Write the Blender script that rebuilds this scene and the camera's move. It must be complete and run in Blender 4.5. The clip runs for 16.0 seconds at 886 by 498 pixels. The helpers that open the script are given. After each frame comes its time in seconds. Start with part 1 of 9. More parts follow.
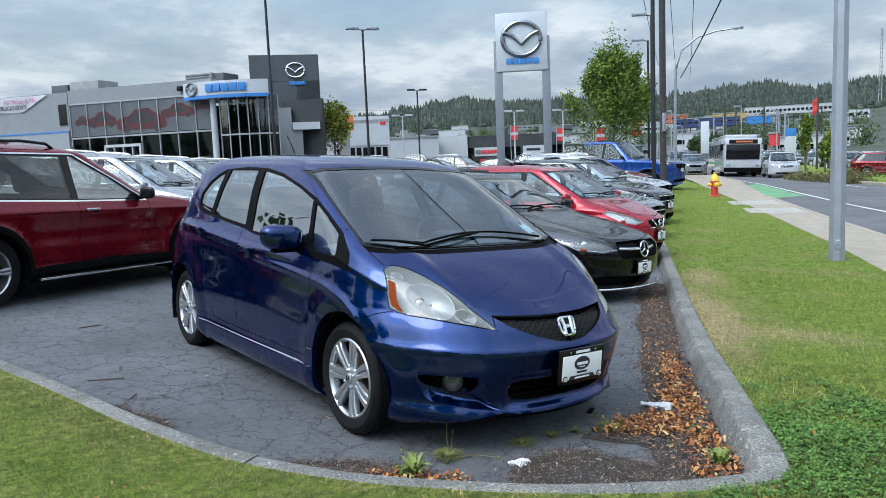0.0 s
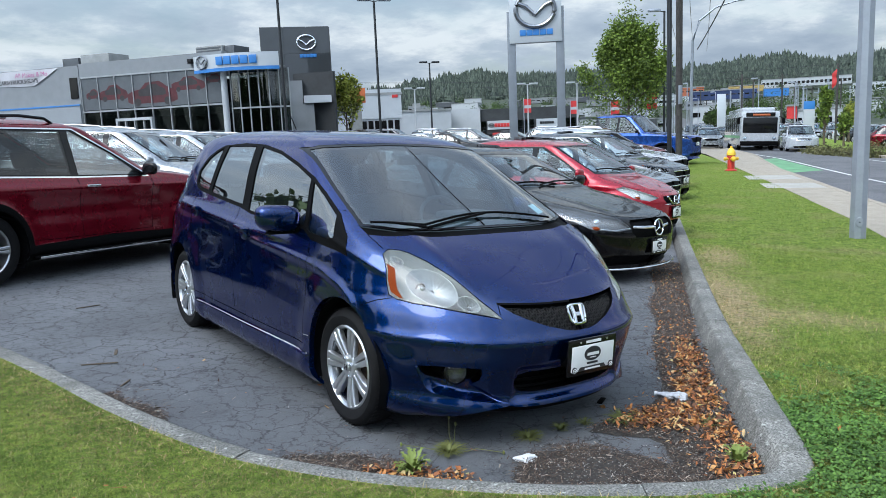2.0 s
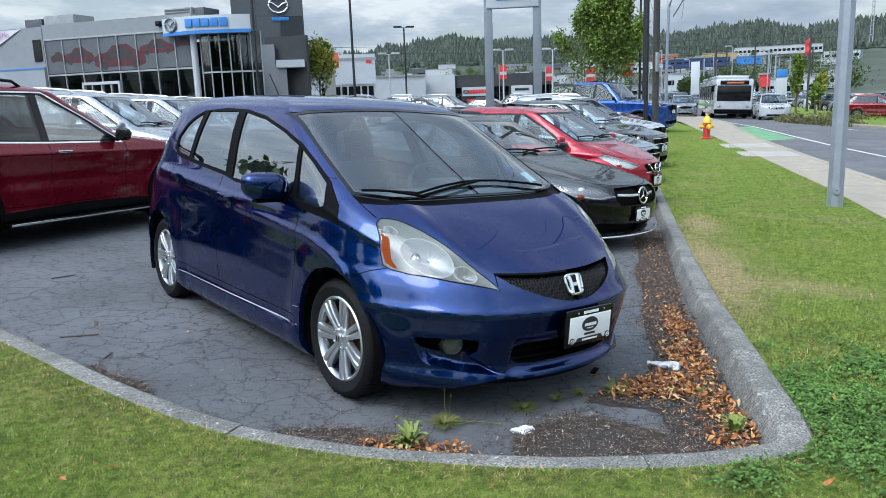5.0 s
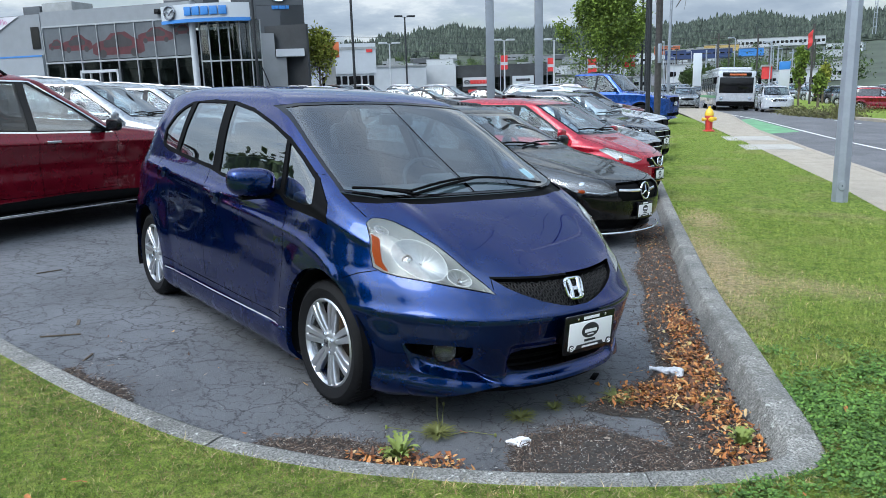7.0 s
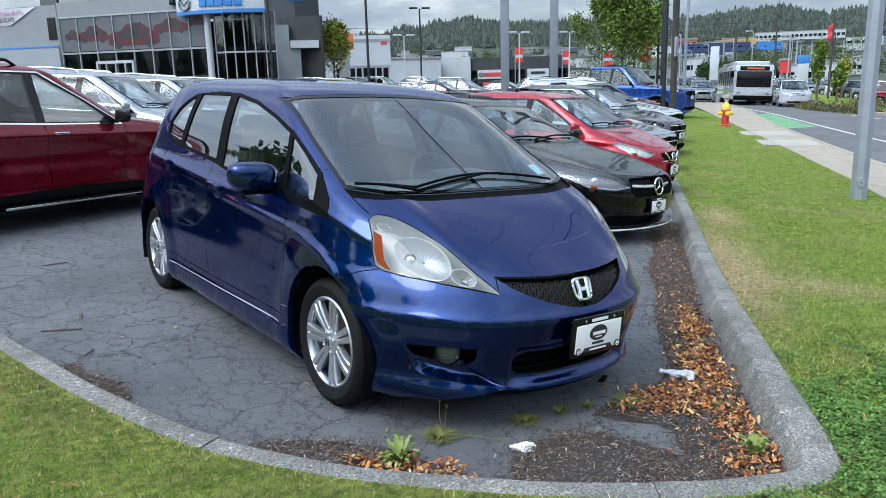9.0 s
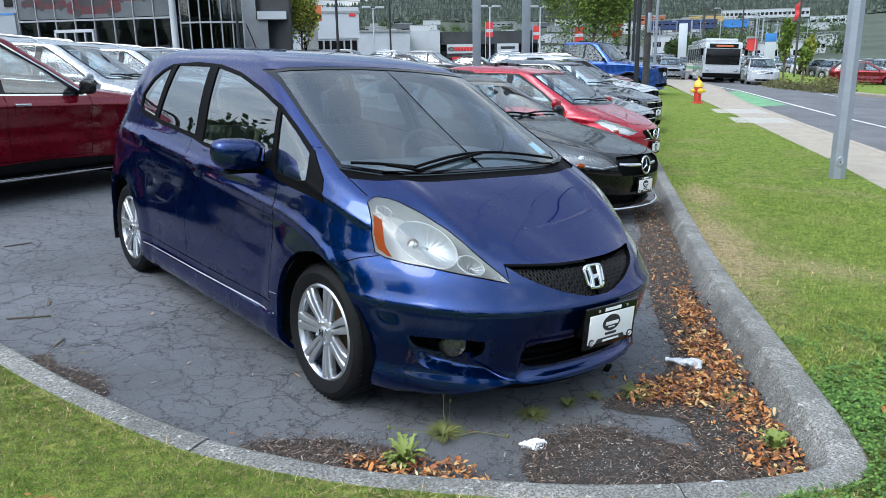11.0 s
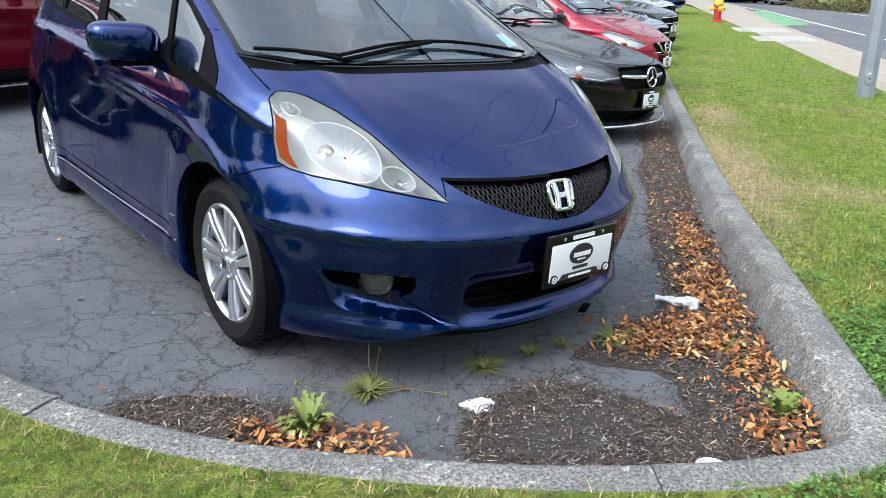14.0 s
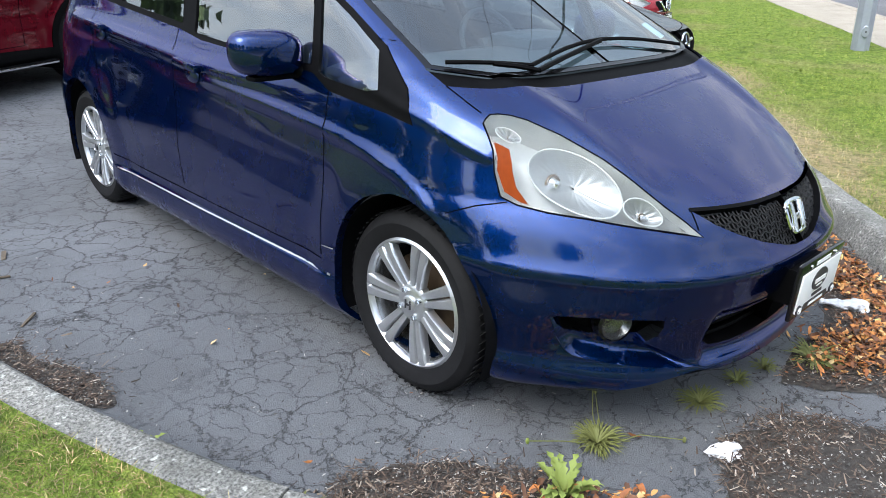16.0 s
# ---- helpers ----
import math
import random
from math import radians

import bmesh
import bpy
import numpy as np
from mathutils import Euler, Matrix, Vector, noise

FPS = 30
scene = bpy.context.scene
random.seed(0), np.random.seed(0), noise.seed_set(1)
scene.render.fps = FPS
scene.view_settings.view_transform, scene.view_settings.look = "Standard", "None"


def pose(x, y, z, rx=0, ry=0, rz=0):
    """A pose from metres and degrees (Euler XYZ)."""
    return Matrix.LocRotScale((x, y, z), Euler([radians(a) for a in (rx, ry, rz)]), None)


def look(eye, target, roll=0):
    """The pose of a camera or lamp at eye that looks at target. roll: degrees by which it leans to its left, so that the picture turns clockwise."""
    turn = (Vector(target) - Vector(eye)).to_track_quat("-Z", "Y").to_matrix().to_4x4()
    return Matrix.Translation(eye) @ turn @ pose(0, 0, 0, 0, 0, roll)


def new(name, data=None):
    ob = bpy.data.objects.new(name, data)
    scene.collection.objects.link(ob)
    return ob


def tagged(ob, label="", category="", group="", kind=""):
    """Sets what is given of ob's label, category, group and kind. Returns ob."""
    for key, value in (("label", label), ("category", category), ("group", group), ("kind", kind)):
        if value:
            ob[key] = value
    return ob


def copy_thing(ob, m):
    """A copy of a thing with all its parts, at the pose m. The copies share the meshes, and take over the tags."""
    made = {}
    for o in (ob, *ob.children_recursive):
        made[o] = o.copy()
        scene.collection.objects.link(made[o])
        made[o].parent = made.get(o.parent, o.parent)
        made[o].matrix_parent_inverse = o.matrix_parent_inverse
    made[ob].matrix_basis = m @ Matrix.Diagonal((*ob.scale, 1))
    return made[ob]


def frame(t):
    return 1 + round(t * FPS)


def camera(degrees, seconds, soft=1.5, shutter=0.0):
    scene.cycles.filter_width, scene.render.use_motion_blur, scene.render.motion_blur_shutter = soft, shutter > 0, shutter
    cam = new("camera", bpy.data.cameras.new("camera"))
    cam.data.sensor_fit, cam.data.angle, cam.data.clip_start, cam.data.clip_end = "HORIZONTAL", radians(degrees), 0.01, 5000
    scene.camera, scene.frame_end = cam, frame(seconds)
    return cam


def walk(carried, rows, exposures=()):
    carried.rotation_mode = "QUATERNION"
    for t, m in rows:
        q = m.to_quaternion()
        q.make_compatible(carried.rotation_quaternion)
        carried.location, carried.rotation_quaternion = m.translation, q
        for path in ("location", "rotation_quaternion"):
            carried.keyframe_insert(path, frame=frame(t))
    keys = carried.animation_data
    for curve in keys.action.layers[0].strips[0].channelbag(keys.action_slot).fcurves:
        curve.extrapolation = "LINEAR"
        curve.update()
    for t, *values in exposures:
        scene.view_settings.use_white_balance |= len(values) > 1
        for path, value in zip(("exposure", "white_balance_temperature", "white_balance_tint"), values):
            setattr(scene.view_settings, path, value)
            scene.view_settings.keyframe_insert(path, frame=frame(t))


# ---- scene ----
cam = camera(61.1, 16.0, soft=0.5)
# the lot tilts gently against the plumb line: its own axes, turned into the world
LOT = Vector((-0.0605, 0.0217, 0.998)).rotation_difference(Vector((0, 0, 1))).to_matrix().to_4x4()
PATH = [
    (0, (-2.821, -4.663, 1.403), (-1.603, -3.089, 1.203), 1.1),
    (0.5, (-2.79, -4.611, 1.416), (-1.576, -3.035, 1.211), 0.9),
    (1, (-2.732, -4.541, 1.422), (-1.527, -2.96, 1.203), 0.9),
    (1.5, (-2.679, -4.511, 1.421), (-1.485, -2.925, 1.178), 1.0),
    (2, (-2.646, -4.515, 1.426), (-1.459, -2.928, 1.156), 1.1),
    (2.5, (-2.637, -4.494, 1.417), (-1.454, -2.909, 1.122), 1.2),
    (3, (-2.65, -4.445, 1.422), (-1.463, -2.866, 1.107), 1.2),
    (3.5, (-2.659, -4.428, 1.422), (-1.464, -2.859, 1.092), 1.2),
    (4, (-2.665, -4.42, 1.419), (-1.459, -2.862, 1.077), 1.2),
    (4.5, (-2.672, -4.406, 1.418), (-1.453, -2.86, 1.068), 1.3),
    (5, (-2.673, -4.383, 1.42), (-1.438, -2.851, 1.066), 1.4),
    (7.5, (-2.486, -4.242, 1.442), (-1.258, -2.711, 1.056), 1.9),
    (8, (-2.451, -4.232, 1.444), (-1.249, -2.683, 1.051), 2.0),
    (10.5, (-2.443, -4.044, 1.444), (-1.206, -2.532, 1.014), 2.3),
    (11, (-2.429, -3.943, 1.434), (-1.166, -2.462, 0.975), 2.7),
    (11.5, (-2.276, -3.857, 1.414), (-1.005, -2.394, 0.919), 3.2),
    (12, (-1.979, -3.749, 1.381), (-0.723, -2.286, 0.848), 3.5),
    (12.5, (-1.847, -3.697, 1.333), (-0.613, -2.23, 0.761), 3.5),
    (13, (-1.793, -3.682, 1.258), (-0.576, -2.215, 0.653), 3.3),
    (13.5, (-1.751, -3.668, 1.179), (-0.541, -2.205, 0.549), 3.0),
    (14, (-1.803, -3.65, 1.24), (-0.593, -2.194, 0.597), 2.8),
    (14.5, (-2.005, -3.515, 1.332), (-0.793, -2.063, 0.683), 2.4),
    (15, (-2.234, -3.307, 1.383), (-1.015, -1.869, 0.715), 1.9),
    (15.5, (-2.275, -3.088, 1.364), (-1.024, -1.694, 0.662), 1.7),
    (16, (-2.23, -2.834, 1.358), (-0.925, -1.518, 0.605), 1.7),
]
walk(cam, [(t, LOT @ look(eye, target, roll)) for t, eye, target, roll in PATH], ((0, -0.18, 6300, 6), (5, -0.1, 6300, 6), (12.5, 0.05, 6400, 7), (14.5, 0.28, 6750, 9), (16, 0.36, 6750, 9)))

# ---- sky and sun ----
SUN = Vector((-0.613, -0.054, 0.788)).normalized()


def make_world():
    w = bpy.data.worlds.new("sky")
    scene.world = w
    w.use_nodes = True
    nt = w.node_tree
    N, L = nt.nodes, nt.links
    N.clear()
    out = N.new("ShaderNodeOutputWorld")
    bg = N.new("ShaderNodeBackground")
    sky = N.new("ShaderNodeTexSky")
    sky.sky_type = 'NISHITA'
    sky.sun_disc = False
    sky.sun_elevation = math.asin(SUN.z)
    sky.sun_rotation = math.atan2(SUN.x, SUN.y)
    sky.air_density = 1.2
    sky.dust_density = 1.5
    geo = N.new("ShaderNodeTexCoord")
    sep = N.new("ShaderNodeSeparateXYZ")
    L.new(geo.outputs["Generated"], sep.inputs[0])
    zc = N.new("ShaderNodeMath"); zc.operation = 'MAXIMUM'; zc.inputs[1].default_value = 0.02
    L.new(sep.outputs[2], zc.inputs[0])
    za = N.new("ShaderNodeMath"); za.operation = 'ADD'; za.inputs[1].default_value = 0.22
    L.new(zc.outputs[0], za.inputs[0])
    comb = N.new("ShaderNodeCombineXYZ")
    for k in (0, 1):
        d = N.new("ShaderNodeMath"); d.operation = 'DIVIDE'
        L.new(sep.outputs[k], d.inputs[0]); L.new(za.outputs[0], d.inputs[1])
        L.new(d.outputs[0], comb.inputs[k])
    big = N.new("ShaderNodeTexNoise")
    big.inputs["Scale"].default_value = 0.85
    big.inputs["Detail"].default_value = 9
    big.inputs["Roughness"].default_value = 0.58
    big.inputs["Distortion"].default_value = 0.35
    L.new(comb.outputs[0], big.inputs["Vector"])
    fine = N.new("ShaderNodeTexNoise")
    fine.inputs["Scale"].default_value = 1.9
    fine.inputs["Detail"].default_value = 8
    fine.inputs["Roughness"].default_value = 0.6
    L.new(comb.outputs[0], fine.inputs["Vector"])
    cover = N.new("ShaderNodeValToRGB")
    cover.color_ramp.elements[0].position = 0.38
    cover.color_ramp.elements[1].position = 0.52
    gapy = N.new("ShaderNodeMath"); gapy.operation = 'MULTIPLY_ADD'; gapy.inputs[1].default_value = -0.060
    L.new(zc.outputs[0], gapy.inputs[0]); L.new(big.outputs[0], gapy.inputs[2])
    L.new(gapy.outputs[0], cover.inputs[0])
    cover.color_ramp.elements[0].color = (0.38, 0.38, 0.38, 1)
    shade = N.new("ShaderNodeValToRGB")
    e = shade.color_ramp.elements
    e[0].position = 0.36; e[0].color = (4.9, 5.9, 7.4, 1)
    e[1].position = 0.62; e[1].color = (10.0, 10.7, 11.5, 1)
    m = e.new(0.5); m.color = (6.4, 7.4, 8.8, 1)
    L.new(fine.outputs[0], shade.inputs[0])
    mix = N.new("ShaderNodeMix"); mix.data_type = 'RGBA'
    L.new(cover.outputs[0], mix.inputs[0])
    lift = N.new("ShaderNodeVectorMath"); lift.operation = 'SCALE'; lift.inputs["Scale"].default_value = 1.6
    L.new(sky.outputs[0], lift.inputs[0])
    L.new(lift.outputs[0], mix.inputs[6])
    L.new(shade.outputs[0], mix.inputs[7])
    # the cloud is brighter towards the veiled sun
    dot = N.new("ShaderNodeVectorMath"); dot.operation = 'DOT_PRODUCT'
    dot.inputs[1].default_value = SUN
    L.new(geo.outputs["Generated"], dot.inputs[0])
    mx = N.new("ShaderNodeMath"); mx.operation = 'MAXIMUM'; mx.inputs[1].default_value = 0.0
    L.new(dot.outputs["Value"], mx.inputs[0])
    # an overcast sky is brighter overhead than at the horizon
    last = N.new("ShaderNodeMath"); last.operation = 'MULTIPLY_ADD'; last.inputs[1].default_value = 1.3; last.inputs[2].default_value = 0.82
    L.new(zc.outputs[0], last.inputs[0])
    for power, gain in ((2.0, 2.2), (10.0, 2.4)):
        pw = N.new("ShaderNodeMath"); pw.operation = 'POWER'; pw.inputs[1].default_value = power
        L.new(mx.outputs[0], pw.inputs[0])
        glow = N.new("ShaderNodeMath"); glow.operation = 'MULTIPLY_ADD'; glow.inputs[1].default_value = gain; glow.inputs[2].default_value = 1.0
        L.new(pw.outputs[0], glow.inputs[0])
        L.new(last.outputs[0], glow.inputs[2])
        last = glow
    vm = N.new("ShaderNodeVectorMath"); vm.operation = 'SCALE'
    L.new(mix.outputs[2], vm.inputs[0]); L.new(glow.outputs[0], vm.inputs["Scale"])
    L.new(vm.outputs[0], bg.inputs[0])
    bg.inputs[1].default_value = 0.09
    L.new(bg.outputs[0], out.inputs[0])


make_world()
sun = new("sun", bpy.data.lights.new("sun", 'SUN'))
sun.data.energy = 1.7
sun.data.angle = radians(34)
sun.data.color = (1.0, 0.97, 0.93)
sun.matrix_world = look(SUN * 60, (0, 0, 0))
scene.view_settings.exposure = 0.0

# ---- materials ----
def nodes_of(name):
    m = bpy.data.materials.new(name)
    m.use_nodes = True
    nt = m.node_tree
    return m, nt, nt.nodes["Principled BSDF"]


def noise_node(nt, scale, detail=4, rough=0.55, vec=None):
    n = nt.nodes.new("ShaderNodeTexNoise")
    n.inputs["Scale"].default_value = scale
    n.inputs["Detail"].default_value = detail
    n.inputs["Roughness"].default_value = rough
    if vec is None:
        tc = nt.nodes.new("ShaderNodeTexCoord")
        vec = tc.outputs["Object"]
    nt.links.new(vec, n.inputs["Vector"])
    return n


def ramp(nt, src, stops):
    r = nt.nodes.new("ShaderNodeValToRGB")
    e = r.color_ramp.elements
    e[0].position, e[0].color = stops[0][0], (*stops[0][1], 1)
    e[1].position, e[1].color = stops[-1][0], (*stops[-1][1], 1)
    for p, c in stops[1:-1]:
        q = e.new(p)
        q.color = (*c, 1)
    nt.links.new(src, r.inputs[0])
    return r


def mixc(nt, fac, a, b, mode='MIX'):
    m = nt.nodes.new("ShaderNodeMix")
    m.data_type = 'RGBA'
    m.blend_type = mode
    if isinstance(fac, float):
        m.inputs[0].default_value = fac
    else:
        nt.links.new(fac, m.inputs[0])
    for k, v in ((6, a), (7, b)):
        if isinstance(v, tuple):
            m.inputs[k].default_value = (*v, 1)
        else:
            nt.links.new(v, m.inputs[k])
    return m.outputs[2]


def bump(nt, bsdf, src, strength, dist):
    b = nt.nodes.new("ShaderNodeBump")
    b.inputs["Strength"].default_value = strength
    b.inputs["Distance"].default_value = dist
    nt.links.new(src, b.inputs["Height"])
    nt.links.new(b.outputs[0], bsdf.inputs["Normal"])
    return b


def plain(name, col, rough=0.5, metal=0.0, var=0.15, scale=12.0, relief=0.0, coat=0.0, spec=0.5):
    """A surface of one colour with grain and blotches."""
    m, nt, b = nodes_of(name)
    n1 = noise_node(nt, scale, 6)
    n2 = noise_node(nt, scale * 9, 3)
    lo = tuple(c * (1 - var) for c in col)
    hi = tuple(min(1, c * (1 + var)) for c in col)
    r1 = ramp(nt, n1.outputs[0], [(0.3, lo), (0.7, hi)])
    r2 = ramp(nt, n2.outputs[0], [(0.3, (1 - var * .6,) * 3), (0.7, (1, 1, 1))])
    nt.links.new(mixc(nt, 1.0, r1.outputs[0], r2.outputs[0], 'MULTIPLY'), b.inputs["Base Color"])
    b.inputs["Roughness"].default_value = rough
    b.inputs["Metallic"].default_value = metal
    b.inputs["Coat Weight"].default_value = coat
    b.inputs["Coat Roughness"].default_value = 0.04
    b.inputs["Specular IOR Level"].default_value = spec
    if relief:
        bump(nt, b, n2.outputs[0], 0.6, relief)
    return m


def paint(name, col, dark=None, flake=0.35, dirt=0.25, blur=1.0, coat=1.0, rough=0.24):
    """Car paint: coloured flakes under a clear coat, with faint dust."""
    m, nt, b = nodes_of(name)
    f = noise_node(nt, 900, 2)
    d = noise_node(nt, 5, 7, 0.65)
    dark = dark or tuple(c * 0.72 for c in col)
    base = ramp(nt, f.outputs[0], [(0.35, dark), (0.65, col)])
    dust = ramp(nt, d.outputs[0], [(0.52, (0, 0, 0)), (0.85, (dirt * .12,) * 3)])
    nt.links.new(mixc(nt, dust.outputs[0], base.outputs[0], (0.35, 0.33, 0.30)), b.inputs["Base Color"])
    rr = ramp(nt, d.outputs[0], [(0.4, (rough,) * 3), (0.8, (rough * 1.5,) * 3)])
    nt.links.new(rr.outputs[0], b.inputs["Roughness"])
    b.inputs["Metallic"].default_value = flake
    b.inputs["Specular Tint"].default_value = (*[min(1.0, .02 + q * 4) for q in col], 1)
    b.inputs["Coat Weight"].default_value = coat
    b.inputs["Coat IOR"].default_value = 1.5
    cr = ramp(nt, d.outputs[0], [(0.4, (0.025 * blur,) * 3), (0.85, (0.08 * blur,) * 3)])
    nt.links.new(cr.outputs[0], b.inputs["Coat Roughness"])
    return m


def glass(name, tint=(0.72, 0.78, 0.76), gloss=1.0, face=0.10):
    """A thin pane: tinted see-through with a reflecting face, stronger at a slant."""
    m, nt, b = nodes_of(name)
    nt.nodes.remove(b)
    out = nt.nodes["Material Output"]
    tr = nt.nodes.new("ShaderNodeBsdfTransparent")
    tr.inputs[0].default_value = (*tint, 1)
    gl = nt.nodes.new("ShaderNodeBsdfGlossy")
    gl.inputs["Roughness"].default_value = 0.012
    gl.inputs[0].default_value = (gloss, gloss, gloss, 1)
    lw = nt.nodes.new("ShaderNodeLayerWeight")
    lw.inputs["Blend"].default_value = 0.5
    pw = nt.nodes.new("ShaderNodeMath"); pw.operation = 'POWER'; pw.inputs[1].default_value = 4.0
    nt.links.new(lw.outputs["Facing"], pw.inputs[0])
    ma = nt.nodes.new("ShaderNodeMath"); ma.operation = 'MULTIPLY_ADD'; ma.inputs[1].default_value = 1 - face; ma.inputs[2].default_value = face
    nt.links.new(pw.outputs[0], ma.inputs[0])
    mx = nt.nodes.new("ShaderNodeMixShader")
    nt.links.new(ma.outputs[0], mx.inputs[0])
    nt.links.new(tr.outputs[0], mx.inputs[1])
    nt.links.new(gl.outputs[0], mx.inputs[2])
    nt.links.new(mx.outputs[0], out.inputs[0])
    return m


def hazy_lens(name):
    """A headlamp cover gone slightly cloudy."""
    m = glass(name, (0.94, 0.95, 0.94), 0.8, 0.03)
    nt = m.node_tree
    out = nt.nodes["Material Output"]
    src = out.inputs[0].links[0].from_socket
    df = nt.nodes.new("ShaderNodeBsdfDiffuse")
    df.inputs[0].default_value = (0.86, 0.88, 0.88, 1)
    n = noise_node(nt, 9, 5)
    f = ramp(nt, n.outputs[0], [(0.3, (.03,) * 3), (0.7, (.075,) * 3)])
    mx = nt.nodes.new("ShaderNodeMixShader")
    nt.links.new(f.outputs[0], mx.inputs[0])
    nt.links.new(src, mx.inputs[1])
    nt.links.new(df.outputs[0], mx.inputs[2])
    nt.links.new(mx.outputs[0], out.inputs[0])
    return m


def faceted(name, col):
    """Bright metal pressed in small facets."""
    m, nt, b = nodes_of(name)
    tc = nt.nodes.new("ShaderNodeTexCoord")
    vo = nt.nodes.new("ShaderNodeTexVoronoi")
    vo.inputs["Scale"].default_value = 55
    nt.links.new(tc.outputs["Object"], vo.inputs["Vector"])
    b.inputs["Base Color"].default_value = (*col, 1)
    b.inputs["Metallic"].default_value = 1.0
    b.inputs["Roughness"].default_value = 0.18
    bump(nt, b, vo.outputs["Distance"], 0.8, 0.006)
    return m


M = {}
M["blue"] = paint("blue_paint", (0.0005, 0.028, 0.148), (0.0003, 0.011, 0.062), 0.90, 0.02, rough=.235)
M["maroon"] = paint("maroon_paint", (0.20, 0.005, 0.018), (0.125, 0.003, 0.011), 0.6, 0.05, 2.2)
M["black_paint"] = paint("black_paint", (0.004, 0.004, 0.005), (0.003, 0.003, 0.004), 0.2, 0.1, 1.0, 0.55)
M["red"] = paint("red_paint", (0.36, 0.010, 0.025), (0.26, 0.007, 0.018), 0.35)
M["silver"] = paint("silver_paint", (0.26, 0.28, 0.30), (0.20, 0.22, 0.24), 0.5)
M["grey_paint"] = paint("grey_paint", (0.10, 0.105, 0.115), (0.07, 0.073, 0.08), 0.5)
M["white_paint"] = paint("white_paint", (0.46, 0.48, 0.51), (0.41, 0.43, 0.46), 0.05)
M["truck_blue"] = paint("truck_blue_paint", (0.012, 0.07, 0.30), (0.008, 0.045, 0.22), 0.45)
M["glass"] = glass("window_glass", (0.74, 0.83, 0.86), 1.0, 0.075)
M["screen_glass"] = glass("windscreen_glass", (0.76, 0.91, 0.94), 1.0, 0.135)
M["side_glass"] = glass("coated_side_glass", (0.66, 0.74, 0.74), 1.0, 0.22)
M["dark_glass"] = glass("privacy_glass", (0.16, 0.17, 0.17), 1.0, 0.06)
M["lens"] = glass("lamp_lens", (0.95, 0.96, 0.96), 0.8, 0.05)
M["hazy_lens"] = hazy_lens("cloudy_lamp_lens")
M["trim"] = plain("black_plastic", (0.003, 0.003, 0.0035), 0.55, 0, 0.2, 30, 0.0005, 0, 0.05)
M["gloss_black"] = plain("gloss_black_trim", (0.006, 0.006, 0.007), 0.12, 0, 0.1, 10, 0, 0, 0.3)
M["rubber"] = plain("tyre_rubber", (0.008, 0.008, 0.009), 0.7, 0, 0.3, 25, 0.001, 0, 0.16)
M["alloy"] = plain("alloy_wheel", (0.55, 0.56, 0.58), 0.28, 0.85, 0.08, 14)
M["chrome"] = plain("chrome", (0.80, 0.81, 0.83), 0.08, 1.0, 0.03, 10)
M["amber"] = plain("amber_reflector", (0.20, 0.032, 0.002), 0.5, 0, 0.1, 60, 0, 0.0, 0.1)
M["tail"] = plain("tail_lamp_red", (0.35, 0.01, 0.012), 0.15, 0, 0.1, 60, 0, 1.0)
M["reflector"] = faceted("lamp_reflector", (0.50, 0.53, 0.56))
M["lamp_bowl"] = plain("lamp_bowl", (0.30, 0.315, 0.325), 0.36, 0.8, 0.02, 8)
M["housing"] = plain("lamp_housing", (0.46, 0.48, 0.48), 0.42, 0.2, 0.10, 18)
M["fog_bowl"] = plain("fog_lamp_bowl", (0.16, 0.165, 0.172), 0.2, 0.8, 0.2, 50)
M["lamp_grey"] = plain("grey_lamp_housing", (0.15, 0.155, 0.165), 0.32, 0.5, 0.15, 30)
M["grille_black"] = plain("satin_grille_black", (0.010, 0.010, 0.011), 0.45, 0, 0.2, 30, 0, 0, 0.22)
M["seat"] = plain("seat_cloth", (0.036, 0.040, 0.046), 0.9, 0, 0.25, 60, 0.001)
M["cabin"] = plain("cabin_plastic", (0.036, 0.040, 0.046), 0.65, 0, 0.2, 20)
M["liner"] = plain("arch_liner", (0.006, 0.006, 0.007), 0.9, 0, 0.3, 10, 0, 0, 0.05)
M["disc"] = plain("brake_disc", (0.13, 0.085, 0.05), 0.5, 0.5, 0.3, 20)
M["white_plastic"] = plain("white_plate", (0.82, 0.82, 0.82), 0.35, 0, 0.03, 10)
M["text_black"] = plain("black_print", (0.02, 0.02, 0.025), 0.5, 0, 0.05, 10)
M["text_white"] = plain("white_print", (0.85, 0.85, 0.85), 0.5, 0, 0.03, 10)
M["gap"] = plain("panel_gap", (0.003, 0.003, 0.005), 0.9, 0, 0.1, 10, 0, 0, 0.0)


# ---- mesh helpers ----
def link_mesh(name, verts, faces, mat, parent=None, label="", normals=None, smooth=True, m=None, mats=None, fmat=None):
    me = bpy.data.meshes.new(name)
    me.from_pydata([tuple(v) for v in verts], [], [tuple(f) for f in faces])
    if smooth:
        me.shade_smooth()
    for q in (mats or [mat]):
        me.materials.append(q)
    if fmat is not None:
        me.polygons.foreach_set("material_index", fmat)
    if normals is not None:
        me.normals_split_custom_set_from_vertices([tuple(n) for n in normals])
    me.update()
    ob = new(name, me)
    if parent is not None:
        ob.parent = parent
    if m is not None:
        ob.matrix_basis = m
    if label:
        ob["label"] = label
    return ob


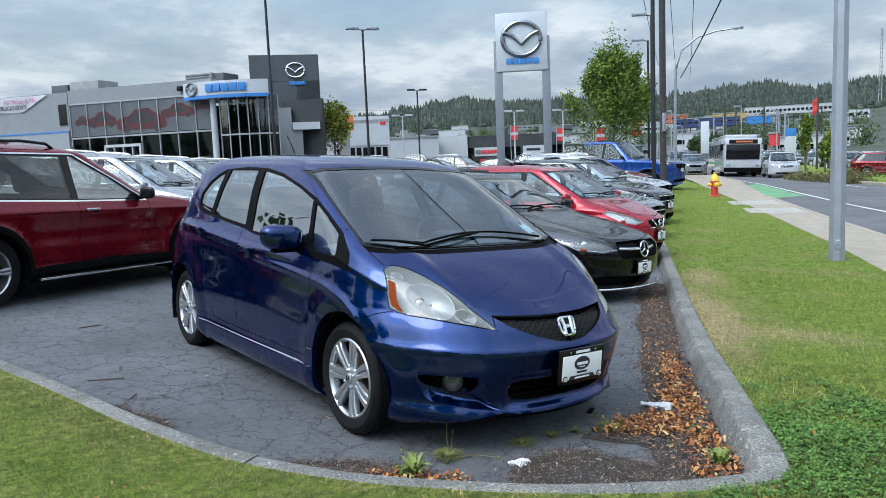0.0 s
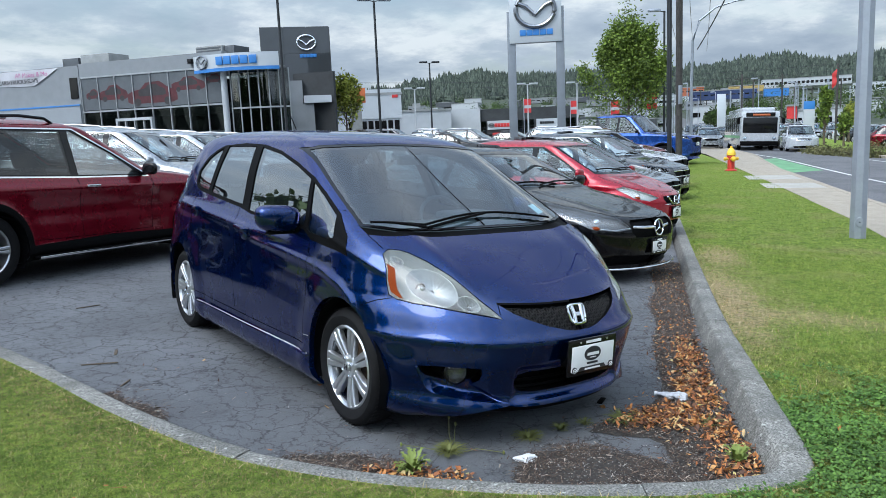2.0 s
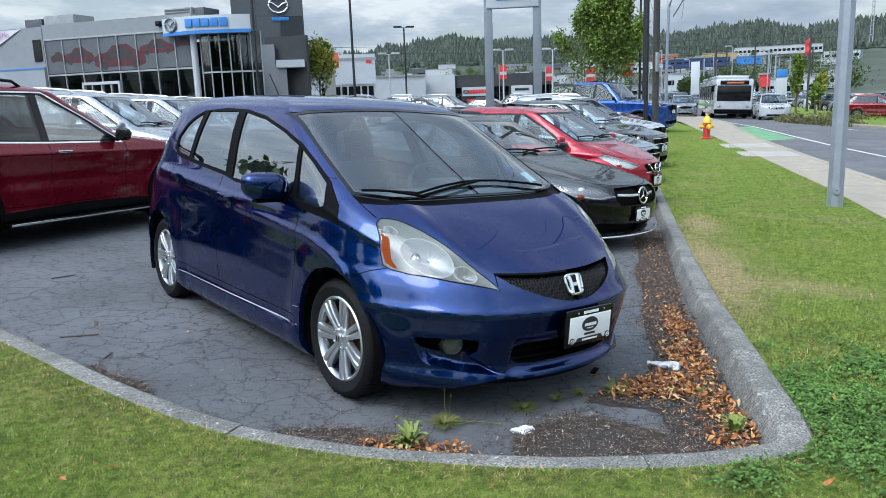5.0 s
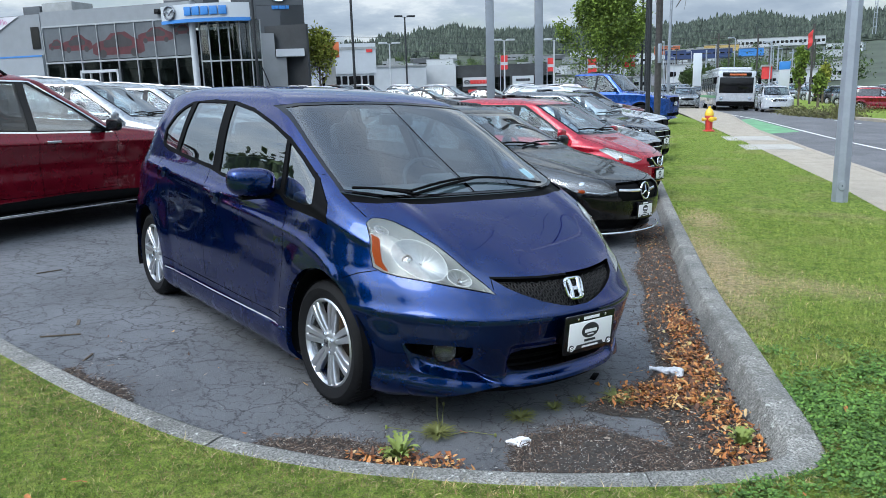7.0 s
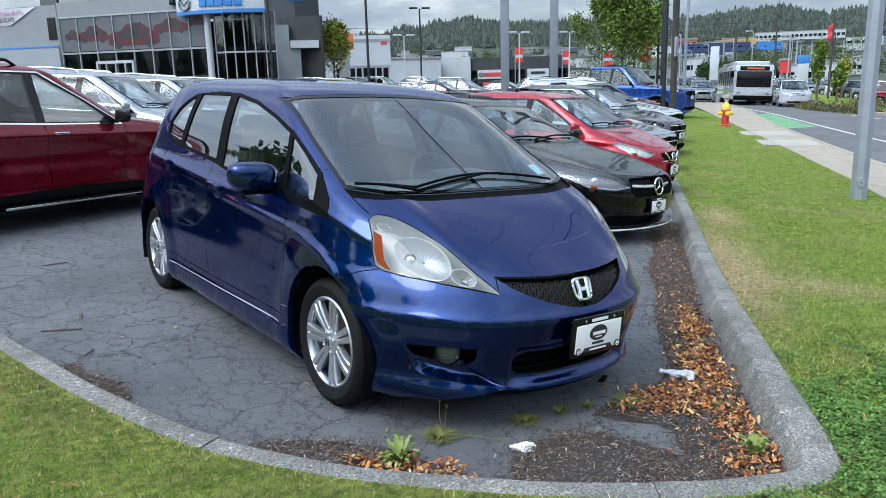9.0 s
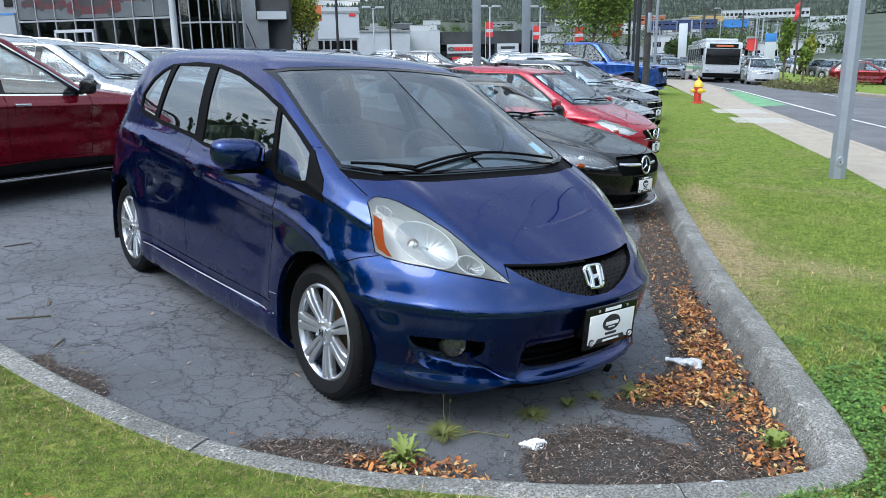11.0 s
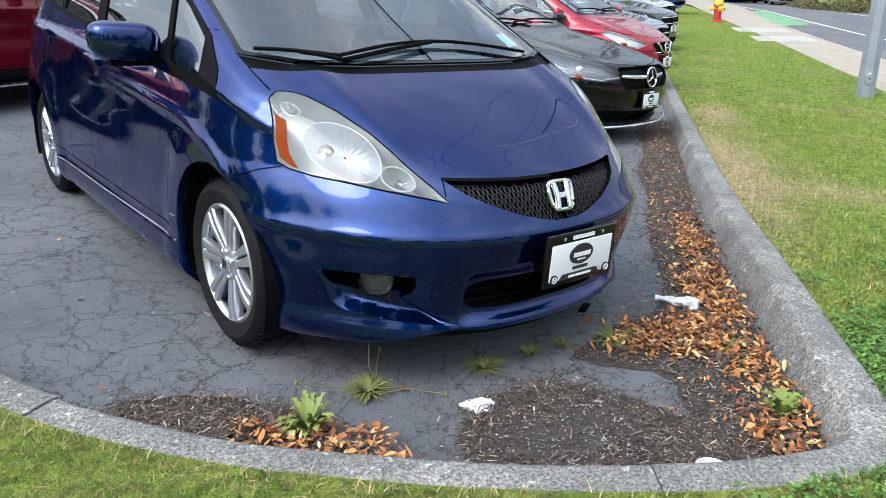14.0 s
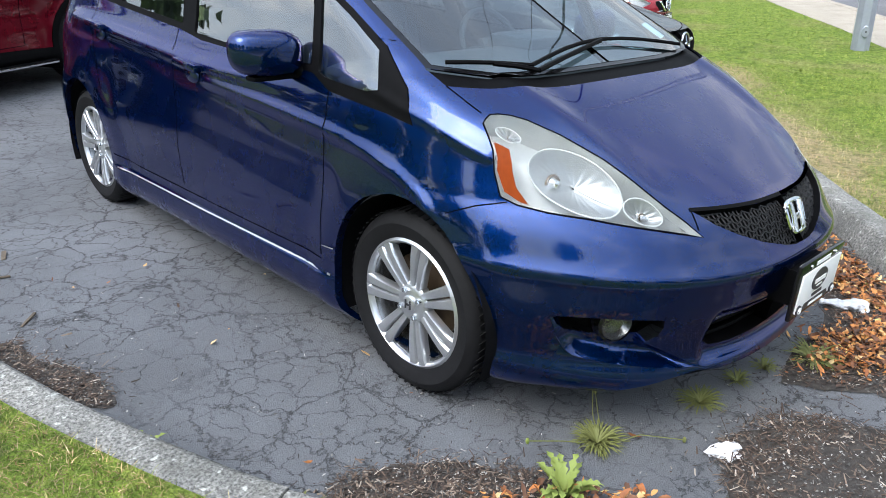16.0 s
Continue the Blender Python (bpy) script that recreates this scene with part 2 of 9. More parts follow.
def part(name, bm, material, parent=None, label="", smooth=True, m=None):
    """A bmesh as one mesh object under a thing or a part."""
    me = bpy.data.meshes.new(name)
    bmesh.ops.recalc_face_normals(bm, faces=bm.faces)
    bm.to_mesh(me)
    bm.free()
    if smooth:
        me.shade_smooth()
        me.set_sharp_from_angle(angle=radians(38))
    me.materials.append(material)
    ob = new(name, me)
    if parent is not None:
        ob.parent = parent
    if m is not None:
        ob.matrix_basis = m
    if label:
        ob["label"] = label
    return ob


def empty(name, m=None, **tags):
    ob = new(name)
    ob.empty_display_size = 0.2
    if m is not None:
        ob.matrix_basis = m
    return tagged(ob, **tags)


def add_box(bm, x0, y0, z0, x1, y1, z1, bev=0.0, m=None):
    r = bmesh.ops.create_cube(bm, size=1.0)
    vs = r["verts"]
    for v in vs:
        v.co = Vector(((x0 + x1) / 2 + v.co.x * (x1 - x0), (y0 + y1) / 2 + v.co.y * (y1 - y0), (z0 + z1) / 2 + v.co.z * (z1 - z0)))
    if bev:
        es = list({e for v in vs for e in v.link_edges})
        g = bmesh.ops.bevel(bm, geom=es, offset=bev, segments=2, affect='EDGES', profile=0.6)
        vs = list({v for f in g["faces"] for v in f.verts} | {v for v in vs if v.is_valid})
    if m is not None:
        bmesh.ops.transform(bm, matrix=m, verts=[v for v in vs if v.is_valid])
    return vs


def box(name, x0, y0, z0, x1, y1, z1, mat, parent=None, bev=0.0, label="", m=None):
    bm = bmesh.new()
    add_box(bm, x0, y0, z0, x1, y1, z1, bev)
    return part(name, bm, mat, parent, label, bev > 0, m)


def add_lathe(bm, prof, seg=32, axis='X', m=None):
    """Turns a profile of (r, h) round an axis."""
    rings = []
    for r, h in prof:
        ring = []
        for k in range(seg):
            a = 2 * math.pi * k / seg
            c, s = r * math.cos(a), r * math.sin(a)
            p = Vector((h, c, s)) if axis == 'X' else Vector((c, s, h)) if axis == 'Z' else Vector((c, h, s))
            ring.append(bm.verts.new(m @ p if m is not None else p))
        rings.append(ring)
    for a, b in zip(rings, rings[1:]):
        for k in range(seg):
            bm.faces.new((a[k], a[(k + 1) % seg], b[(k + 1) % seg], b[k]))
    return rings


def lathe(name, prof, mat, parent=None, seg=32, axis='Z', m=None, label=""):
    bm = bmesh.new()
    add_lathe(bm, prof, seg, axis)
    return part(name, bm, mat, parent, label, True, m)


def add_tube(bm, pts, r, seg=8, close=False, taper=None):
    """A round bar along points."""
    pts = [Vector(p) for p in pts]
    n = len(pts)
    rings = []
    up = Vector((0, 0, 1))
    for i, p in enumerate(pts):
        a = pts[(i - 1) % n] if close or i else p
        b = pts[(i + 1) % n] if close or i < n - 1 else p
        d = (b - a)
        if d.length < 1e-9:
            d = Vector((0, 0, 1))
        d.normalize()
        ref = up if abs(d.dot(up)) < 0.95 else Vector((1, 0, 0))
        s = d.cross(ref).normalized()
        t = s.cross(d)
        rr = r if taper is None else r + (taper - r) * i / max(1, n - 1)
        rings.append([bm.verts.new(p + rr * (math.cos(2 * math.pi * k / seg) * s + math.sin(2 * math.pi * k / seg) * t)) for k in range(seg)])
    m = n if close else n - 1
    for i in range(m):
        a, b = rings[i], rings[(i + 1) % n]
        for k in range(seg):
            bm.faces.new((a[k], a[(k + 1) % seg], b[(k + 1) % seg], b[k]))
    if not close:
        bm.faces.new(rings[0][::-1])
        bm.faces.new(rings[-1])


def tube(name, pts, r, mat, parent=None, seg=8, close=False, label="", taper=None, m=None):
    bm = bmesh.new()
    add_tube(bm, pts, r, seg, close, taper)
    return part(name, bm, mat, parent, label, True, m)


def letters(name, text, size, mat, parent, m, depth=0.004, label="", bold=0.0, align='CENTER'):
    """Writing as a mesh, in the built-in font."""
    cu = bpy.data.curves.new(name, 'FONT')
    cu.body = text
    cu.size = size
    cu.extrude = depth
    cu.offset = bold
    cu.resolution_u = 3
    cu.align_x = align
    cu.align_y = 'CENTER'
    tmp = bpy.data.objects.new(name, cu)
    scene.collection.objects.link(tmp)
    me = bpy.data.meshes.new_from_object(tmp.evaluated_get(bpy.context.evaluated_depsgraph_get()))
    bpy.data.objects.remove(tmp)
    bpy.data.curves.remove(cu)
    me.materials.clear()
    me.materials.append(mat)
    ob = new(name, me)
    ob.parent = parent
    ob.matrix_basis = m
    if label:
        ob["label"] = label
    return ob


def inside(p, poly):
    x, y = p
    c = False
    j = len(poly) - 1
    for i in range(len(poly)):
        xi, yi = poly[i]
        xj, yj = poly[j]
        if (yi > y) != (yj > y) and x < (xj - xi) * (y - yi) / (yj - yi) + xi:
            c = not c
        j = i
    return c


def cdt(points, loops):
    """Triangles over points, with the loops' edges kept."""
    from mathutils.geometry import delaunay_2d_cdt
    vs = [Vector(p) for p in points]
    es = []
    for lp in loops:
        b = len(vs)
        vs += [Vector(p) for p in lp]
        es += [(b + i, b + (i + 1) % len(lp)) for i in range(len(lp))]
    v, e, f, *_ = delaunay_2d_cdt(vs, es, [], 0, 1e-6)
    return v, f


def smoothstep(a, b, x):
    t = min(1.0, max(0.0, (x - a) / (b - a)))
    return t * t * (3 - 2 * t)


# ---- the ground: one height for every place ----
def soft(x, k):
    """x, levelling off smoothly at k."""
    return k * math.tanh(x / k) if x > 0 else x


RIDGE = [(-180, 0.0530), (0, 0.0630), (18, 0.0670), (22, 0.0670), (24, 0.0650), (26, 0.0600), (28.8, 0.0700), (31.3, 0.0680), (35, 0.0620), (43, 0.0660), (46, 0.0650), (48.5, 0.0680), (50.6, 0.0730), (52.4, 0.0680), (55, 0.0620), (57.5, 0.0550), (60, 0.0490), (62, 0.0350), (75, 0.0230), (110, 0.0330), (180, 0.0530)]


def ridge(a):
    """How high the skyline stands over the eye, by direction in degrees."""
    for (a0, h0), (a1, h1) in zip(RIDGE, RIDGE[1:]):
        if a0 <= a <= a1:
            return h0 + (h1 - h0) * smoothstep(a0, a1, a)
    return .04


def hill(x, y):
    r = math.hypot(x, y)
    if r < 130:
        return 0.0
    h = ridge(math.degrees(math.atan2(y, x))) * 620 + 3.0
    return h * min(1.0, (r - 130) / 490) ** 1.7 * (1 - .8 * smoothstep(650, 1500, r))


def gz(x, y):
    """The height of the lot at a place of the world."""
    z = -0.0605 * soft(x, 9.0) + 0.0217 * (y if y > -10 else -10) * (1 - smoothstep(60, 140, y))
    if x < -12:
        z = -0.0605 * (-12) + 0.0217 * max(y, -10)
    z -= 0.012 * max(0.0, min(x, 110) - 14) + 0.021 * max(0.0, min(x, 54) - 32)
    z += 0.055 * math.exp(-((y + 2.4) / 0.9) ** 2) * smoothstep(-0.9, 0.4, x) * (1 - smoothstep(2.0, 4.0, x))
    return z + hill(x, y)


def lot(x, y, z=0.0, rz=0.0):
    """A pose in the lot's own axes, near the parked blue car."""
    return LOT @ pose(x, y, z, 0, 0, rz)


# ---- ground materials ----
def asphalt_mat(name, base, cracks=True):
    m, nt, b = nodes_of(name)
    tc = nt.nodes.new("ShaderNodeTexCoord")
    vec = tc.outputs["Object"]
    grain = noise_node(nt, 260, 3, 0.7, vec)
    blot = noise_node(nt, 0.9, 7, 0.6, vec)
    col = ramp(nt, blot.outputs[0], [(0.3, tuple(c * .72 for c in base)), (0.5, base), (0.72, tuple(c * 1.35 for c in base))])
    speck = ramp(nt, grain.outputs[0], [(0.35, (.80,) * 3), (0.62, (1.10,) * 3), (0.8, (1.7,) * 3)])
    c = mixc(nt, 1.0, col.outputs[0], speck.outputs[0], 'MULTIPLY')
    b.inputs["Roughness"].default_value = 0.82
    if cracks:
        warp = noise_node(nt, 7.5, 6, 0.68, vec)
        wv = nt.nodes.new("ShaderNodeMix"); wv.data_type = 'RGBA'; wv.blend_type = 'LINEAR_LIGHT'
        wv.inputs[0].default_value = 0.085
        nt.links.new(vec, wv.inputs[6]); nt.links.new(warp.outputs[1], wv.inputs[7])
        crack_h = None
        for sc, wd, amt in ((8.5, 0.030, 0.95), (3.3, 0.020, 1.0)):
            vo = nt.nodes.new("ShaderNodeTexVoronoi")
            vo.feature = 'DISTANCE_TO_EDGE'
            vo.inputs["Scale"].default_value = sc
            nt.links.new(wv.outputs[2], vo.inputs["Vector"])
            ln = ramp(nt, vo.outputs["Distance"], [(0.0, (1, 1, 1)), (wd, (0, 0, 0))])
            gate_n = noise_node(nt, 2.2 if sc > 5 else 0.9, 5, 0.62, vec)
            gate = ramp(nt, gate_n.outputs[0], [(0.34, (.10,) * 3), (0.50, (amt,) * 3)])
            f = mixc(nt, 1.0, ln.outputs[0], gate.outputs[0], 'MULTIPLY')
            c = mixc(nt, f, c, tuple(q * .13 for q in base))
            crack_h = f if crack_h is None else mixc(nt, 1.0, crack_h, f, 'LIGHTEN')
        inv = mixc(nt, crack_h, grain.outputs[0], (0, 0, 0))
        bump(nt, b, inv, 0.9, 0.006)
    else:
        bump(nt, b, grain.outputs[0], 0.6, 0.004)
    nt.links.new(c, b.inputs["Base Color"])
    return m


def concrete_mat(name, lo, hi, speck=0.5, lichen=True):
    m, nt, b = nodes_of(name)
    n1 = noise_node(nt, 2.6, 8, 0.68)
    n2 = noise_node(nt, 110, 3, 0.75)
    n3 = noise_node(nt, 30, 5, 0.6)
    c1 = ramp(nt, n1.outputs[0], [(0.3, lo), (0.7, hi)])
    c2 = ramp(nt, n2.outputs[0], [(0.36, (1 - speck,) * 3), (0.5, (1, 1, 1)), (0.66, (1 + speck * .9,) * 3)])
    c = mixc(nt, 1.0, c1.outputs[0], c2.outputs[0], 'MULTIPLY')
    h = n2.outputs[0]
    if lichen:
        tc = nt.nodes.new("ShaderNodeTexCoord")
        vo = nt.nodes.new("ShaderNodeTexVoronoi")
        vo.inputs["Scale"].default_value = 95
        nt.links.new(tc.outputs["Object"], vo.inputs["Vector"])
        stone = ramp(nt, vo.outputs["Color"], [(0.15, (.62, .60, .57)), (0.5, (.95, .94, .92)), (0.9, (1.45, 1.42, 1.36))])
        worn = ramp(nt, n1.outputs[0], [(0.38, (.2,) * 3), (0.62, (.85,) * 3)])
        c = mixc(nt, 1.0, c, mixc(nt, worn.outputs[0], (1.0, 1.0, 1.0), stone.outputs[0]), 'MULTIPLY')
        f = ramp(nt, n3.outputs[0], [(0.63, (0, 0, 0)), (0.68, (.8,) * 3)])
        c = mixc(nt, f.outputs[0], c, (0.47, 0.48, 0.44))
        n4 = noise_node(nt, 5.5, 6, 0.7)
        g = ramp(nt, n4.outputs[0], [(0.52, (0, 0, 0)), (0.70, (.75,) * 3)])
        c = mixc(nt, g.outputs[0], c, (0.075, 0.072, 0.058))
        h = mixc(nt, 0.5, n2.outputs[0], vo.outputs["Distance"])
    nt.links.new(c, b.inputs["Base Color"])
    b.inputs["Roughness"].default_value = 0.88
    bump(nt, b, h, 0.8, 0.006)
    return m


def lawn_mat(name):
    m, nt, b = nodes_of(name)
    tc = nt.nodes.new("ShaderNodeTexCoord")
    vec = tc.outputs["Object"]
    big = noise_node(nt, 0.75, 6, 0.62, vec)
    mid = noise_node(nt, 7, 5, 0.6, vec)
    fin = noise_node(nt, 130, 3, 0.7, vec)
    c = ramp(nt, mid.outputs[0], [(0.28, (0.112, 0.168, 0.027)), (0.5, (0.190, 0.268, 0.046)), (0.72, (0.270, 0.322, 0.070))]).outputs[0]
    dry = ramp(nt, big.outputs[0], [(0.52, (0, 0, 0)), (0.71, (.8,) * 3)])
    c = mixc(nt, dry.outputs[0], c, (0.27, 0.24, 0.10))
    # worn, dried-out turf beside the kerb
    for cx, cy, turn, la, lb, full in ((3.3, -.72, 38.5, 2.1, .36, .9), (3.25, -1.55, -62, .70, .42, .5), (5.7, .8, 38.5, .9, .3, .8)):
        mp = nt.nodes.new("ShaderNodeMapping")
        mp.vector_type = 'TEXTURE'
        mp.inputs["Location"].default_value = (cx, cy, 0)
        mp.inputs["Rotation"].default_value = (0, 0, radians(turn))
        mp.inputs["Scale"].default_value = (la, lb, 50)
        nt.links.new(vec, mp.inputs[0])
        ln = nt.nodes.new("ShaderNodeVectorMath"); ln.operation = 'LENGTH'
        nt.links.new(mp.outputs[0], ln.inputs[0])
        half = nt.nodes.new("ShaderNodeMath"); half.operation = 'MULTIPLY'; half.inputs[1].default_value = 0.4
        nt.links.new(ln.outputs["Value"], half.inputs[0])
        ad = nt.nodes.new("ShaderNodeMath"); ad.operation = 'MULTIPLY_ADD'; ad.inputs[1].default_value = 0.6
        nt.links.new(mid.outputs[0], ad.inputs[0]); nt.links.new(half.outputs[0], ad.inputs[2])
        f = ramp(nt, ad.outputs[0], [(0.46, (full,) * 3), (0.82, (0, 0, 0))])
        c = mixc(nt, f.outputs[0], c, (0.45, 0.345, 0.205))
    s = ramp(nt, fin.outputs[0], [(0.3, (.55,) * 3), (0.7, (1.35,) * 3)])
    c = mixc(nt, 1.0, c, s.outputs[0], 'MULTIPLY')
    clump = noise_node(nt, 22, 3, 0.6, vec)
    k = ramp(nt, clump.outputs[0], [(0.34, (.58, .64, .56)), (0.52, (1.0, 1.0, 1.0)), (0.68, (1.34, 1.27, 1.24))])
    c = mixc(nt, 1.0, c, k.outputs[0], 'MULTIPLY')
    nt.links.new(c, b.inputs["Base Color"])
    b.inputs["Roughness"].default_value = 0.9
    b.inputs["Specular IOR Level"].default_value = 0.15
    bump(nt, b, fin.outputs[0], 1.0, 0.03)
    return m


M["asphalt"] = asphalt_mat("lot_asphalt", (0.116, 0.121, 0.132))
M["road"] = asphalt_mat("road_asphalt", (0.105, 0.105, 0.112), False)
M["kerb"] = concrete_mat("kerb_concrete", (0.106, 0.106, 0.100), (0.240, 0.236, 0.222), 0.66)
M["walk"] = concrete_mat("pavement_concrete", (0.26, 0.225, 0.18), (0.36, 0.315, 0.255), 0.15, False)
M["pale_walk"] = concrete_mat("new_concrete", (0.31, 0.295, 0.265), (0.40, 0.38, 0.345), 0.12, False)
M["lawn"] = lawn_mat("lawn_turf")
M["far_ground"] = plain("far_ground", (0.052, 0.066, 0.044), 0.95, 0, 0.4, 0.05)
M["soil"] = plain("bare_soil", (0.16, 0.12, 0.08), 0.95, 0, 0.4, 9, 0.01)
M["marking"] = plain("road_marking", (0.62, 0.62, 0.60), 0.7, 0, 0.2, 4)
M["green_lane"] = plain("green_lane_paint", (0.13, 0.30, 0.15), 0.75, 0, 0.25, 2)

# the kerb's inner foot, from far behind the parked cars round the corner and along the row of noses
CORNER = [(-6.5, 16), (-4.5, 10), (-3.3, 6), (-2.58, 3), (-2.15, 1.2), (-1.96, 0.5), (-1.84, 0.0), (-1.71, -0.63), (-1.59, -1.04), (-1.465, -1.42), (-1.345, -1.66),
          (-1.10, -2.00), (-0.91, -2.19), (-0.69, -2.40), (-0.445, -2.61), (-0.21, -2.79), (-0.065, -2.875), (0.06, -2.935), (0.16, -2.975), (0.25, -2.985), (0.335, -2.945),
          (0.43, -2.86), (0.65, -2.65), (0.97, -2.37), (1.62, -1.84), (2.31, -1.26), (5.66, 1.40), (9.0, 4.05), (17.0, 10.4), (26, 17.6), (60, 44)]


def resample(pts, step):
    out = [Vector(pts[0])]
    for a, b in zip(pts, pts[1:]):
        a, b = Vector(a), Vector(b)
        n = max(1, int((b - a).length / step))
        out += [a.lerp(b, (i + 1) / n) for i in range(n)]
    return out


def rounded(pts, times=2):
    pts = [Vector(p) for p in pts]
    for _ in range(times):
        q = [pts[0]]
        for a, b in zip(pts, pts[1:]):
            q += [a.lerp(b, .25), a.lerp(b, .75)]
        pts = q + [pts[-1]]
    return pts


EDGE = resample(rounded(CORNER), 0.12)
EDGE = [p for i, p in enumerate(EDGE) if i < 420 or i % 6 == 0]


def offset_line(pts, d):
    out = []
    for i, p in enumerate(pts):
        a, b = pts[max(0, i - 1)], pts[min(len(pts) - 1, i + 1)]
        t = (b - a).normalized()
        out.append(p + d * Vector((t.y, -t.x)))
    return out


# travelling along EDGE the lawn lies to the right of the way
KERB_W, KERB_H = 0.148, 0.125


def sheet(name, loop, step, h, mat, label, category, extra=(), near=None, kind="structure"):
    """A piece of ground with a given outline, on the lot's height."""
    xs = [p[0] for p in loop]
    ys = [p[1] for p in loop]
    pts = []
    nx, ny = int((max(xs) - min(xs)) / step) + 1, int((max(ys) - min(ys)) / step) + 1
    for i in range(nx + 1):
        for j in range(ny + 1):
            p = (min(xs) + i * step + 0.01, min(ys) + j * step + 0.013)
            if inside(p, loop):
                pts.append(p)
    pts += [p for p in extra if inside(p, loop)]
    v, f = cdt(pts, [[tuple(p) for p in loop]])
    keep = [t for t in f if inside((sum(v[i].x for i in t) / 3, sum(v[i].y for i in t) / 3), loop)]
    ob = link_mesh(name, [(p.x, p.y, gz(p.x, p.y) + h(p.x, p.y)) for p in v], keep, mat)
    return tagged(ob, label, category, kind=kind)


def grid_extra(x0, y0, x1, y1, step):
    return [(x0 + i * step, y0 + j * step) for i in range(int((x1 - x0) / step) + 1) for j in range(int((y1 - y0) / step) + 1)]


near_pts = grid_extra(-6, -8, 6, 6, 0.35)
lot_loop = [tuple(p) for p in offset_line(EDGE, 0.03)] + [(60, 120), (-60, 120), (-60, 16)]
sheet("lot_asphalt", lot_loop, 6.0, lambda x, y: 0.0, M["asphalt"], "dark grey cracked asphalt parking lot", "asphalt", near_pts)

OUTER = offset_line(EDGE, KERB_W - 0.02)
WALK_L = [(-9.0, -12.6), (0.0, -6.1), (7.93, -0.44), (10.7, 1.55), (13.1, 3.5), (17.0, 6.6), (21.5, 10.3), (28.2, 15.8), (60, 42.0), (118, 84)]
WALK_R = [(-7.4, -14.4), (2.0, -7.2), (9.5, -0.85), (12.3, 1.4), (14.5, 3.2), (18.2, 6.1), (23.0, 9.9), (28.5, 13.8), (34.4, 17.9), (49.6, 29.6), (64, 40.5), (120, 80)]
LINE_1 = [(-1.5, -13.5), (10.0, -3.9), (19.3, 4.0), (21.7, 6.2), (26.3, 10.1), (35.4, 17.7), (43.7, 24.6), (66, 42), (121, 82)]
ROAD_R = [(6, -17.5), (18, -5.5), (28.0, 4.2), (34.4, 10.5), (37.0, 13.0), (44.5, 19.3), (57, 30), (78, 46), (132, 82)]


def lawn_h(x, y):
    return 0.105


lawn_loop = [tuple(p) for p in OUTER] + [tuple(p) for p in WALK_L[::-1]] + [(-60, -12.5), (-60, 16)]
sheet("lawn", lawn_loop, 3.0, lawn_h, M["lawn"], "mown green lawn with dry straw-coloured patches beside the kerb", "lawn", near_pts + grid_extra(6, -6, 24, 12, 1.0))


def ribbon(name, a, b, h, mat, label, category, step=1.0, kind="structure"):
    """A strip of ground between two lines."""
    a = resample(a, step)
    b = [Vector(q) for q in b]
    lb = resample(b, 0.05)
    rows = []
    for i, p in enumerate(a):
        q = lb[round(i / (len(a) - 1) * (len(lb) - 1))]
        rows.append([p.lerp(q, t) for t in (0, .25, .5, .75, 1)])
    vs = [(p.x, p.y, gz(p.x, p.y) + h) for r in rows for p in r]
    fs = [(i * 5 + k, i * 5 + k + 1, i * 5 + k + 6, i * 5 + k + 5) for i in range(len(rows) - 1) for k in range(4)]
    return tagged(link_mesh(name, vs, fs, mat), label, category, kind=kind)


ribbon("pavement", WALK_L, WALK_R, 0.11, M["walk"], "pale concrete pavement between lawn and road", "pavement", 0.8)
ribbon("road", [tuple(Vector(p) + Vector((-0.3, 0.3))) for p in WALK_R], ROAD_R, -0.01, M["road"], "grey asphalt road running downhill", "road", 0.8)
ROAD_FAR_L = [(120, 80), (150, 104), (190, 138), (240, 182)]
ROAD_FAR_R = [(132, 82), (164, 106), (203, 140), (250, 184)]
ribbon("road", ROAD_FAR_L, ROAD_FAR_R, .02, M["road"], "grey asphalt road climbing in the distance", "road", 4)
for k, off in ((0, 0.0), (1, 3.5)):
    ln = resample(LINE_1, 3.0)
    for i in range(0, len(ln) - 2, 1 if k == 0 else 3):
        a, b = ln[i], ln[i + 1]
        t = (b - a).normalized()
        n = Vector((t.y, -t.x))
        a, b = a + n * off, b + n * off
        if k == 0 and i > 60:
            break
        vs = [(*q, gz(q.x, q.y) - .004) for q in (a - n * .06, a + n * .06, b + n * .06, b - n * .06)]
        tagged(link_mesh("road_marking", vs, [(0, 1, 2, 3)], M["marking"]), "white painted line on the road", "road marking", kind="structure")
gl = [(22.75, 9.55), (29.6, 15.2), (32.3, 15.3), (25.0, 9.3)]
gl = [(x, y, gz(x, y) - .003) for x, y in gl]
tagged(link_mesh("green_lane", gl, [(0, 1, 2, 3)], M["green_lane"]), "green painted cycle lane on the road", "road marking", kind="structure")


for quad in (((18.05, 8.0), (19.4, 9.05), (20.6, 8.1), (19.2, 7.0)), ((15.6, 6.0), (16.9, 7.0), (18.1, 6.1), (16.8, 5.05))):
    qv = [(x, y, gz(x, y) + .114) for x, y in quad]
    tagged(link_mesh("pavement_slab", qv, [(0, 1, 2, 3)], M["pale_walk"]), "newer pale concrete slab in the pavement", "pavement", kind="structure")


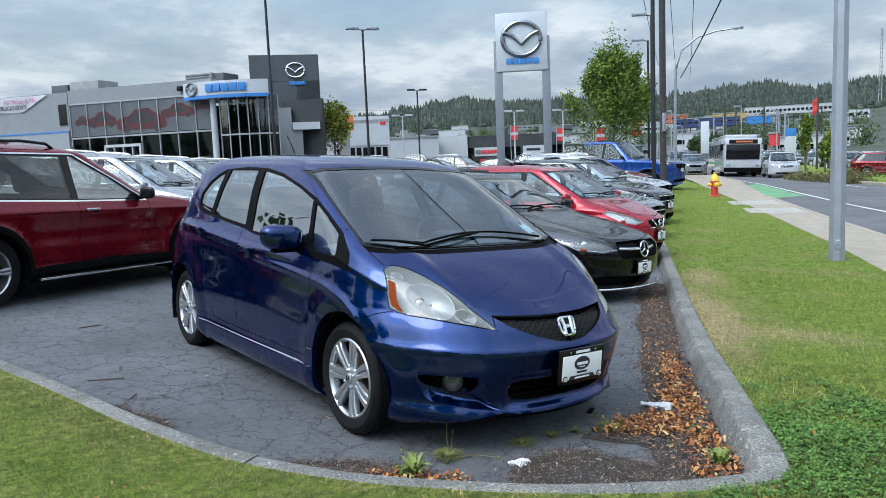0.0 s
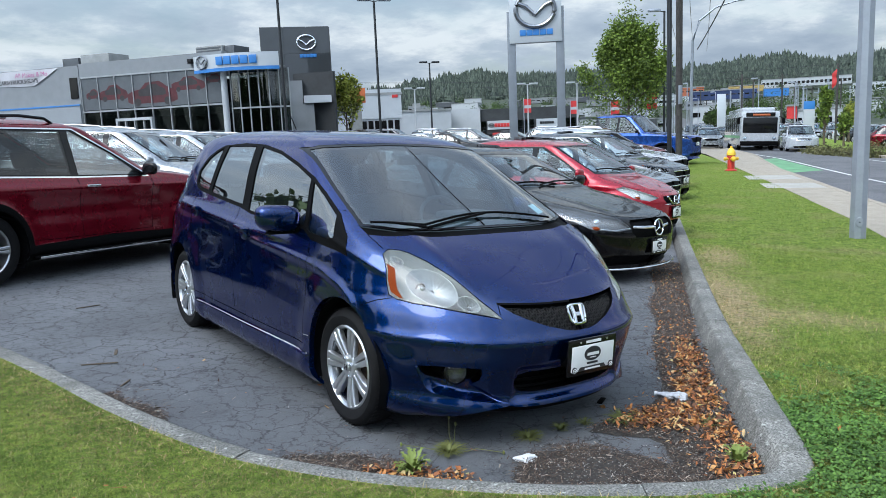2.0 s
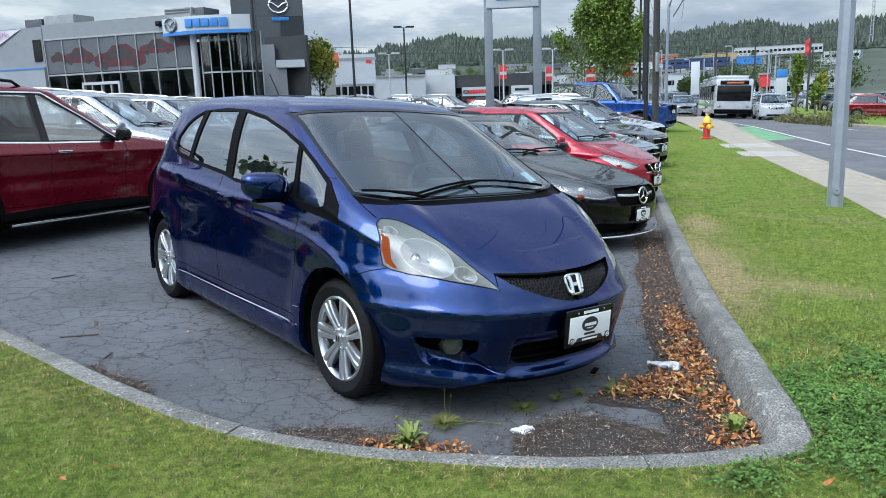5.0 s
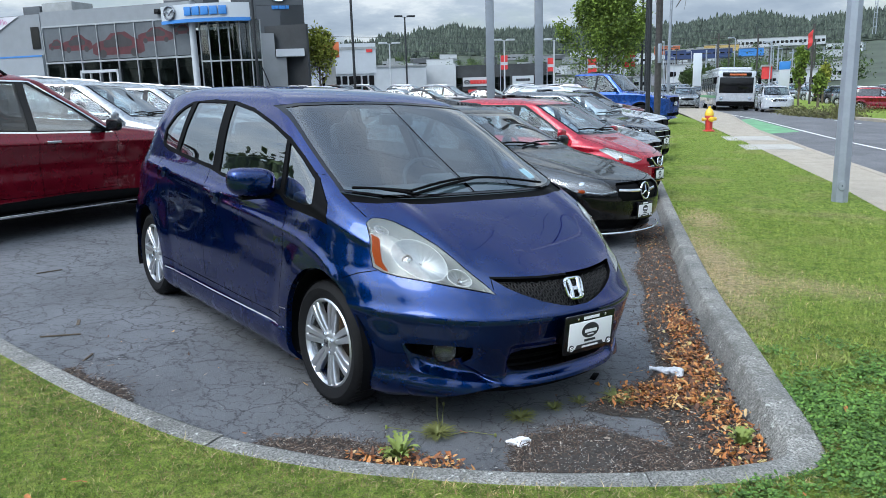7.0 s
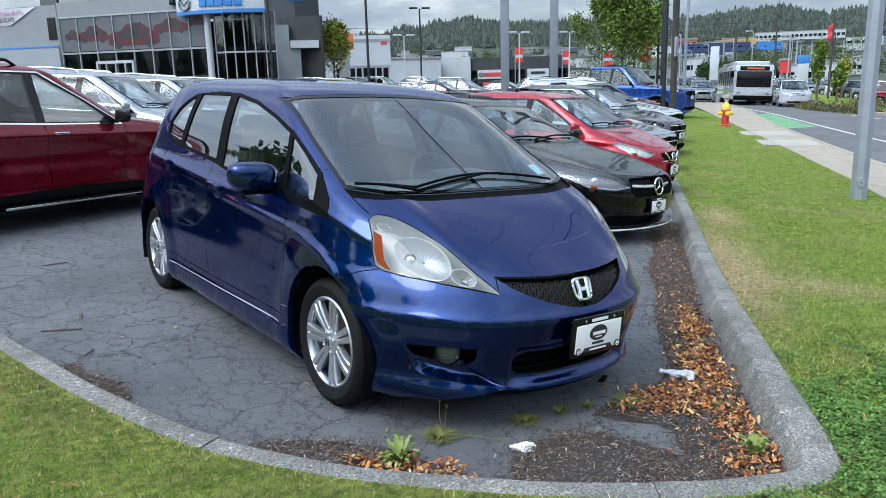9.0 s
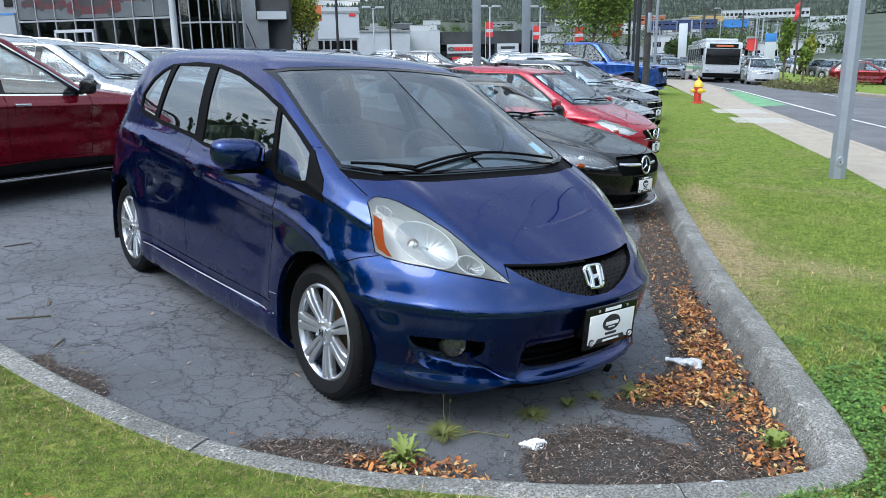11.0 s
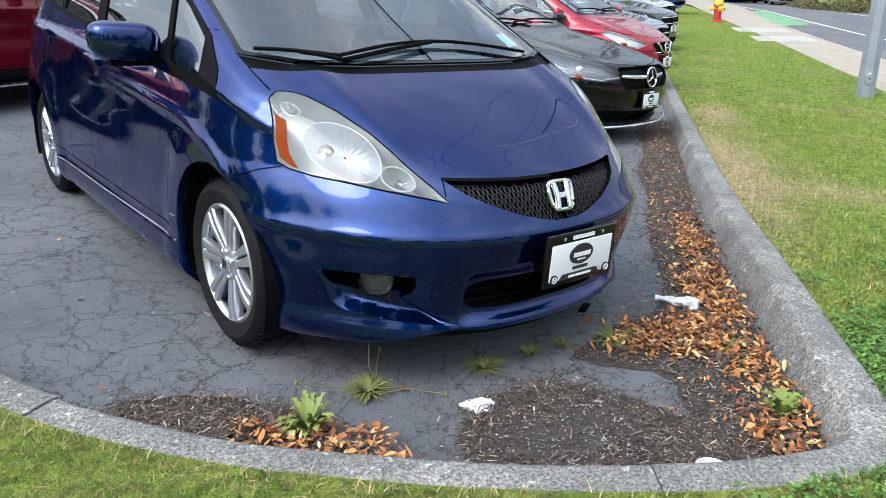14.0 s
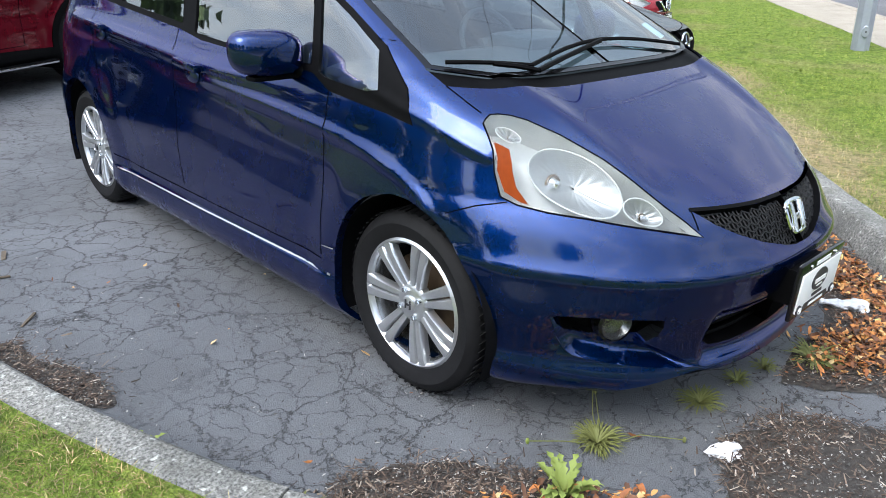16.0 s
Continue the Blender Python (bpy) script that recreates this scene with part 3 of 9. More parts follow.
def kerb_run(name, path, w, h0, h1, label, length=1.6, rnd=0.025, foot=0.06, mat=None, lower=None, batter=0.0, wide=None):
    """A kerb of cast lengths with a joint between each."""
    root = empty(name, label=label, category="kerb", kind="structure")
    prof = [(-batter, -foot), (-batter, .004), (-batter * .35, h0 * .6), (0.0, h0 - rnd * 1.2), (rnd * .35, h0 - rnd * .35), (rnd * 1.2, h0), (w - rnd, h1), (w - rnd * .25, h1 - rnd * .4), (w, h1 - rnd * 1.2), (w, -foot)]
    lines = [offset_line(path, d) for d, _ in prof]
    if wide:
        for n, (d, _) in enumerate(prof):
            if d > w * .5:
                lines[n] = [q + (q - p).normalized() * wide(p) for p, q in zip(path, lines[n])]
    i = 0
    rng = random.Random(5)
    while i < len(path) - 1:
        j, run = i, 0.0
        while j < len(path) - 1 and run < length:
            run += (path[j + 1] - path[j]).length
            j += 1
        vs, fs = [], []
        gap = 0.0035
        jog = rng.uniform(-0.004, 0.004)
        for k in range(i, j + 1):
            for n, (d, h) in enumerate(prof):
                p = lines[n][k].copy()
                if k == i and j > i:
                    p = p.lerp(lines[n][k + 1], min(.45, gap / max(1e-6, (lines[n][k + 1] - p).length)))
                z = gz(path[k].x, path[k].y) + h * (lower(path[k]) if lower else 1.0) + jog + ((0.005 * noise.noise(Vector((p.x * 5, p.y * 5, n))) + .0035 * noise.noise(Vector((p.x * 19, p.y * 19, n)))) if h > 0.005 else 0)
                vs.append((p.x, p.y, z))
        c = len(prof)
        for k in range(j - i):
            for n in range(c - 1):
                fs.append((k * c + n, k * c + n + 1, (k + 1) * c + n + 1, (k + 1) * c + n))
        fs.append(tuple(range(c)))
        fs.append(tuple(range((j - i) * c, (j - i) * c + c))[::-1])
        ob = link_mesh("kerb_stone", vs, fs, mat or M["kerb"], root)
        ob.data.set_sharp_from_angle(angle=radians(50))
        i = j
    return root


kerb_run("lot_kerb", EDGE, KERB_W, KERB_H, KERB_H - 0.005, "weathered grey concrete kerb round the parking lot corner", rnd=.020, lower=lambda p: .80 + .26 * smoothstep(.2, .7, p.x), batter=.050, wide=lambda p: .022 * (1 - smoothstep(-.9, -.2, p.x)) * (1 - smoothstep(1, 4, p.y)))
gv, gf = [], []
RADII = (2, 8, 20, 40, 65, 90, 115, 140, 170, 205, 245, 290, 340, 400, 460, 520, 570, 620, 680, 760, 1000, 1500, 2600)
for r in RADII:
    for k in range(144):
        x, y = r * math.cos(k * math.pi / 72), r * math.sin(k * math.pi / 72)
        gv.append((x, y, gz(x, y) - (0.45 if r < 150 else 0.6)))
gf = [(a * 144 + k, a * 144 + (k + 1) % 144, a * 144 + 144 + (k + 1) % 144, a * 144 + 144 + k) for a in range(len(RADII) - 1) for k in range(144)]
gf.append(tuple(range(144)))
tagged(link_mesh("ground", gv, gf, M["far_ground"]), "green and brown ground rising to wooded hills", "ground", kind="structure")

kerb_run("road_kerb", [Vector(p) for p in resample(WALK_R, 1.2)[:90]], .15, .125, .125, "pale concrete kerb between pavement and road", 6.0, mat=M["walk"])


# ---- vehicles ----
def pchip(xs, ys, x):
    """A smooth curve through points that does not overshoot."""
    xs, ys = np.asarray(xs), np.asarray(ys)
    h = np.diff(xs)
    d = np.diff(ys) / h
    m = np.zeros(len(xs))
    m[0], m[-1] = d[0], d[-1]
    for i in range(1, len(xs) - 1):
        if d[i - 1] * d[i] > 0:
            w1, w2 = 2 * h[i] + h[i - 1], h[i] + 2 * h[i - 1]
            m[i] = (w1 + w2) / (w1 / d[i - 1] + w2 / d[i])
    x = np.clip(x, xs[0], xs[-1])
    i = np.clip(np.searchsorted(xs, x) - 1, 0, len(xs) - 2)
    t = (x - xs[i]) / h[i]
    return (ys[i] * (1 + 2 * t) * (1 - t) ** 2 + h[i] * m[i] * t * (1 - t) ** 2 + ys[i + 1] * t * t * (3 - 2 * t) + h[i] * m[i + 1] * t * t * (t - 1))


U1, U2, U3 = 1.25, 3.45, 4.5


class Shell:
    """A car's outer skin as plan outlines at heights: z, front, front depth and power, half width, rear, rear depth and power."""

    def __init__(self, rows, dent=None):
        T = np.array(rows, float)
        self.z0, self.z1 = T[0, 0], T[-1, 0]
        g = np.linspace(self.z0, self.z1, 2600)
        self.g = g
        self.P = [pchip(T[:, 0], T[:, k], g) for k in range(1, 8)]
        step = np.sqrt(np.diff(g) ** 2 + (0.8 * np.diff(self.P[0])) ** 2 + np.diff(self.P[3]) ** 2)
        self.v = np.concatenate(([0], np.cumsum(step)))
        self.vmax = self.v[-1]
        self.dent = dent

    def par(self, z):
        return [np.interp(z, self.g, p) for p in self.P]

    def v_of(self, z):
        return float(np.interp(z, self.g, self.v))

    def base(self, U, v):
        """Points of the right flank (x < 0)."""
        z = np.interp(v, self.v, self.g)
        yf, af, nf, W, yr, ar, nr = self.par(z)
        a = np.clip(U / U1, 0, 1) * math.pi / 2
        xf = W * np.sin(a) ** (2 / nf)
        yfv = yf + af - af * np.cos(a) ** (2 / nf)
        m = np.clip((U - U1) / (U2 - U1), 0, 1)
        ym = (yf + af) * (1 - m) + (yr - ar) * m
        b = np.clip((U - U2) / (U3 - U2), 0, 1) * math.pi / 2
        xr = W * np.cos(b) ** (2 / nr)
        yrv = yr - ar + ar * np.sin(b) ** (2 / nr)
        x = np.where(U <= U1, xf, np.where(U <= U2, W, xr))
        y = np.where(U <= U1, yfv, np.where(U <= U2, ym, yrv))
        return np.stack([-x, y, z], -1)

    def raw_normal(self, U, v):
        e = 0.006
        du = self.base(np.clip(U + e, 0, U3), v) - self.base(np.clip(U - e, 0, U3), v)
        dv = self.base(U, np.clip(v + e, 0, self.vmax)) - self.base(U, np.clip(v - e, 0, self.vmax))
        n = np.cross(dv, du)
        n /= np.maximum(1e-9, np.linalg.norm(n, axis=-1, keepdims=True))
        n[(U < 0.004), 0] = 0
        return n

    def point(self, U, v, off=0.0):
        U, v = np.atleast_1d(np.asarray(U, float)), np.atleast_1d(np.asarray(v, float))
        p = self.base(U, v)
        n = self.raw_normal(U, v)
        if self.dent is not None:
            off = off + np.array([self.dent(*q) for q in p])
        if np.ndim(off) == 0:
            return p + off * n
        return p + np.asarray(off)[:, None] * n

    def normal(self, U, v, e=0.011):
        du = self.point(np.clip(U + e, 0, U3), v) - self.point(np.clip(U - e, 0, U3), v)
        dv = self.point(U, np.clip(v + e, 0, self.vmax)) - self.point(U, np.clip(v - e, 0, self.vmax))
        n = np.cross(dv, du)
        return n / np.maximum(1e-9, np.linalg.norm(n, axis=-1, keepdims=True))

    def side(self, y, z):
        """The skin's own coordinates of a place seen from the side."""
        yf, af, nf, W, yr, ar, nr = [float(q) for q in self.par(z)]
        if y < yf + af:
            c = min(1.0, max(0.0, (yf + af - y) / af))
            return (math.acos(c ** (nf / 2)) / (math.pi / 2) * U1, self.v_of(z))
        if y > yr - ar:
            s = min(1.0, max(0.0, (y - yr + ar) / ar))
            return (U2 + math.asin(s ** (nr / 2)) / (math.pi / 2) * (U3 - U2), self.v_of(z))
        return (U1 + (y - yf - af) / (yr - ar - yf - af) * (U2 - U1), self.v_of(z))

    def front(self, x, z):
        """The same for a place seen from the front; x is counted from the middle."""
        W, nf = float(self.par(z)[3]), float(self.par(z)[2])
        s = min(1.0, abs(x) / W)
        return (math.asin(s ** (nf / 2)) / (math.pi / 2) * U1 * (1 if x >= 0 else -1), self.v_of(z))

    def rear(self, x, z):
        W, nr = float(self.par(z)[3]), float(self.par(z)[6])
        s = min(1.0, abs(x) / W)
        return (U3 - math.asin(s ** (nr / 2)) / (math.pi / 2) * (U3 - U2), self.v_of(z))

    def path(self, pts, view="side", n=8, close=True):
        """A line through places of a view, in the skin's coordinates, with points between."""
        f = {"side": self.side, "front": self.front, "rear": self.rear}[view]
        out = []
        k = len(pts)
        for i in range(k if close else k - 1):
            (a, b), (c, d) = pts[i], pts[(i + 1) % k]
            m = max(1, min(n, int(math.hypot(c - a, d - b) / 0.025)))
            for t in range(m):
                out.append(f(a + (c - a) * t / m, b + (d - b) * t / m))
        if not close:
            out.append(f(*pts[-1]))
        return out


def skin_parts(sh, regions, nu=88, nv=74, more_points=()):
    """Cuts one flank of the skin along the regions' outlines. Returns points, normals and the triangles of each region."""
    us = np.concatenate([np.linspace(0, U1, int(nu * .36), endpoint=False), np.linspace(U1, U2, int(nu * .40), endpoint=False), np.linspace(U2, U3, int(nu * .24) + 1)])
    vs = np.linspace(0, sh.vmax, nv)
    pts = []
    for i, u in enumerate(us):
        for j, v in enumerate(vs):
            pts.append((u, v))
    pts += list(more_points)
    loops = [[(0, 0), (U3, 0), (U3, sh.vmax), (0, sh.vmax)]] + [poly for _, poly in regions]
    vv, ff = cdt(pts, loops)
    U = np.array([p.x for p in vv])
    V = np.array([p.y for p in vv])
    boxes = [(min(p[0] for p in poly), max(p[0] for p in poly), min(p[1] for p in poly), max(p[1] for p in poly)) for _, poly in regions]
    out = {}
    for t in ff:
        cu, cv = sum(U[i] for i in t) / 3, sum(V[i] for i in t) / 3
        if not (-1e-4 < cu < U3 + 1e-4 and 0 < cv < sh.vmax):
            continue
        key = "body"
        for (nm, poly), (a, b, c, d) in zip(regions, boxes):
            if a <= cu <= b and c <= cv <= d and inside((cu, cv), poly):
                key = nm
                break
        out.setdefault(key, []).append(tuple(t))
    U, V = np.clip(U, 0, U3), np.clip(V, 0, sh.vmax)
    return U, V, out


def skin_mesh(name, sh, U, V, tris, mat, parent, off=0.0, both=True, sides=(1,), label="", e=0.011):
    """One part cut from the skin; both: with its mirror image in the same mesh."""
    idx = sorted({i for t in tris for i in t})
    remap = {k: n for n, k in enumerate(idx)}
    P = sh.point(U[idx], V[idx], off)
    P[np.array(U[idx]) < 1e-6, 0] = 0
    Nn = sh.normal(U[idx], V[idx], e)
    obs = []
    a = P[0]
    for s in sides:
        vs, ns, fs = [], [], []
        for flip in ((1, -1) if both else (s,)):
            b = len(vs)
            vs += [(p[0] * flip, p[1], p[2]) for p in P]
            ns += [(n[0] * flip, n[1], n[2]) for n in Nn]
            for t in tris:
                q = [b + remap[i] for i in t]
                A, B, C = (Vector(vs[i]) for i in q)
                if (B - A).cross(C - A).dot(Vector(ns[q[0]])) < 0:
                    q = q[::-1]
                fs.append(q)
        obs.append(link_mesh(name, vs, fs, mat, parent, label, ns))
    return obs


def collar(name, sh, poly, d0, d1, mat, parent, sides=(1, -1), inward=None):
    """The edge of an opening, from depth d0 to depth d1."""
    U = np.array([p[0] for p in poly])
    V = np.array([p[1] for p in poly])
    U, V = np.clip(U, 0, U3), np.clip(V, 0, sh.vmax)
    A, B = sh.point(U, V, d0), sh.point(U, V, d1)
    if inward is not None:
        B = A + np.array(inward)
    n = len(poly)
    for s in sides:
        vs = [(p[0] * s, p[1], p[2]) for p in A] + [(p[0] * s, p[1], p[2]) for p in B]
        fs = [(i, (i + 1) % n, n + (i + 1) % n, n + i) for i in range(n)]
        link_mesh(name, vs, fs, mat, parent)


def skin_line(name, sh, lines, w, mat, parent, off=0.0012, both=True):
    """Thin strips along the skin: panel gaps, bright lines."""
    for ln in lines:
        U = np.clip(np.array([p[0] for p in ln]), 0, U3)
        V = np.clip(np.array([p[1] for p in ln]), 0, sh.vmax)
        P, Nn = sh.point(U, V, off), sh.normal(U, V)
        D = np.gradient(P, axis=0)
        S = np.cross(D, Nn)
        S /= np.maximum(1e-9, np.linalg.norm(S, axis=1, keepdims=True))
        for s in ((1, -1) if both else (1,)):
            vs, fs, ns = [], [], []
            for p, q, n in zip(P, S, Nn):
                for k in (-.5, .5):
                    r = p + q * w * k
                    vs.append((r[0] * s, r[1], r[2]))
                    ns.append((n[0] * s, n[1], n[2]))
            fs = [(2 * i, 2 * i + 1, 2 * i + 3, 2 * i + 2) for i in range(len(P) - 1)]
            link_mesh(name, vs, fs, mat, parent, "", ns)


def make_wheel(parent, x, y, r, rim_r, width, spokes=5, twin=True, mats=None, side=-1, simple=False):
    """A tyre, rim, brake disc, hub cap and nuts; x is the wheel's outer face."""
    rim_m = (mats or M)["alloy"] if mats is None or "alloy" in mats else mats["rim"]
    w = empty("wheel")
    w.parent = parent
    w.matrix_basis = pose(x, y, r) @ (Matrix.Identity(4) if side < 0 else pose(0, 0, 0, 0, 0, 180))
    # local: outer face at x = 0, the car's middle towards +x
    s = r - rim_r
    tyre = [(rim_r - .004, width), (rim_r + s * .45, width * 1.03), (r - .015, width * .97), (r, width * .86), (r, width * .5), (r - .001, width * .24), (r - .006, width * .13), (r - .016, width * .045),
            (rim_r + s * .55, -.004), (rim_r + s * .2, .002), (rim_r + .002, .010), (rim_r - .006, .014)]
    bm = bmesh.new()
    add_lathe(bm, tyre, 56 if not simple else 28, 'X')
    part("tyre", bm, M["rubber"], w)
    if not simple:
        bm = bmesh.new()
        for k in range(64):
            a = 2 * math.pi * k / 64
            mm = Matrix.Rotation(a, 4, 'X')
            add_box(bm, width * .10, -.005, r - .002, width * .40, .005, r + .0012, 0, mm @ pose(0, 0, 0, 0, 0, 12))
        part("tread_block", bm, M["rubber"], w, smooth=False)
    bm = bmesh.new()
    add_lathe(bm, [(rim_r - .002, .012), (rim_r - .010, .006), (rim_r - .018, .012), (rim_r - .022, .026)] + ([(rim_r - .036, width * .75), (rim_r - .02, width * .8)] if simple else []), 48, 'X')
    part("rim", bm, rim_m, w)
    if not simple:
        # barrel in a darker metal: shade behind the spokes put into its colour
        lathe("rim_barrel", [(rim_r - .020, .024), (rim_r - .030, .036), (rim_r - .036, width * .75), (rim_r - .02, width * .8)], M["fog_bowl"], w, 40, 'X', label="inner barrel darkened for the shade behind the spokes")
    lathe("brake_disc", [(0.001, .095), (rim_r * .62, .095), (rim_r * .62, .108), (0.001, .108)], M["disc"], w, 28, 'X')
    # near-black disc added so the openings between the spokes look dark
    lathe("wheel_back", [(0.001, .12), (rim_r - .03, .12), (rim_r - .03, .13), (0.001, .13)], M["liner"], w, 24, 'X')
    if not simple:
        bm = bmesh.new()
        add_box(bm, .07, -.06, rim_r * .38, .11, .06, rim_r * .66, .012)
        part("brake_caliper", bm, M["disc"], w, m=Matrix.Rotation(radians(-60), 4, 'X'))
    hub = 0.062
    if not simple:
        # twin spokes with a groove between, one mesh for each pair
        bm = bmesh.new()
        for t in (-1, 1):
            rows = []
            for f in np.linspace(0, 1, 9):
                rad = hub * .70 + f * (rim_r - .014 - hub * .70)
                mid, wd = (.0118 + .0102 * f) * t, .0112 + .0072 * f + .020 * max(0, f - .85)
                dep = .024 - .017 * math.sin(f * math.pi * .5) + .010 * max(0, f - .8)
                rows.append([bm.verts.new((dep + g_, mid + h_ * wd, rad)) for g_, h_ in ((.030, -.9), (.006, -1), (-.001, -.72), (-.003, 0), (-.001, .72), (.006, 1), (.030, .9))])
            for A, B in zip(rows, rows[1:]):
                for q in range(7):
                    bm.faces.new((A[q], A[(q + 1) % 7], B[(q + 1) % 7], B[q]))
        first = part("spoke", bm, rim_m, w)
        for k in range(spokes):
            ob = first if k == 0 else new("spoke", first.data)
            ob.parent = w
            ob.matrix_basis = Matrix.Rotation(2 * math.pi * (k + .25) / spokes, 4, 'X')
    bm = bmesh.new()
    for k in range(spokes if simple else 0):
        a0 = 2 * math.pi * (k + .25) / spokes
        for t in ((-1, 1) if twin else (0,)):
            ring = []
            for f in np.linspace(0, 1, 7):
                rad = hub * .75 + f * (rim_r - .022 - hub * .75)
                spread = (0.0095 + 0.0135 * f) * t if twin else 0
                wd = (0.0100 + 0.0075 * f) if twin else (0.024 + .012 * f)
                dep = 0.020 - 0.016 * math.sin(f * math.pi * .5)
                ring.append([(dep + .004, spread - wd, rad), (dep - .004, spread - wd * .45, rad), (dep - .004, spread + wd * .45, rad), (dep + .004, spread + wd, rad), (dep + .032, spread + wd * .8, rad), (dep + .032, spread - wd * .8, rad)])
            rm = Matrix.Rotation(a0, 4, 'X')
            vr = [[bm.verts.new(rm @ Vector(p)) for p in rg] for rg in ring]
            for A, B in zip(vr, vr[1:]):
                for q in range(6):
                    bm.faces.new((A[q], A[(q + 1) % 6], B[(q + 1) % 6], B[q]))
    if simple:
        part("spokes", bm, rim_m, w)
    else:
        bm.free()
    lathe("hub", [(hub * 1.15, .05), (hub * 1.12, .026), (hub * .9, .016), (hub * .45, .014), (.001, .013)], rim_m, w, 28, 'X')
    if not simple:
        lathe("hub_cap", [(.029, .016), (.028, .008), (.024, .005), (.001, .004)], rim_m, w, 24, 'X')
        bm = bmesh.new()
        for yy in (-.010, .010):
            add_box(bm, .001, yy - .0025, -.015, .005, yy + .0025, .015)
        add_box(bm, .001, -.010, -.003, .005, .010, .003)
        part("emblem", bm, M["text_black"], w)
        for k in range(4):
            a = math.pi / 4 + k * math.pi / 2 + .3
            lathe("wheel_nut", [(.010, .02), (.010, .006), (.007, .002), (.001, .002)], M["chrome"], w, 6, 'X', pose(0, .047 * math.cos(a), .047 * math.sin(a)))
    return w


# ---- the blue hatchback ----
# cross-sections by height: nose, its bend, half width, tail and its bend
LOWER = [(0.15, -2.005, 0.95, 2.4, 0.79, 1.88, 0.9, 3.2),
          (0.19, -2.088, 1.0, 2.4, 0.826, 1.93, 0.9, 3.2),
          (0.235, -2.078, 1.0, 2.4, 0.838, 1.96, 0.9, 3.2),
          (0.28, -2.066, 1.0, 2.4, 0.834, 1.98, 0.9, 3.2),
          (0.33, -2.072, 1.0, 2.4, 0.838, 2.0, 0.9, 3.2),
          (0.38, -2.085, 1.0, 2.4, 0.842, 2.01, 0.9, 3.2),
          (0.47, -2.108, 1.0, 2.4, 0.846, 2.03, 0.9, 3.2),
          (0.535, -2.12, 1.0, 2.4, 0.848, 2.03, 0.9, 3.2),
          (0.565, -2.106, 1.0, 2.4, 0.848, 2.02, 0.9, 3.2),
          (0.6, -2.085, 1.0, 2.4, 0.848, 2.01, 0.9, 3.2)]
MIDDLE = [(0.66, -2.045, 1.0, 2.4, 0.846, 1.99, 0.9, 3.2),
          (0.7, -2.0, 1.0, 2.45, 0.843, 1.98, 0.9, 3.2),
          (0.74, -1.93, 0.95, 2.6, 0.839, 1.97, 0.9, 3.2),
          (0.8, -1.82, 0.9, 3.0, 0.834, 1.97, 0.9, 3.2),
          (0.86, -1.7, 0.8, 3.5, 0.826, 1.96, 0.9, 3.2),
          (0.92, -1.575, 0.7, 3.9, 0.812, 1.95, 0.9, 3.2),
          (0.97, -1.45, 0.55, 4.0, 0.795, 1.94, 0.9, 3.2),
          (1.0, -1.37, 0.45, 4.0, 0.782, 1.93, 0.9, 3.2),
          (1.05, -1.27, 0.4, 4.0, 0.764, 1.91, 0.9, 3.2),
          (1.14, -1.09, 0.37, 4.0, 0.735, 1.87, 0.85, 3.2)]
UPPER = [(1.236, -0.91, 0.34, 4.0, 0.702, 1.82, 0.8, 3.2),
          (1.33, -0.74, 0.3, 4.0, 0.662, 1.75, 0.75, 3.2),
          (1.4, -0.61, 0.27, 3.8, 0.626, 1.69, 0.7, 3.2),
          (1.44, -0.52, 0.27, 3.4, 0.598, 1.63, 0.7, 3.0),
          (1.47, -0.42, 0.3, 3.0, 0.56, 1.55, 0.7, 2.8),
          (1.495, -0.27, 0.35, 2.7, 0.5, 1.45, 0.7, 2.6),
          (1.51, -0.1, 0.4, 2.5, 0.43, 1.3, 0.7, 2.5),
          (1.52, 0.1, 0.35, 2.3, 0.33, 1.1, 0.5, 2.3),
          (1.526, 0.35, 0.2, 2.2, 0.18, 0.85, 0.25, 2.2)]
HATCH = LOWER + MIDDLE + UPPER


RIDGE_LINE = [(.712, .412), (.687, .342), (.670, .306), (.655, .289), (.638, .283), (.577, .270), (.509, .260), (.438, .252), (.362, .246)]
FANG_LINE = [(.362, .246), (.419, .279), (.468, .309), (.515, .337)]
POCKET = [(.702, .418), (.655, .424), (.606, .425), (.55, .424), (.503, .420), (.498, .392), (.503, .366), (.531, .343), (.594, .331), (.642, .336), (.682, .360)]
SCOOP = RIDGE_LINE + FANG_LINE[1:] + [(.531, .343), (.594, .331), (.642, .336), (.682, .360), (.702, .418)]


def line_gap(x, z, line):
    """How far a place lies from a broken line."""
    best = 9.0
    for (a, b), (c, d) in zip(line, line[1:]):
        t = min(1.0, max(0.0, ((x - a) * (c - a) + (z - b) * (d - b)) / ((c - a) ** 2 + (d - b) ** 2)))
        best = min(best, math.hypot(x - a - t * (c - a), z - b - t * (d - b)))
    return best


CREASE = [(.05, .846), (-.2, .838), (-.5, .822), (-.72, .806), (-.95, .790), (-1.1, .768), (-1.22, .735), (-1.31, .69), (-1.36, .65)]
FENDER_LINE = [(-1.04, .955), (-1.293, .897), (-1.39, .864), (-1.50, .822)]


def scoop_depth(x, z):
    """The hollow round the fog lamp, open to the front behind a sharp lower lip."""
    return -.052 * smoothstep(-.004, .027, line_gap(x, z, RIDGE_LINE)) * smoothstep(-.003, .022, line_gap(x, z, FANG_LINE))


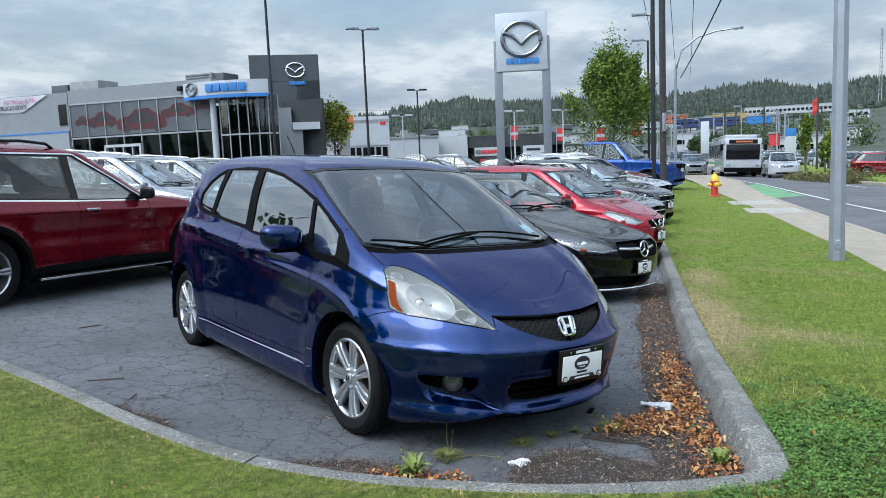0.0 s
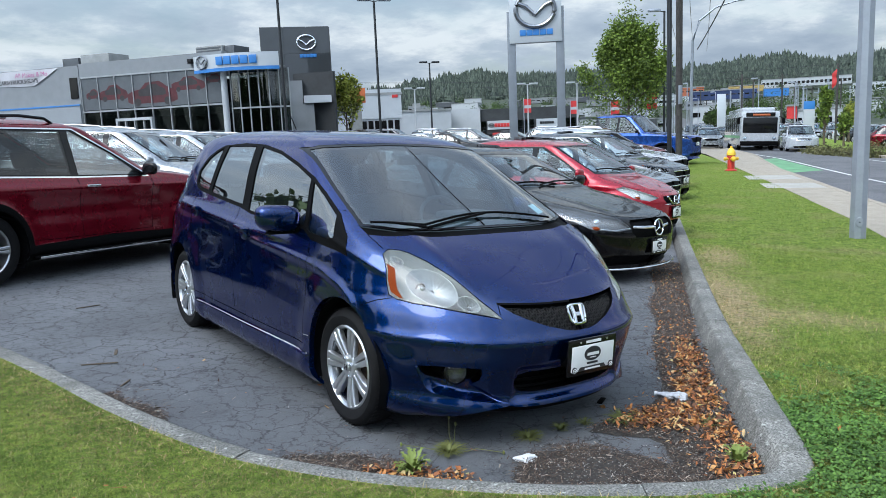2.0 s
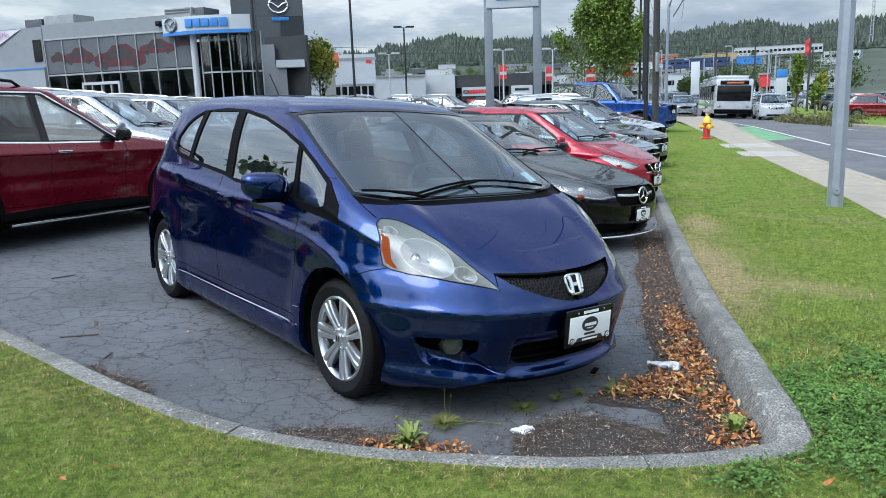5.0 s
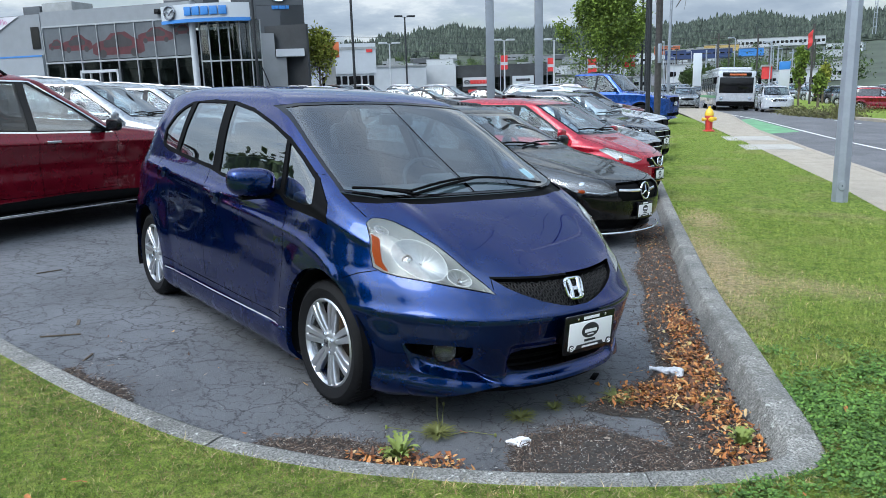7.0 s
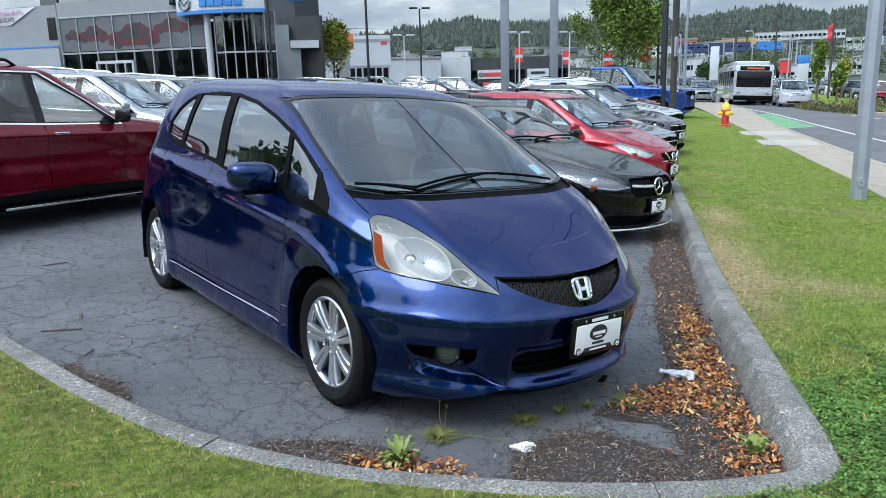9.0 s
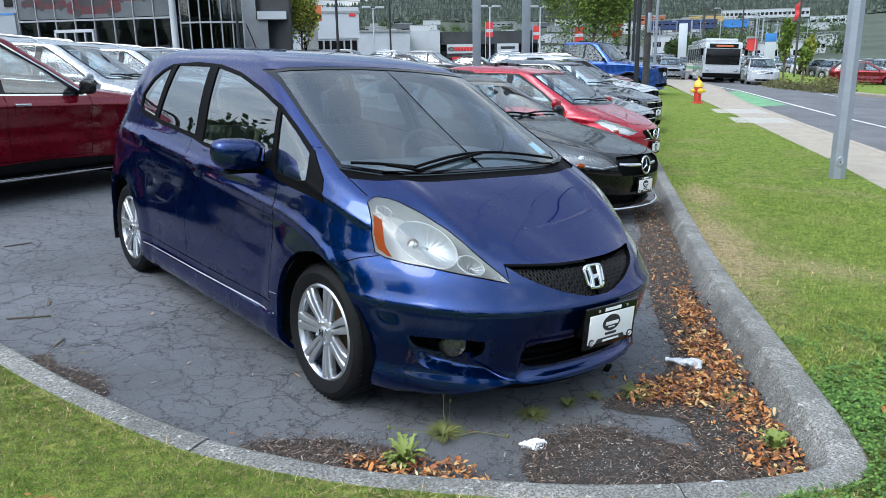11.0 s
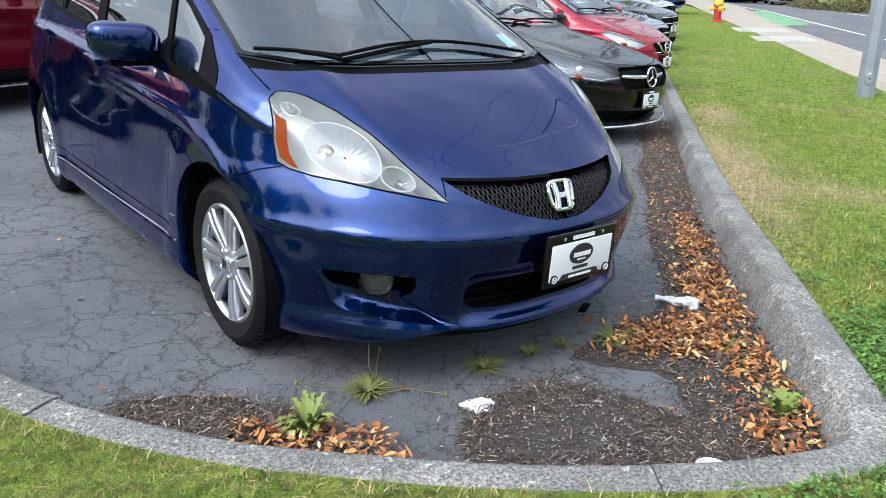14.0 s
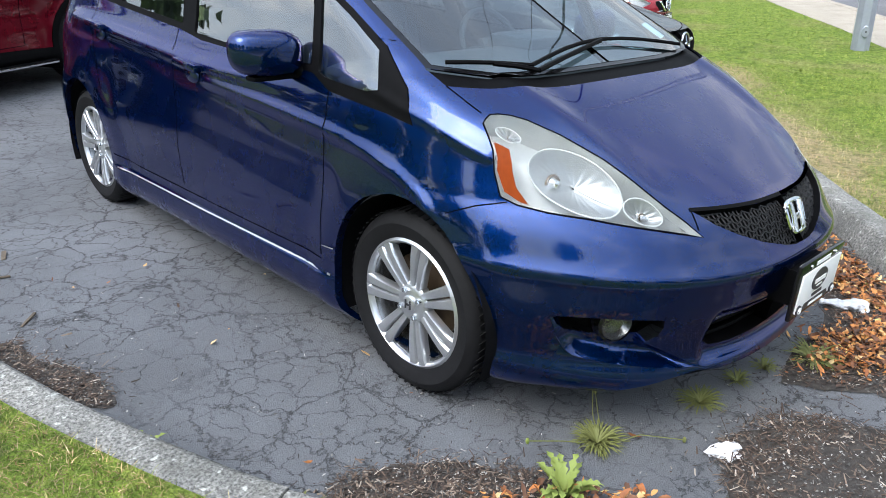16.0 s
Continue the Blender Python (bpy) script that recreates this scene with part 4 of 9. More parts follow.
def hatch_dent(x, y, z):
    d = 0.0
    ax = abs(x)
    if y < -1.3:
        d += 0.006 * math.exp(-((z - .545) / .022) ** 2)
        # a hollow that leads down to the intake
        d -= 0.020 * (1 - smoothstep(.33, .37, ax)) * smoothstep(.244, .275, z) * (1 - smoothstep(.39, .44, z))
    # hood: two soft ribs that run back from the nose
    if .70 < z < 1.0 and y < -1.3:
        d += 0.012 * math.exp(-((ax - .47 - (y + 1.9) * .12) / .055) ** 2) * smoothstep(.70, .76, z)
    if -1.0 < y < 1.35 and ax > .6:
        k = smoothstep(-1.0, -.8, y) * (1 - smoothstep(.8, 1.0, y))
        d += 0.016 * (1 - smoothstep(.285, .305, z)) * k
        # doors: a crease that climbs to the rear, hollow below it
        zc = .812 + .032 * (y + .65) / .55
        d -= 0.009 * math.exp(-((z - zc + .19) / .10) ** 2) * k
        # the shoulder under the windows turns over tightly
        zs = .893 + .045 * max(0.0, y) / .8
        d += 0.017 * math.exp(-((z - zs) / .030) ** 2) * smoothstep(-.75, -.15, y)
    for cy in (-1.25, 1.25):
        r = math.hypot(y - cy, (z - .315) * .94)
        if ax > .6 and r < .54:
            d += 0.013 * (1 - smoothstep(.37, .52, r))
    if ax > .6 and -1.55 < y < .3 and .6 < z < 1.0:
        d += 0.010 * math.exp(-(line_gap(y, z, CREASE) / .022) ** 2) * (1 - smoothstep(-.15, .05, y))
        d += 0.006 * math.exp(-(line_gap(y, z, FENDER_LINE) / .015) ** 2)
    return d


def seat_parts(parent, x, y, z, tilt=14, scale=1.0, mat=None):
    mat = mat or M["seat"]
    s = empty("seat")
    s.parent = parent
    s.matrix_basis = pose(x, y, z)
    bm = bmesh.new()
    add_box(bm, -.25, -.27, 0, .25, .25, .15, .05)
    part("cushion", bm, mat, s)
    bm = bmesh.new()
    add_box(bm, -.25, -.06, .08, .25, .07, .66, .05)
    add_box(bm, -.27, -.10, .15, -.19, .05, .55, .03)
    add_box(bm, .19, -.10, .15, .27, .05, .55, .03)
    part("backrest", bm, mat, s, m=pose(0, .24, 0, -tilt))
    bm = bmesh.new()
    add_box(bm, -.135, -.05, .70, .135, .06, .89, .045)
    add_box(bm, -.07, -.01, .62, -.05, .01, .72)
    add_box(bm, .05, -.01, .62, .07, .01, .72)
    part("headrest", bm, mat, s, m=pose(0, .24, 0, -tilt))
    return s


def steering(parent, x, y, z):
    w = empty("steering_wheel")
    w.parent = parent
    w.matrix_basis = pose(x, y, z, 62, 0, 0)
    tube("wheel_rim", [(.18 * math.cos(a * math.pi / 16), .18 * math.sin(a * math.pi / 16), 0) for a in range(32)], .014, M["cabin"], w, 8, True)
    bm = bmesh.new()
    add_box(bm, -.07, -.06, -.03, .07, .05, .02, .02)
    add_box(bm, -.17, -.015, -.01, .17, .015, .005, .004)
    part("boss", bm, M["cabin"], w)
    return w


def small_plate(parent, m, face="white"):
    """A dealer's plate in a black frame; its print is plain bars."""
    p = empty("dealer_plate")
    p.parent = parent
    p.matrix_basis = m
    bm = bmesh.new()
    add_box(bm, -.162, 0, -.088, .162, .014, .088, .006)
    part("plate_frame", bm, M["gloss_black"], p, "black plate frame")
    bm = bmesh.new()
    add_box(bm, -.142, -.004, -.066, .142, .004, .056, .001)
    part("plate", bm, M["white_plastic"], p, "white dealer plate")
    lathe("oval_mark", [(.001, -.006), (.055, -.006), (.057, -.003), (.057, .0)], M["text_black"], p, 32, 'Y', pose(-.005, 0, .012) @ Matrix.Diagonal((1, 1, .62, 1)))
    def bar(x0, y0, z0, x1, y1, z1, mat):
        b2 = bmesh.new()
        add_box(b2, x0, y0, z0, x1, y1, z1)
        part("print_bar", b2, mat, p)
    bar(-.043, -.0078, .004, .036, -.006, .018, M["text_white"])
    bar(-.025, -.0078, -.008, .015, -.006, -.004, M["text_white"])
    bar(-.040, -.006, -.038, .032, -.0035, -.028, M["text_black"])
    bm = bmesh.new()
    vs = [bm.verts.new((x, y, z)) for y in (-.0062, -.0035) for x, z in ((-.100, -.0665), (.092, -.0665), (.078, -.048), (-.086, -.048))]
    for f in ((0, 1, 2, 3), (7, 6, 5, 4), (0, 4, 5, 1), (1, 5, 6, 2), (2, 6, 7, 3), (3, 7, 4, 0)):
        bm.faces.new([vs[i] for i in f])
    part("print_band", bm, M["text_black"], p, smooth=False)
    bar(-.050, -.0015, .064, .052, .002, .077, M["text_white"])
    bar(-.056, -.0075, -.063, .050, -.006, -.055, M["text_white"])
    for sx in (-1, 1):
        lathe("corner_mark", [(.001, -.008), (.016, -.008), (.016, .002)], M["text_black"], p, 20, 'Y', pose(sx * .124, 0, -.058))
        bm = bmesh.new()
        add_tube(bm, [(.011 * math.cos(a * math.pi / 8), -.009, .009 * math.sin(a * math.pi / 8)) for a in range(16)], .0016, 5, True)
        add_tube(bm, [(-.008, -.009, .004), (0, -.009, -.003), (.008, -.009, .004)], .0016, 5)
        part("corner_ring", bm, M["text_white"], p, m=pose(sx * .124, 0, -.058))
        lathe("screw", [(.001, -.005), (.006, -.004), (.006, .0)], M["chrome"], p, 10, 'Y', pose(sx * .09, 0, .072))
    return p


def make_hatchback():
    car = empty("hatchback_car", lot(0, 0), label="metallic dark blue five-door hatchback with alloy wheels parked on asphalt", category="car")
    sh = Shell(HATCH, hatch_dent)
    F = lambda pts: sh.path(pts, "front", 10)
    S = lambda pts: sh.path(pts, "side", 12)
    arch = lambda cy: S([(cy + .006 + .320 * math.cos(a), .30 + .368 * math.sin(a)) for a in np.linspace(-.5, math.pi + .5, 44)] + [(cy - .30, .10), (cy + .30, .10)])
    lamp = [(.704, .914), (.690, .922), (.670, .924), (.645, .921), (.618, .911), (.571, .876), (.519, .816), (.474, .742), (.430, .686), (.402, .645), (.45, .656), (.512, .668), (.58, .680), (.629, .690), (.693, .698), (.730, .708), (.747, .724), (.744, .785), (.728, .869), (.718, .903)]
    ws = [(-.02, 1.003), (.30, 1.003), (.536, 1.008), (.693, 1.030), (.660, 1.21), (.618, 1.395), (.56, 1.408), (.387, 1.419), (.15, 1.428), (-.02, 1.429)]
    ws_rim = [(-.02, .995), (.30, .995), (.54, .999), (.712, 1.022), (.676, 1.21), (.632, 1.402), (.56, 1.421), (.387, 1.432), (.15, 1.440), (-.02, 1.441)]
    cowl = [(-.02, .968), (.35, .968), (.56, .972), (.712, .982), (.715, 1.022), (.54, .999), (.30, .995), (-.02, .995)]
    grille = [(-.02, .571), (.05, .572), (.10, .580), (.2, .606), (.29, .640), (.345, .668), (.388, .703), (.30, .699), (.15, .692), (-.02, .690)]
    intake = [(-.02, .284), (.22, .284), (.31, .290), (.345, .312), (.350, .345), (.338, .376), (.29, .386), (.15, .388), (-.02, .388)]
    under = [(-.02, .08), (-.02, .224), (.30, .226), (.374, .236), (.456, .222), (.516, .206), (.616, .180), (.66, .160), (.70, .08)]
    fog = POCKET
    front_g = [(.180, 1.401), (-.132, 1.364), (-.442, 1.296), (-.662, 1.232), (-.742, .982), (-.35, .985), (.070, 1.006)]
    rear_g = [(.772, 1.402), (.290, 1.406), (.185, 1.032), (.50, 1.052), (.800, 1.076)]
    quarter = [(.850, 1.390), (.97, 1.348), (1.06, 1.298), (1.145, 1.209), (1.13, 1.135), (1.08, 1.108), (.976, 1.094), (.860, 1.086)]
    tri = [(-.705, 1.218), (-.87, 1.146), (-1.046, 1.058), (-1.100, .950), (-1.05, .940), (-.836, .952), (-.790, .965)]
    dlo = [(-1.262, .874), (-1.153, .892), (-.87, .915), (-.76, .958), (0, .982), (.2, 1.008), (.75, 1.048), (1.0, 1.068), (1.12, 1.095), (1.165, 1.14), (1.175, 1.21), (1.08, 1.315), (.98, 1.365),
           (.86, 1.404), (.5, 1.425), (.16, 1.418), (-.13, 1.384), (-.44, 1.316), (-.69, 1.246), (-.87, 1.165), (-1.062, 1.072), (-1.205, .968)]
    rwin = [(-.02, 1.06), (.52, 1.06), (.56, 1.12), (.50, 1.36), (.44, 1.395), (-.02, 1.405)]
    R = lambda pts: sh.path(pts, "rear", 10)
    tail = [(1.78, .80), (1.93, .80), (1.90, 1.00), (1.70, 1.06), (1.55, 1.02), (1.62, .90)]
    rear_poly = [(U3 + .02 if p[0] > U3 - 1e-3 else p[0], p[1]) for p in R(rwin)]
    regions = [("front_arch", arch(-1.25)), ("rear_arch", arch(1.25)), ("headlamp", F(lamp)), ("windscreen", F(ws)), ("screen_rim", F(ws_rim)), ("cowl", F(cowl)), ("grille", F(grille)),
               ("intake", F(intake)), ("fog", F(fog)), ("scoop", F(SCOOP)), ("under", F(under)), ("front_glass", S(front_g)), ("rear_glass", S(rear_g)), ("quarter", S(quarter)), ("tri", S(tri)), ("pillars", S(dlo)), ("rear_window", rear_poly), ("tail", S(tail))]
    fine = [sh.front(.36 + i * .008, .245 + j * .008) for i in range(46) for j in range(23)]
    U, V, T = skin_parts(sh, regions, 210, 150, fine)
    put = lambda key, name, mat, off=0.0, both=True, sides=(1,), label="", e=.011: skin_mesh(name, sh, U, V, T[key], mat, car, off, both, sides, label, e)
    put("body", "body", M["blue"], 0, label="glossy dark blue metallic body")
    put("pillars", "window_pillar", M["trim"], -.002, False, (1, -1), "black window pillars")
    put("screen_rim", "windscreen_edge", M["gloss_black"], -.001)
    put("cowl", "cowl_panel", M["trim"], -.012, label="black plastic cowl")
    put("windscreen", "windscreen", M["screen_glass"], -.003, e=.05)
    for k in ("front_glass", "tri"):
        put(k, "window_pane", M["side_glass"], -.006, False, (1, -1))
    for k in ("rear_glass", "quarter"):
        put(k, "window_pane", M["side_glass"], -.006, False, (1, -1))
    put("rear_window", "rear_window", M["glass"], -.003)
    put("tail", "tail_lamp", M["tail"], .004, False, (1, -1))
    put("grille", "grille_backing", M["liner"], -.045)
    put("intake", "intake_backing", M["liner"], -.09)
    put("fog", "fog_pocket", M["trim"], -.075, False, (1, -1))
    put("under", "under_lip", M["trim"], -.05)
    # the hollow round each fog lamp, in body colour
    idx = sorted({i for t in T["scoop"] for i in t})
    remap = {k: n for n, k in enumerate(idx)}
    P = sh.point(U[idx], V[idx], 0.0)
    Nn = sh.normal(U[idx], V[idx])
    P = P + np.array([scoop_depth(abs(p[0]), p[2]) for p in P])[:, None] * Nn
    for s in (1, -1):
        link_mesh("bumper_scoop", [(p[0] * s, p[1], p[2]) for p in P], [tuple(remap[i] for i in (t if s > 0 else t[::-1])) for t in T["scoop"]], M["blue"], car)
    put("headlamp", "lamp_housing", M["housing"], -.088, False, (1, -1))
    put("headlamp", "lamp_lens", M["hazy_lens"], .001, False, (1, -1), "clear headlamp lens")
    for nm, poly, d in (("grille", F(grille), -.05), ("intake", F(intake), -.095)):
        collar(nm + "_edge", sh, poly, 0.0, d, M["trim"], car)
    fp = F(fog)
    low = np.array([scoop_depth(abs(q[0]), q[2]) if line_gap(abs(q[0]), q[2], POCKET[6:]) < .006 else 0.0 for q in sh.point(np.array([p[0] for p in fp]), np.array([p[1] for p in fp]))])
    collar("fog_edge", sh, fp, low, -.078, M["trim"], car)
    collar("lamp_edge", sh, F(lamp), .001, -.092, M["housing"], car)
    for poly in (S(front_g), S(rear_g), S(quarter), S(tri)):
        collar("window_seal", sh, poly, 0, -.02, M["trim"], car)
    collar("windscreen_seal", sh, F(ws), 0, -.02, M["trim"], car)
    for cy in (-1.25, 1.25):
        collar("arch_lip", sh, arch(cy), 0, 0, M["blue"], car, (1, -1), (.030, 0, 0))
        for s in (1, -1):
            bm = bmesh.new()
            rows = []
            for a in np.linspace(-.38, math.pi + .38, 30):
                rows.append([bm.verts.new((-s * xx, cy + (.345 - .02 * k) * math.cos(a), .30 + (.36 - .02 * k) * math.sin(a))) for k, xx in ((0, .82), (0, .70), (0, .52))])
            for A, B in zip(rows, rows[1:]):
                for k in (0, 1):
                    bm.faces.new((A[k], B[k], B[k + 1], A[k + 1]))
            bm.faces.new([r[2] for r in rows])
            part("arch_liner", bm, M["liner"], car)
    # cabin lining just inside the skin
    lining = [t for t in T["body"] + T["pillars"] if .62 < float(np.interp(V[t[0]], sh.v, sh.g)) ]
    skin_mesh("cabin_lining", sh, U, V, lining, M["cabin"], car, -.035)
    # gaps between the panels
    fl = lambda pts: sh.path(pts, "front", 10, False)
    sl = lambda pts: sh.path(pts, "side", 12, False)
    gaps = [fl([(.712, .982), (.706, .940), (.702, .926)]), fl([(.404, .662), (.395, .690), (.388, .706), (.30, .702), (.15, .696), (0, .694)]),
            sl([(-1.42, .655), (-1.50, .690), (-1.575, .712)]), sl([(-.87, .915), (-.872, .85), (-.862, .55), (-.850, .36)]), sl([(.205, 1.005), (.195, .93), (.185, .6), (.172, .36)]),
            sl([(1.06, 1.085), (1.075, 1.0), (1.02, .80), (.955, .66)]), sl([(-.85, .345), (-.3, .338), (.172, .338), (.6, .338), (.90, .35)]),
            sl([(-1.262, .874), (-1.205, .968), (-1.062, 1.072)]), fl([(.71, 1.085), (.735, 1.087)])]
    skin_line("panel_gap", sh, gaps, .0036, M["gap"], car)
    skin_line("lamp_surround", sh, [F(lamp) + F(lamp)[:1]], .0045, M["gap"], car, .002)
    skin_line("skirt_clip", sh, [sl([(-.866, .400), (-.93, .406)])], .005, M["alloy"], car, .004)
    # bright metal strip drawn along the sill ledge in place of its reflection
    skin_line("skirt_highlight", sh, [sl([(-.90, .300), (0, .293), (.86, .291)])], .007, M["alloy"], car, .004)
    # lamps
    for s in (1, -1):
        lamp_root = empty("headlamp")
        lamp_root.parent = car
        pt = lambda x, z, off: (lambda q: Vector((q[0] * s, q[1], q[2])))(sh.point([sh.front(x, z)[0]], [sh.v_of(z)], off)[0])
        for nm, x, z, rx, rz, dep, bowl, ribs in (("main_reflector", .606, .780, .088, .080, -.024, .046, 22), ("inner_reflector", .502, .712, .041, .030, -.020, .028, 14), ("corner_reflector", .682, .886, .022, .018, -.016, .018, 9)):
            rows = []
            for ri in np.linspace(.04, 1, 9):
                ring = []
                for k in range(48):
                    a = k * math.pi / 24
                    xx, zz = x + rx * ri * math.cos(a), z + rz * ri * math.sin(a)
                    wave = .0035 * ri * (1 - ri) * 4 * math.cos(ribs * a) if nm != "main_reflector" or math.cos(a) > -.2 else .0060 * ri * (1 - ri) * 4 * math.cos(ribs * a)
                    ring.append(pt(xx, zz, dep - bowl * (1 - ri * ri) + wave))
                rows.append(ring)
            vs = [p for r_ in rows for p in r_]
            fs = [(i * 48 + k, i * 48 + (k + 1) % 48, i * 48 + 48 + (k + 1) % 48, i * 48 + 48 + k) for i in range(8) for k in range(48)] + [tuple(range(48))]
            link_mesh(nm, vs, fs, M["lamp_bowl"], lamp_root)
            tube("reflector_ring", rows[-1], .0024 if rx > .03 else .0014, M["housing"], lamp_root, 6, True)
            cx_, cz_ = (x + .046, z + .004) if rx > .05 else (x, z)
            c = pt(cx_, cz_, dep - bowl * .8)
            mm = Matrix.Translation(c) @ Vector((-.30 * s, -1, .12)).normalized().to_track_quat('Z', 'Y').to_matrix().to_4x4()
            lathe("bulb", [(rx * .22, -.01), (rx * .22, .010), (rx * .14, .020), (rx * .13, .030), (.001, .033)], M["chrome"], lamp_root, 18, 'Z', mm)
            lathe("bulb_shade", [(rx * .30, .004), (rx * .27, .008), (rx * .23, .004)], M["disc"], lamp_root, 18, 'Z', mm)
        poly = [(.724, .862), (.706, .846), (.718, .79), (.7215, .752), (.714, .712), (.724, .716), (.740, .738), (.739, .79)]
        pu = sh.path(poly, "front", 6)
        pv, pf = cdt([], [pu])
        P = sh.point(np.array([p.x for p in pv]), np.array([p.y for p in pv]), -.006)
        P = P + .0085 * sh.normal(np.array([p.x for p in pv]), np.array([p.y for p in pv]))
        tri_in = [t for t in pf if inside((sum(pv[i].x for i in t) / 3, sum(pv[i].y for i in t) / 3), pu)]
        link_mesh("side_marker", [(p[0] * s, p[1], p[2]) for p in P], tri_in, M["amber"], lamp_root, "orange side reflector")
        # fog lamp
        fr = empty("fog_lamp")
        fr.parent = car
        c = pt(.592, .380, -.040)
        mm = Matrix.Translation(c) @ Vector((-.45 * s, -1, .02)).normalized().to_track_quat('Z', 'Y').to_matrix().to_4x4()
        lathe("lamp_body", [(.060, -.04), (.058, .004), (.051, .010)], M["gloss_black"], fr, 28, 'Z', mm)
        lathe("reflector", [(.049, .006), (.036, -.012), (.001, -.02)], M["fog_bowl"], fr, 28, 'Z', mm)
        lathe("lens", [(.052, .008), (.036, .015), (.001, .018)], M["lens"], fr, 28, 'Z', mm)
    # grille mesh: honeycomb bars
    bm = bmesh.new()
    for row in range(9):
        z = .578 + row * .0155
        xs = np.arange(-.40, .41, .012)
        run = []
        for i, x in enumerate(xs):
            zz = z + (.0045 if (i // 2 + row) % 2 else -.0045) if i % 2 else z
            if inside((abs(x), zz), [(max(-.02, p[0]), p[1]) for p in grille]):
                u, v = sh.front(abs(x), zz)
                q = sh.point([u], [v], -.022)[0]
                run.append((q[0] * (-1 if x > 0 else 1), q[1], q[2]))
        if len(run) > 2:
            add_tube(bm, run, .0034, 5)
    for col in range(-24, 25):
        for row in range(9):
            x = col * .016 + (.008 if row % 2 else 0)
            z = .578 + row * .0155
            if inside((abs(x), z + .008), [(max(-.02, p[0]), p[1]) for p in grille]):
                a, b = [sh.point([sh.front(abs(x), q)[0]], [sh.v_of(q)], -.022)[0] for q in (z, z + .0155)]
                k = -1 if x > 0 else 1
                add_tube(bm, [(a[0] * k, a[1], a[2]), (b[0] * k, b[1], b[2])], .0026, 4)
    part("grille_mesh", bm, M["grille_black"], car, "black honeycomb grille")
    skin_line("grille_bar", sh, [fl([(.392, .706), (.30, .702), (.15, .696), (0, .694)])], .012, M["trim"], car, .002)
    # emblem: chrome uprights with a bar between in an open frame
    em = empty("nose_emblem")
    em.parent = car
    em.matrix_basis = pose(0, -2.066, .640, -24, 0, 0)
    bm = bmesh.new()
    out = []
    for k in range(32):
        a = k * math.pi / 16
        ca, sa = math.cos(a), math.sin(a)
        z = .047 * math.copysign(abs(sa) ** .45, sa)
        out.append(((.051 + .10 * z) * math.copysign(abs(ca) ** .45, ca), z))
    add_tube(bm, [(x, 0, z) for x, z in out], .0070, 8, True)
    part("emblem_frame", bm, M["chrome"], em)
    bm = bmesh.new()
    for s in (-1, 1):
        add_tube(bm, [(s * .030, -.002, .042), (s * .024, -.004, 0), (s * .026, -.002, -.042)], .0115, 10)
    add_box(bm, -.024, -.010, -.011, .024, .004, .009, .003)
    part("emblem_letter", bm, M["chrome"], em)
    small_plate(car, pose(.012, -2.166, .458, 2, 0, 0))
    box("plate_bracket", -.10, -2.155, .40, .12, -2.06, .51, M["trim"], car)
    # intake slats
    bm = bmesh.new()
    for z in (.292, .322):
        pts = [sh.point([sh.front(abs(x), z)[0]], [sh.v_of(z)], -.05)[0] * np.array([-1 if x > 0 else 1, 1, 1]) for x in np.linspace(-.33, .33, 23)]
        add_tube(bm, pts, .008, 6)
    part("intake_slat", bm, M["trim"], car)
    # mirrors
    for s in (1, -1):
        mr = empty("door_mirror")
        mr.parent = car
        bm = bmesh.new()
        bmesh.ops.create_uvsphere(bm, u_segments=32, v_segments=20, radius=1)
        for v in bm.verts:
            p = v.co.copy()
            f = lambda t, e: math.copysign(abs(t) ** e, t)
            w = .60
            q = Vector((f(p.x, w) * .130, f(p.y, .8) * .080, f(p.z, w) * .074))
            if p.y > 0:
                q.y *= .45
            q.z += .010 * (p.x) * (-1)
            q.x *= 1 - .10 * (q.z < 0) * abs(p.z)
            v.co = Vector((s * (-.905 + q.x), -.650 + q.y, 1.016 + q.z))
        part("mirror_shell", bm, M["blue"], mr)
        bm = bmesh.new()
        add_tube(bm, [(s * -.80, -.655, .965), (s * -.785, -.69, .945), (s * -.755, -.74, .925)], .030, 10, False, .024)
        add_box(bm, s * -.97, -.69, .930, s * -.80, -.63, .947, .008) if s > 0 else add_box(bm, .80, -.69, .930, .97, -.63, .947, .008)
        part("mirror_foot", bm, M["trim"], mr)
    # door handles
    for s in (1, -1):
        for y, z in ((.03, .872), (.962, .938)):
            u, v = sh.side(y, z)
            c = sh.point([u], [v], .010)[0]
            h = empty("door_handle")
            h.parent = car
            h.matrix_basis = pose(c[0] * s, c[1], c[2], 4, 0, 0)
            bm = bmesh.new()
            add_box(bm, -.022, -.095, -.002, .012, .095, .030, .011)
            part("grip", bm, M["blue"], h)
            bm = bmesh.new()
            bmesh.ops.create_uvsphere(bm, u_segments=20, v_segments=12, radius=1, matrix=Matrix.Diagonal((.012, .060, .034, 1)))
            part("handle_cup", bm, M["blue"], h, m=pose(.006 * s, -.02, -.020))
    # wipers lie at the foot of the windscreen
    for x0, x1, z1, bend in ((-.40, -.665, 1.026, .5), (-.40, .51, 1.050, .98)):
        wp = empty("wiper")
        wp.parent = car
        line = []
        for t in np.linspace(0, 1, 9):
            x = x0 + (x1 - x0) * t
            z = 1.008 + (z1 - 1.008) * math.sin(t * math.pi * bend)
            q = sh.point([sh.front(abs(x), z)[0]], [sh.v_of(z)], .016)[0]
            line.append((q[0] * (-1 if x > 0 else 1), q[1], q[2]))
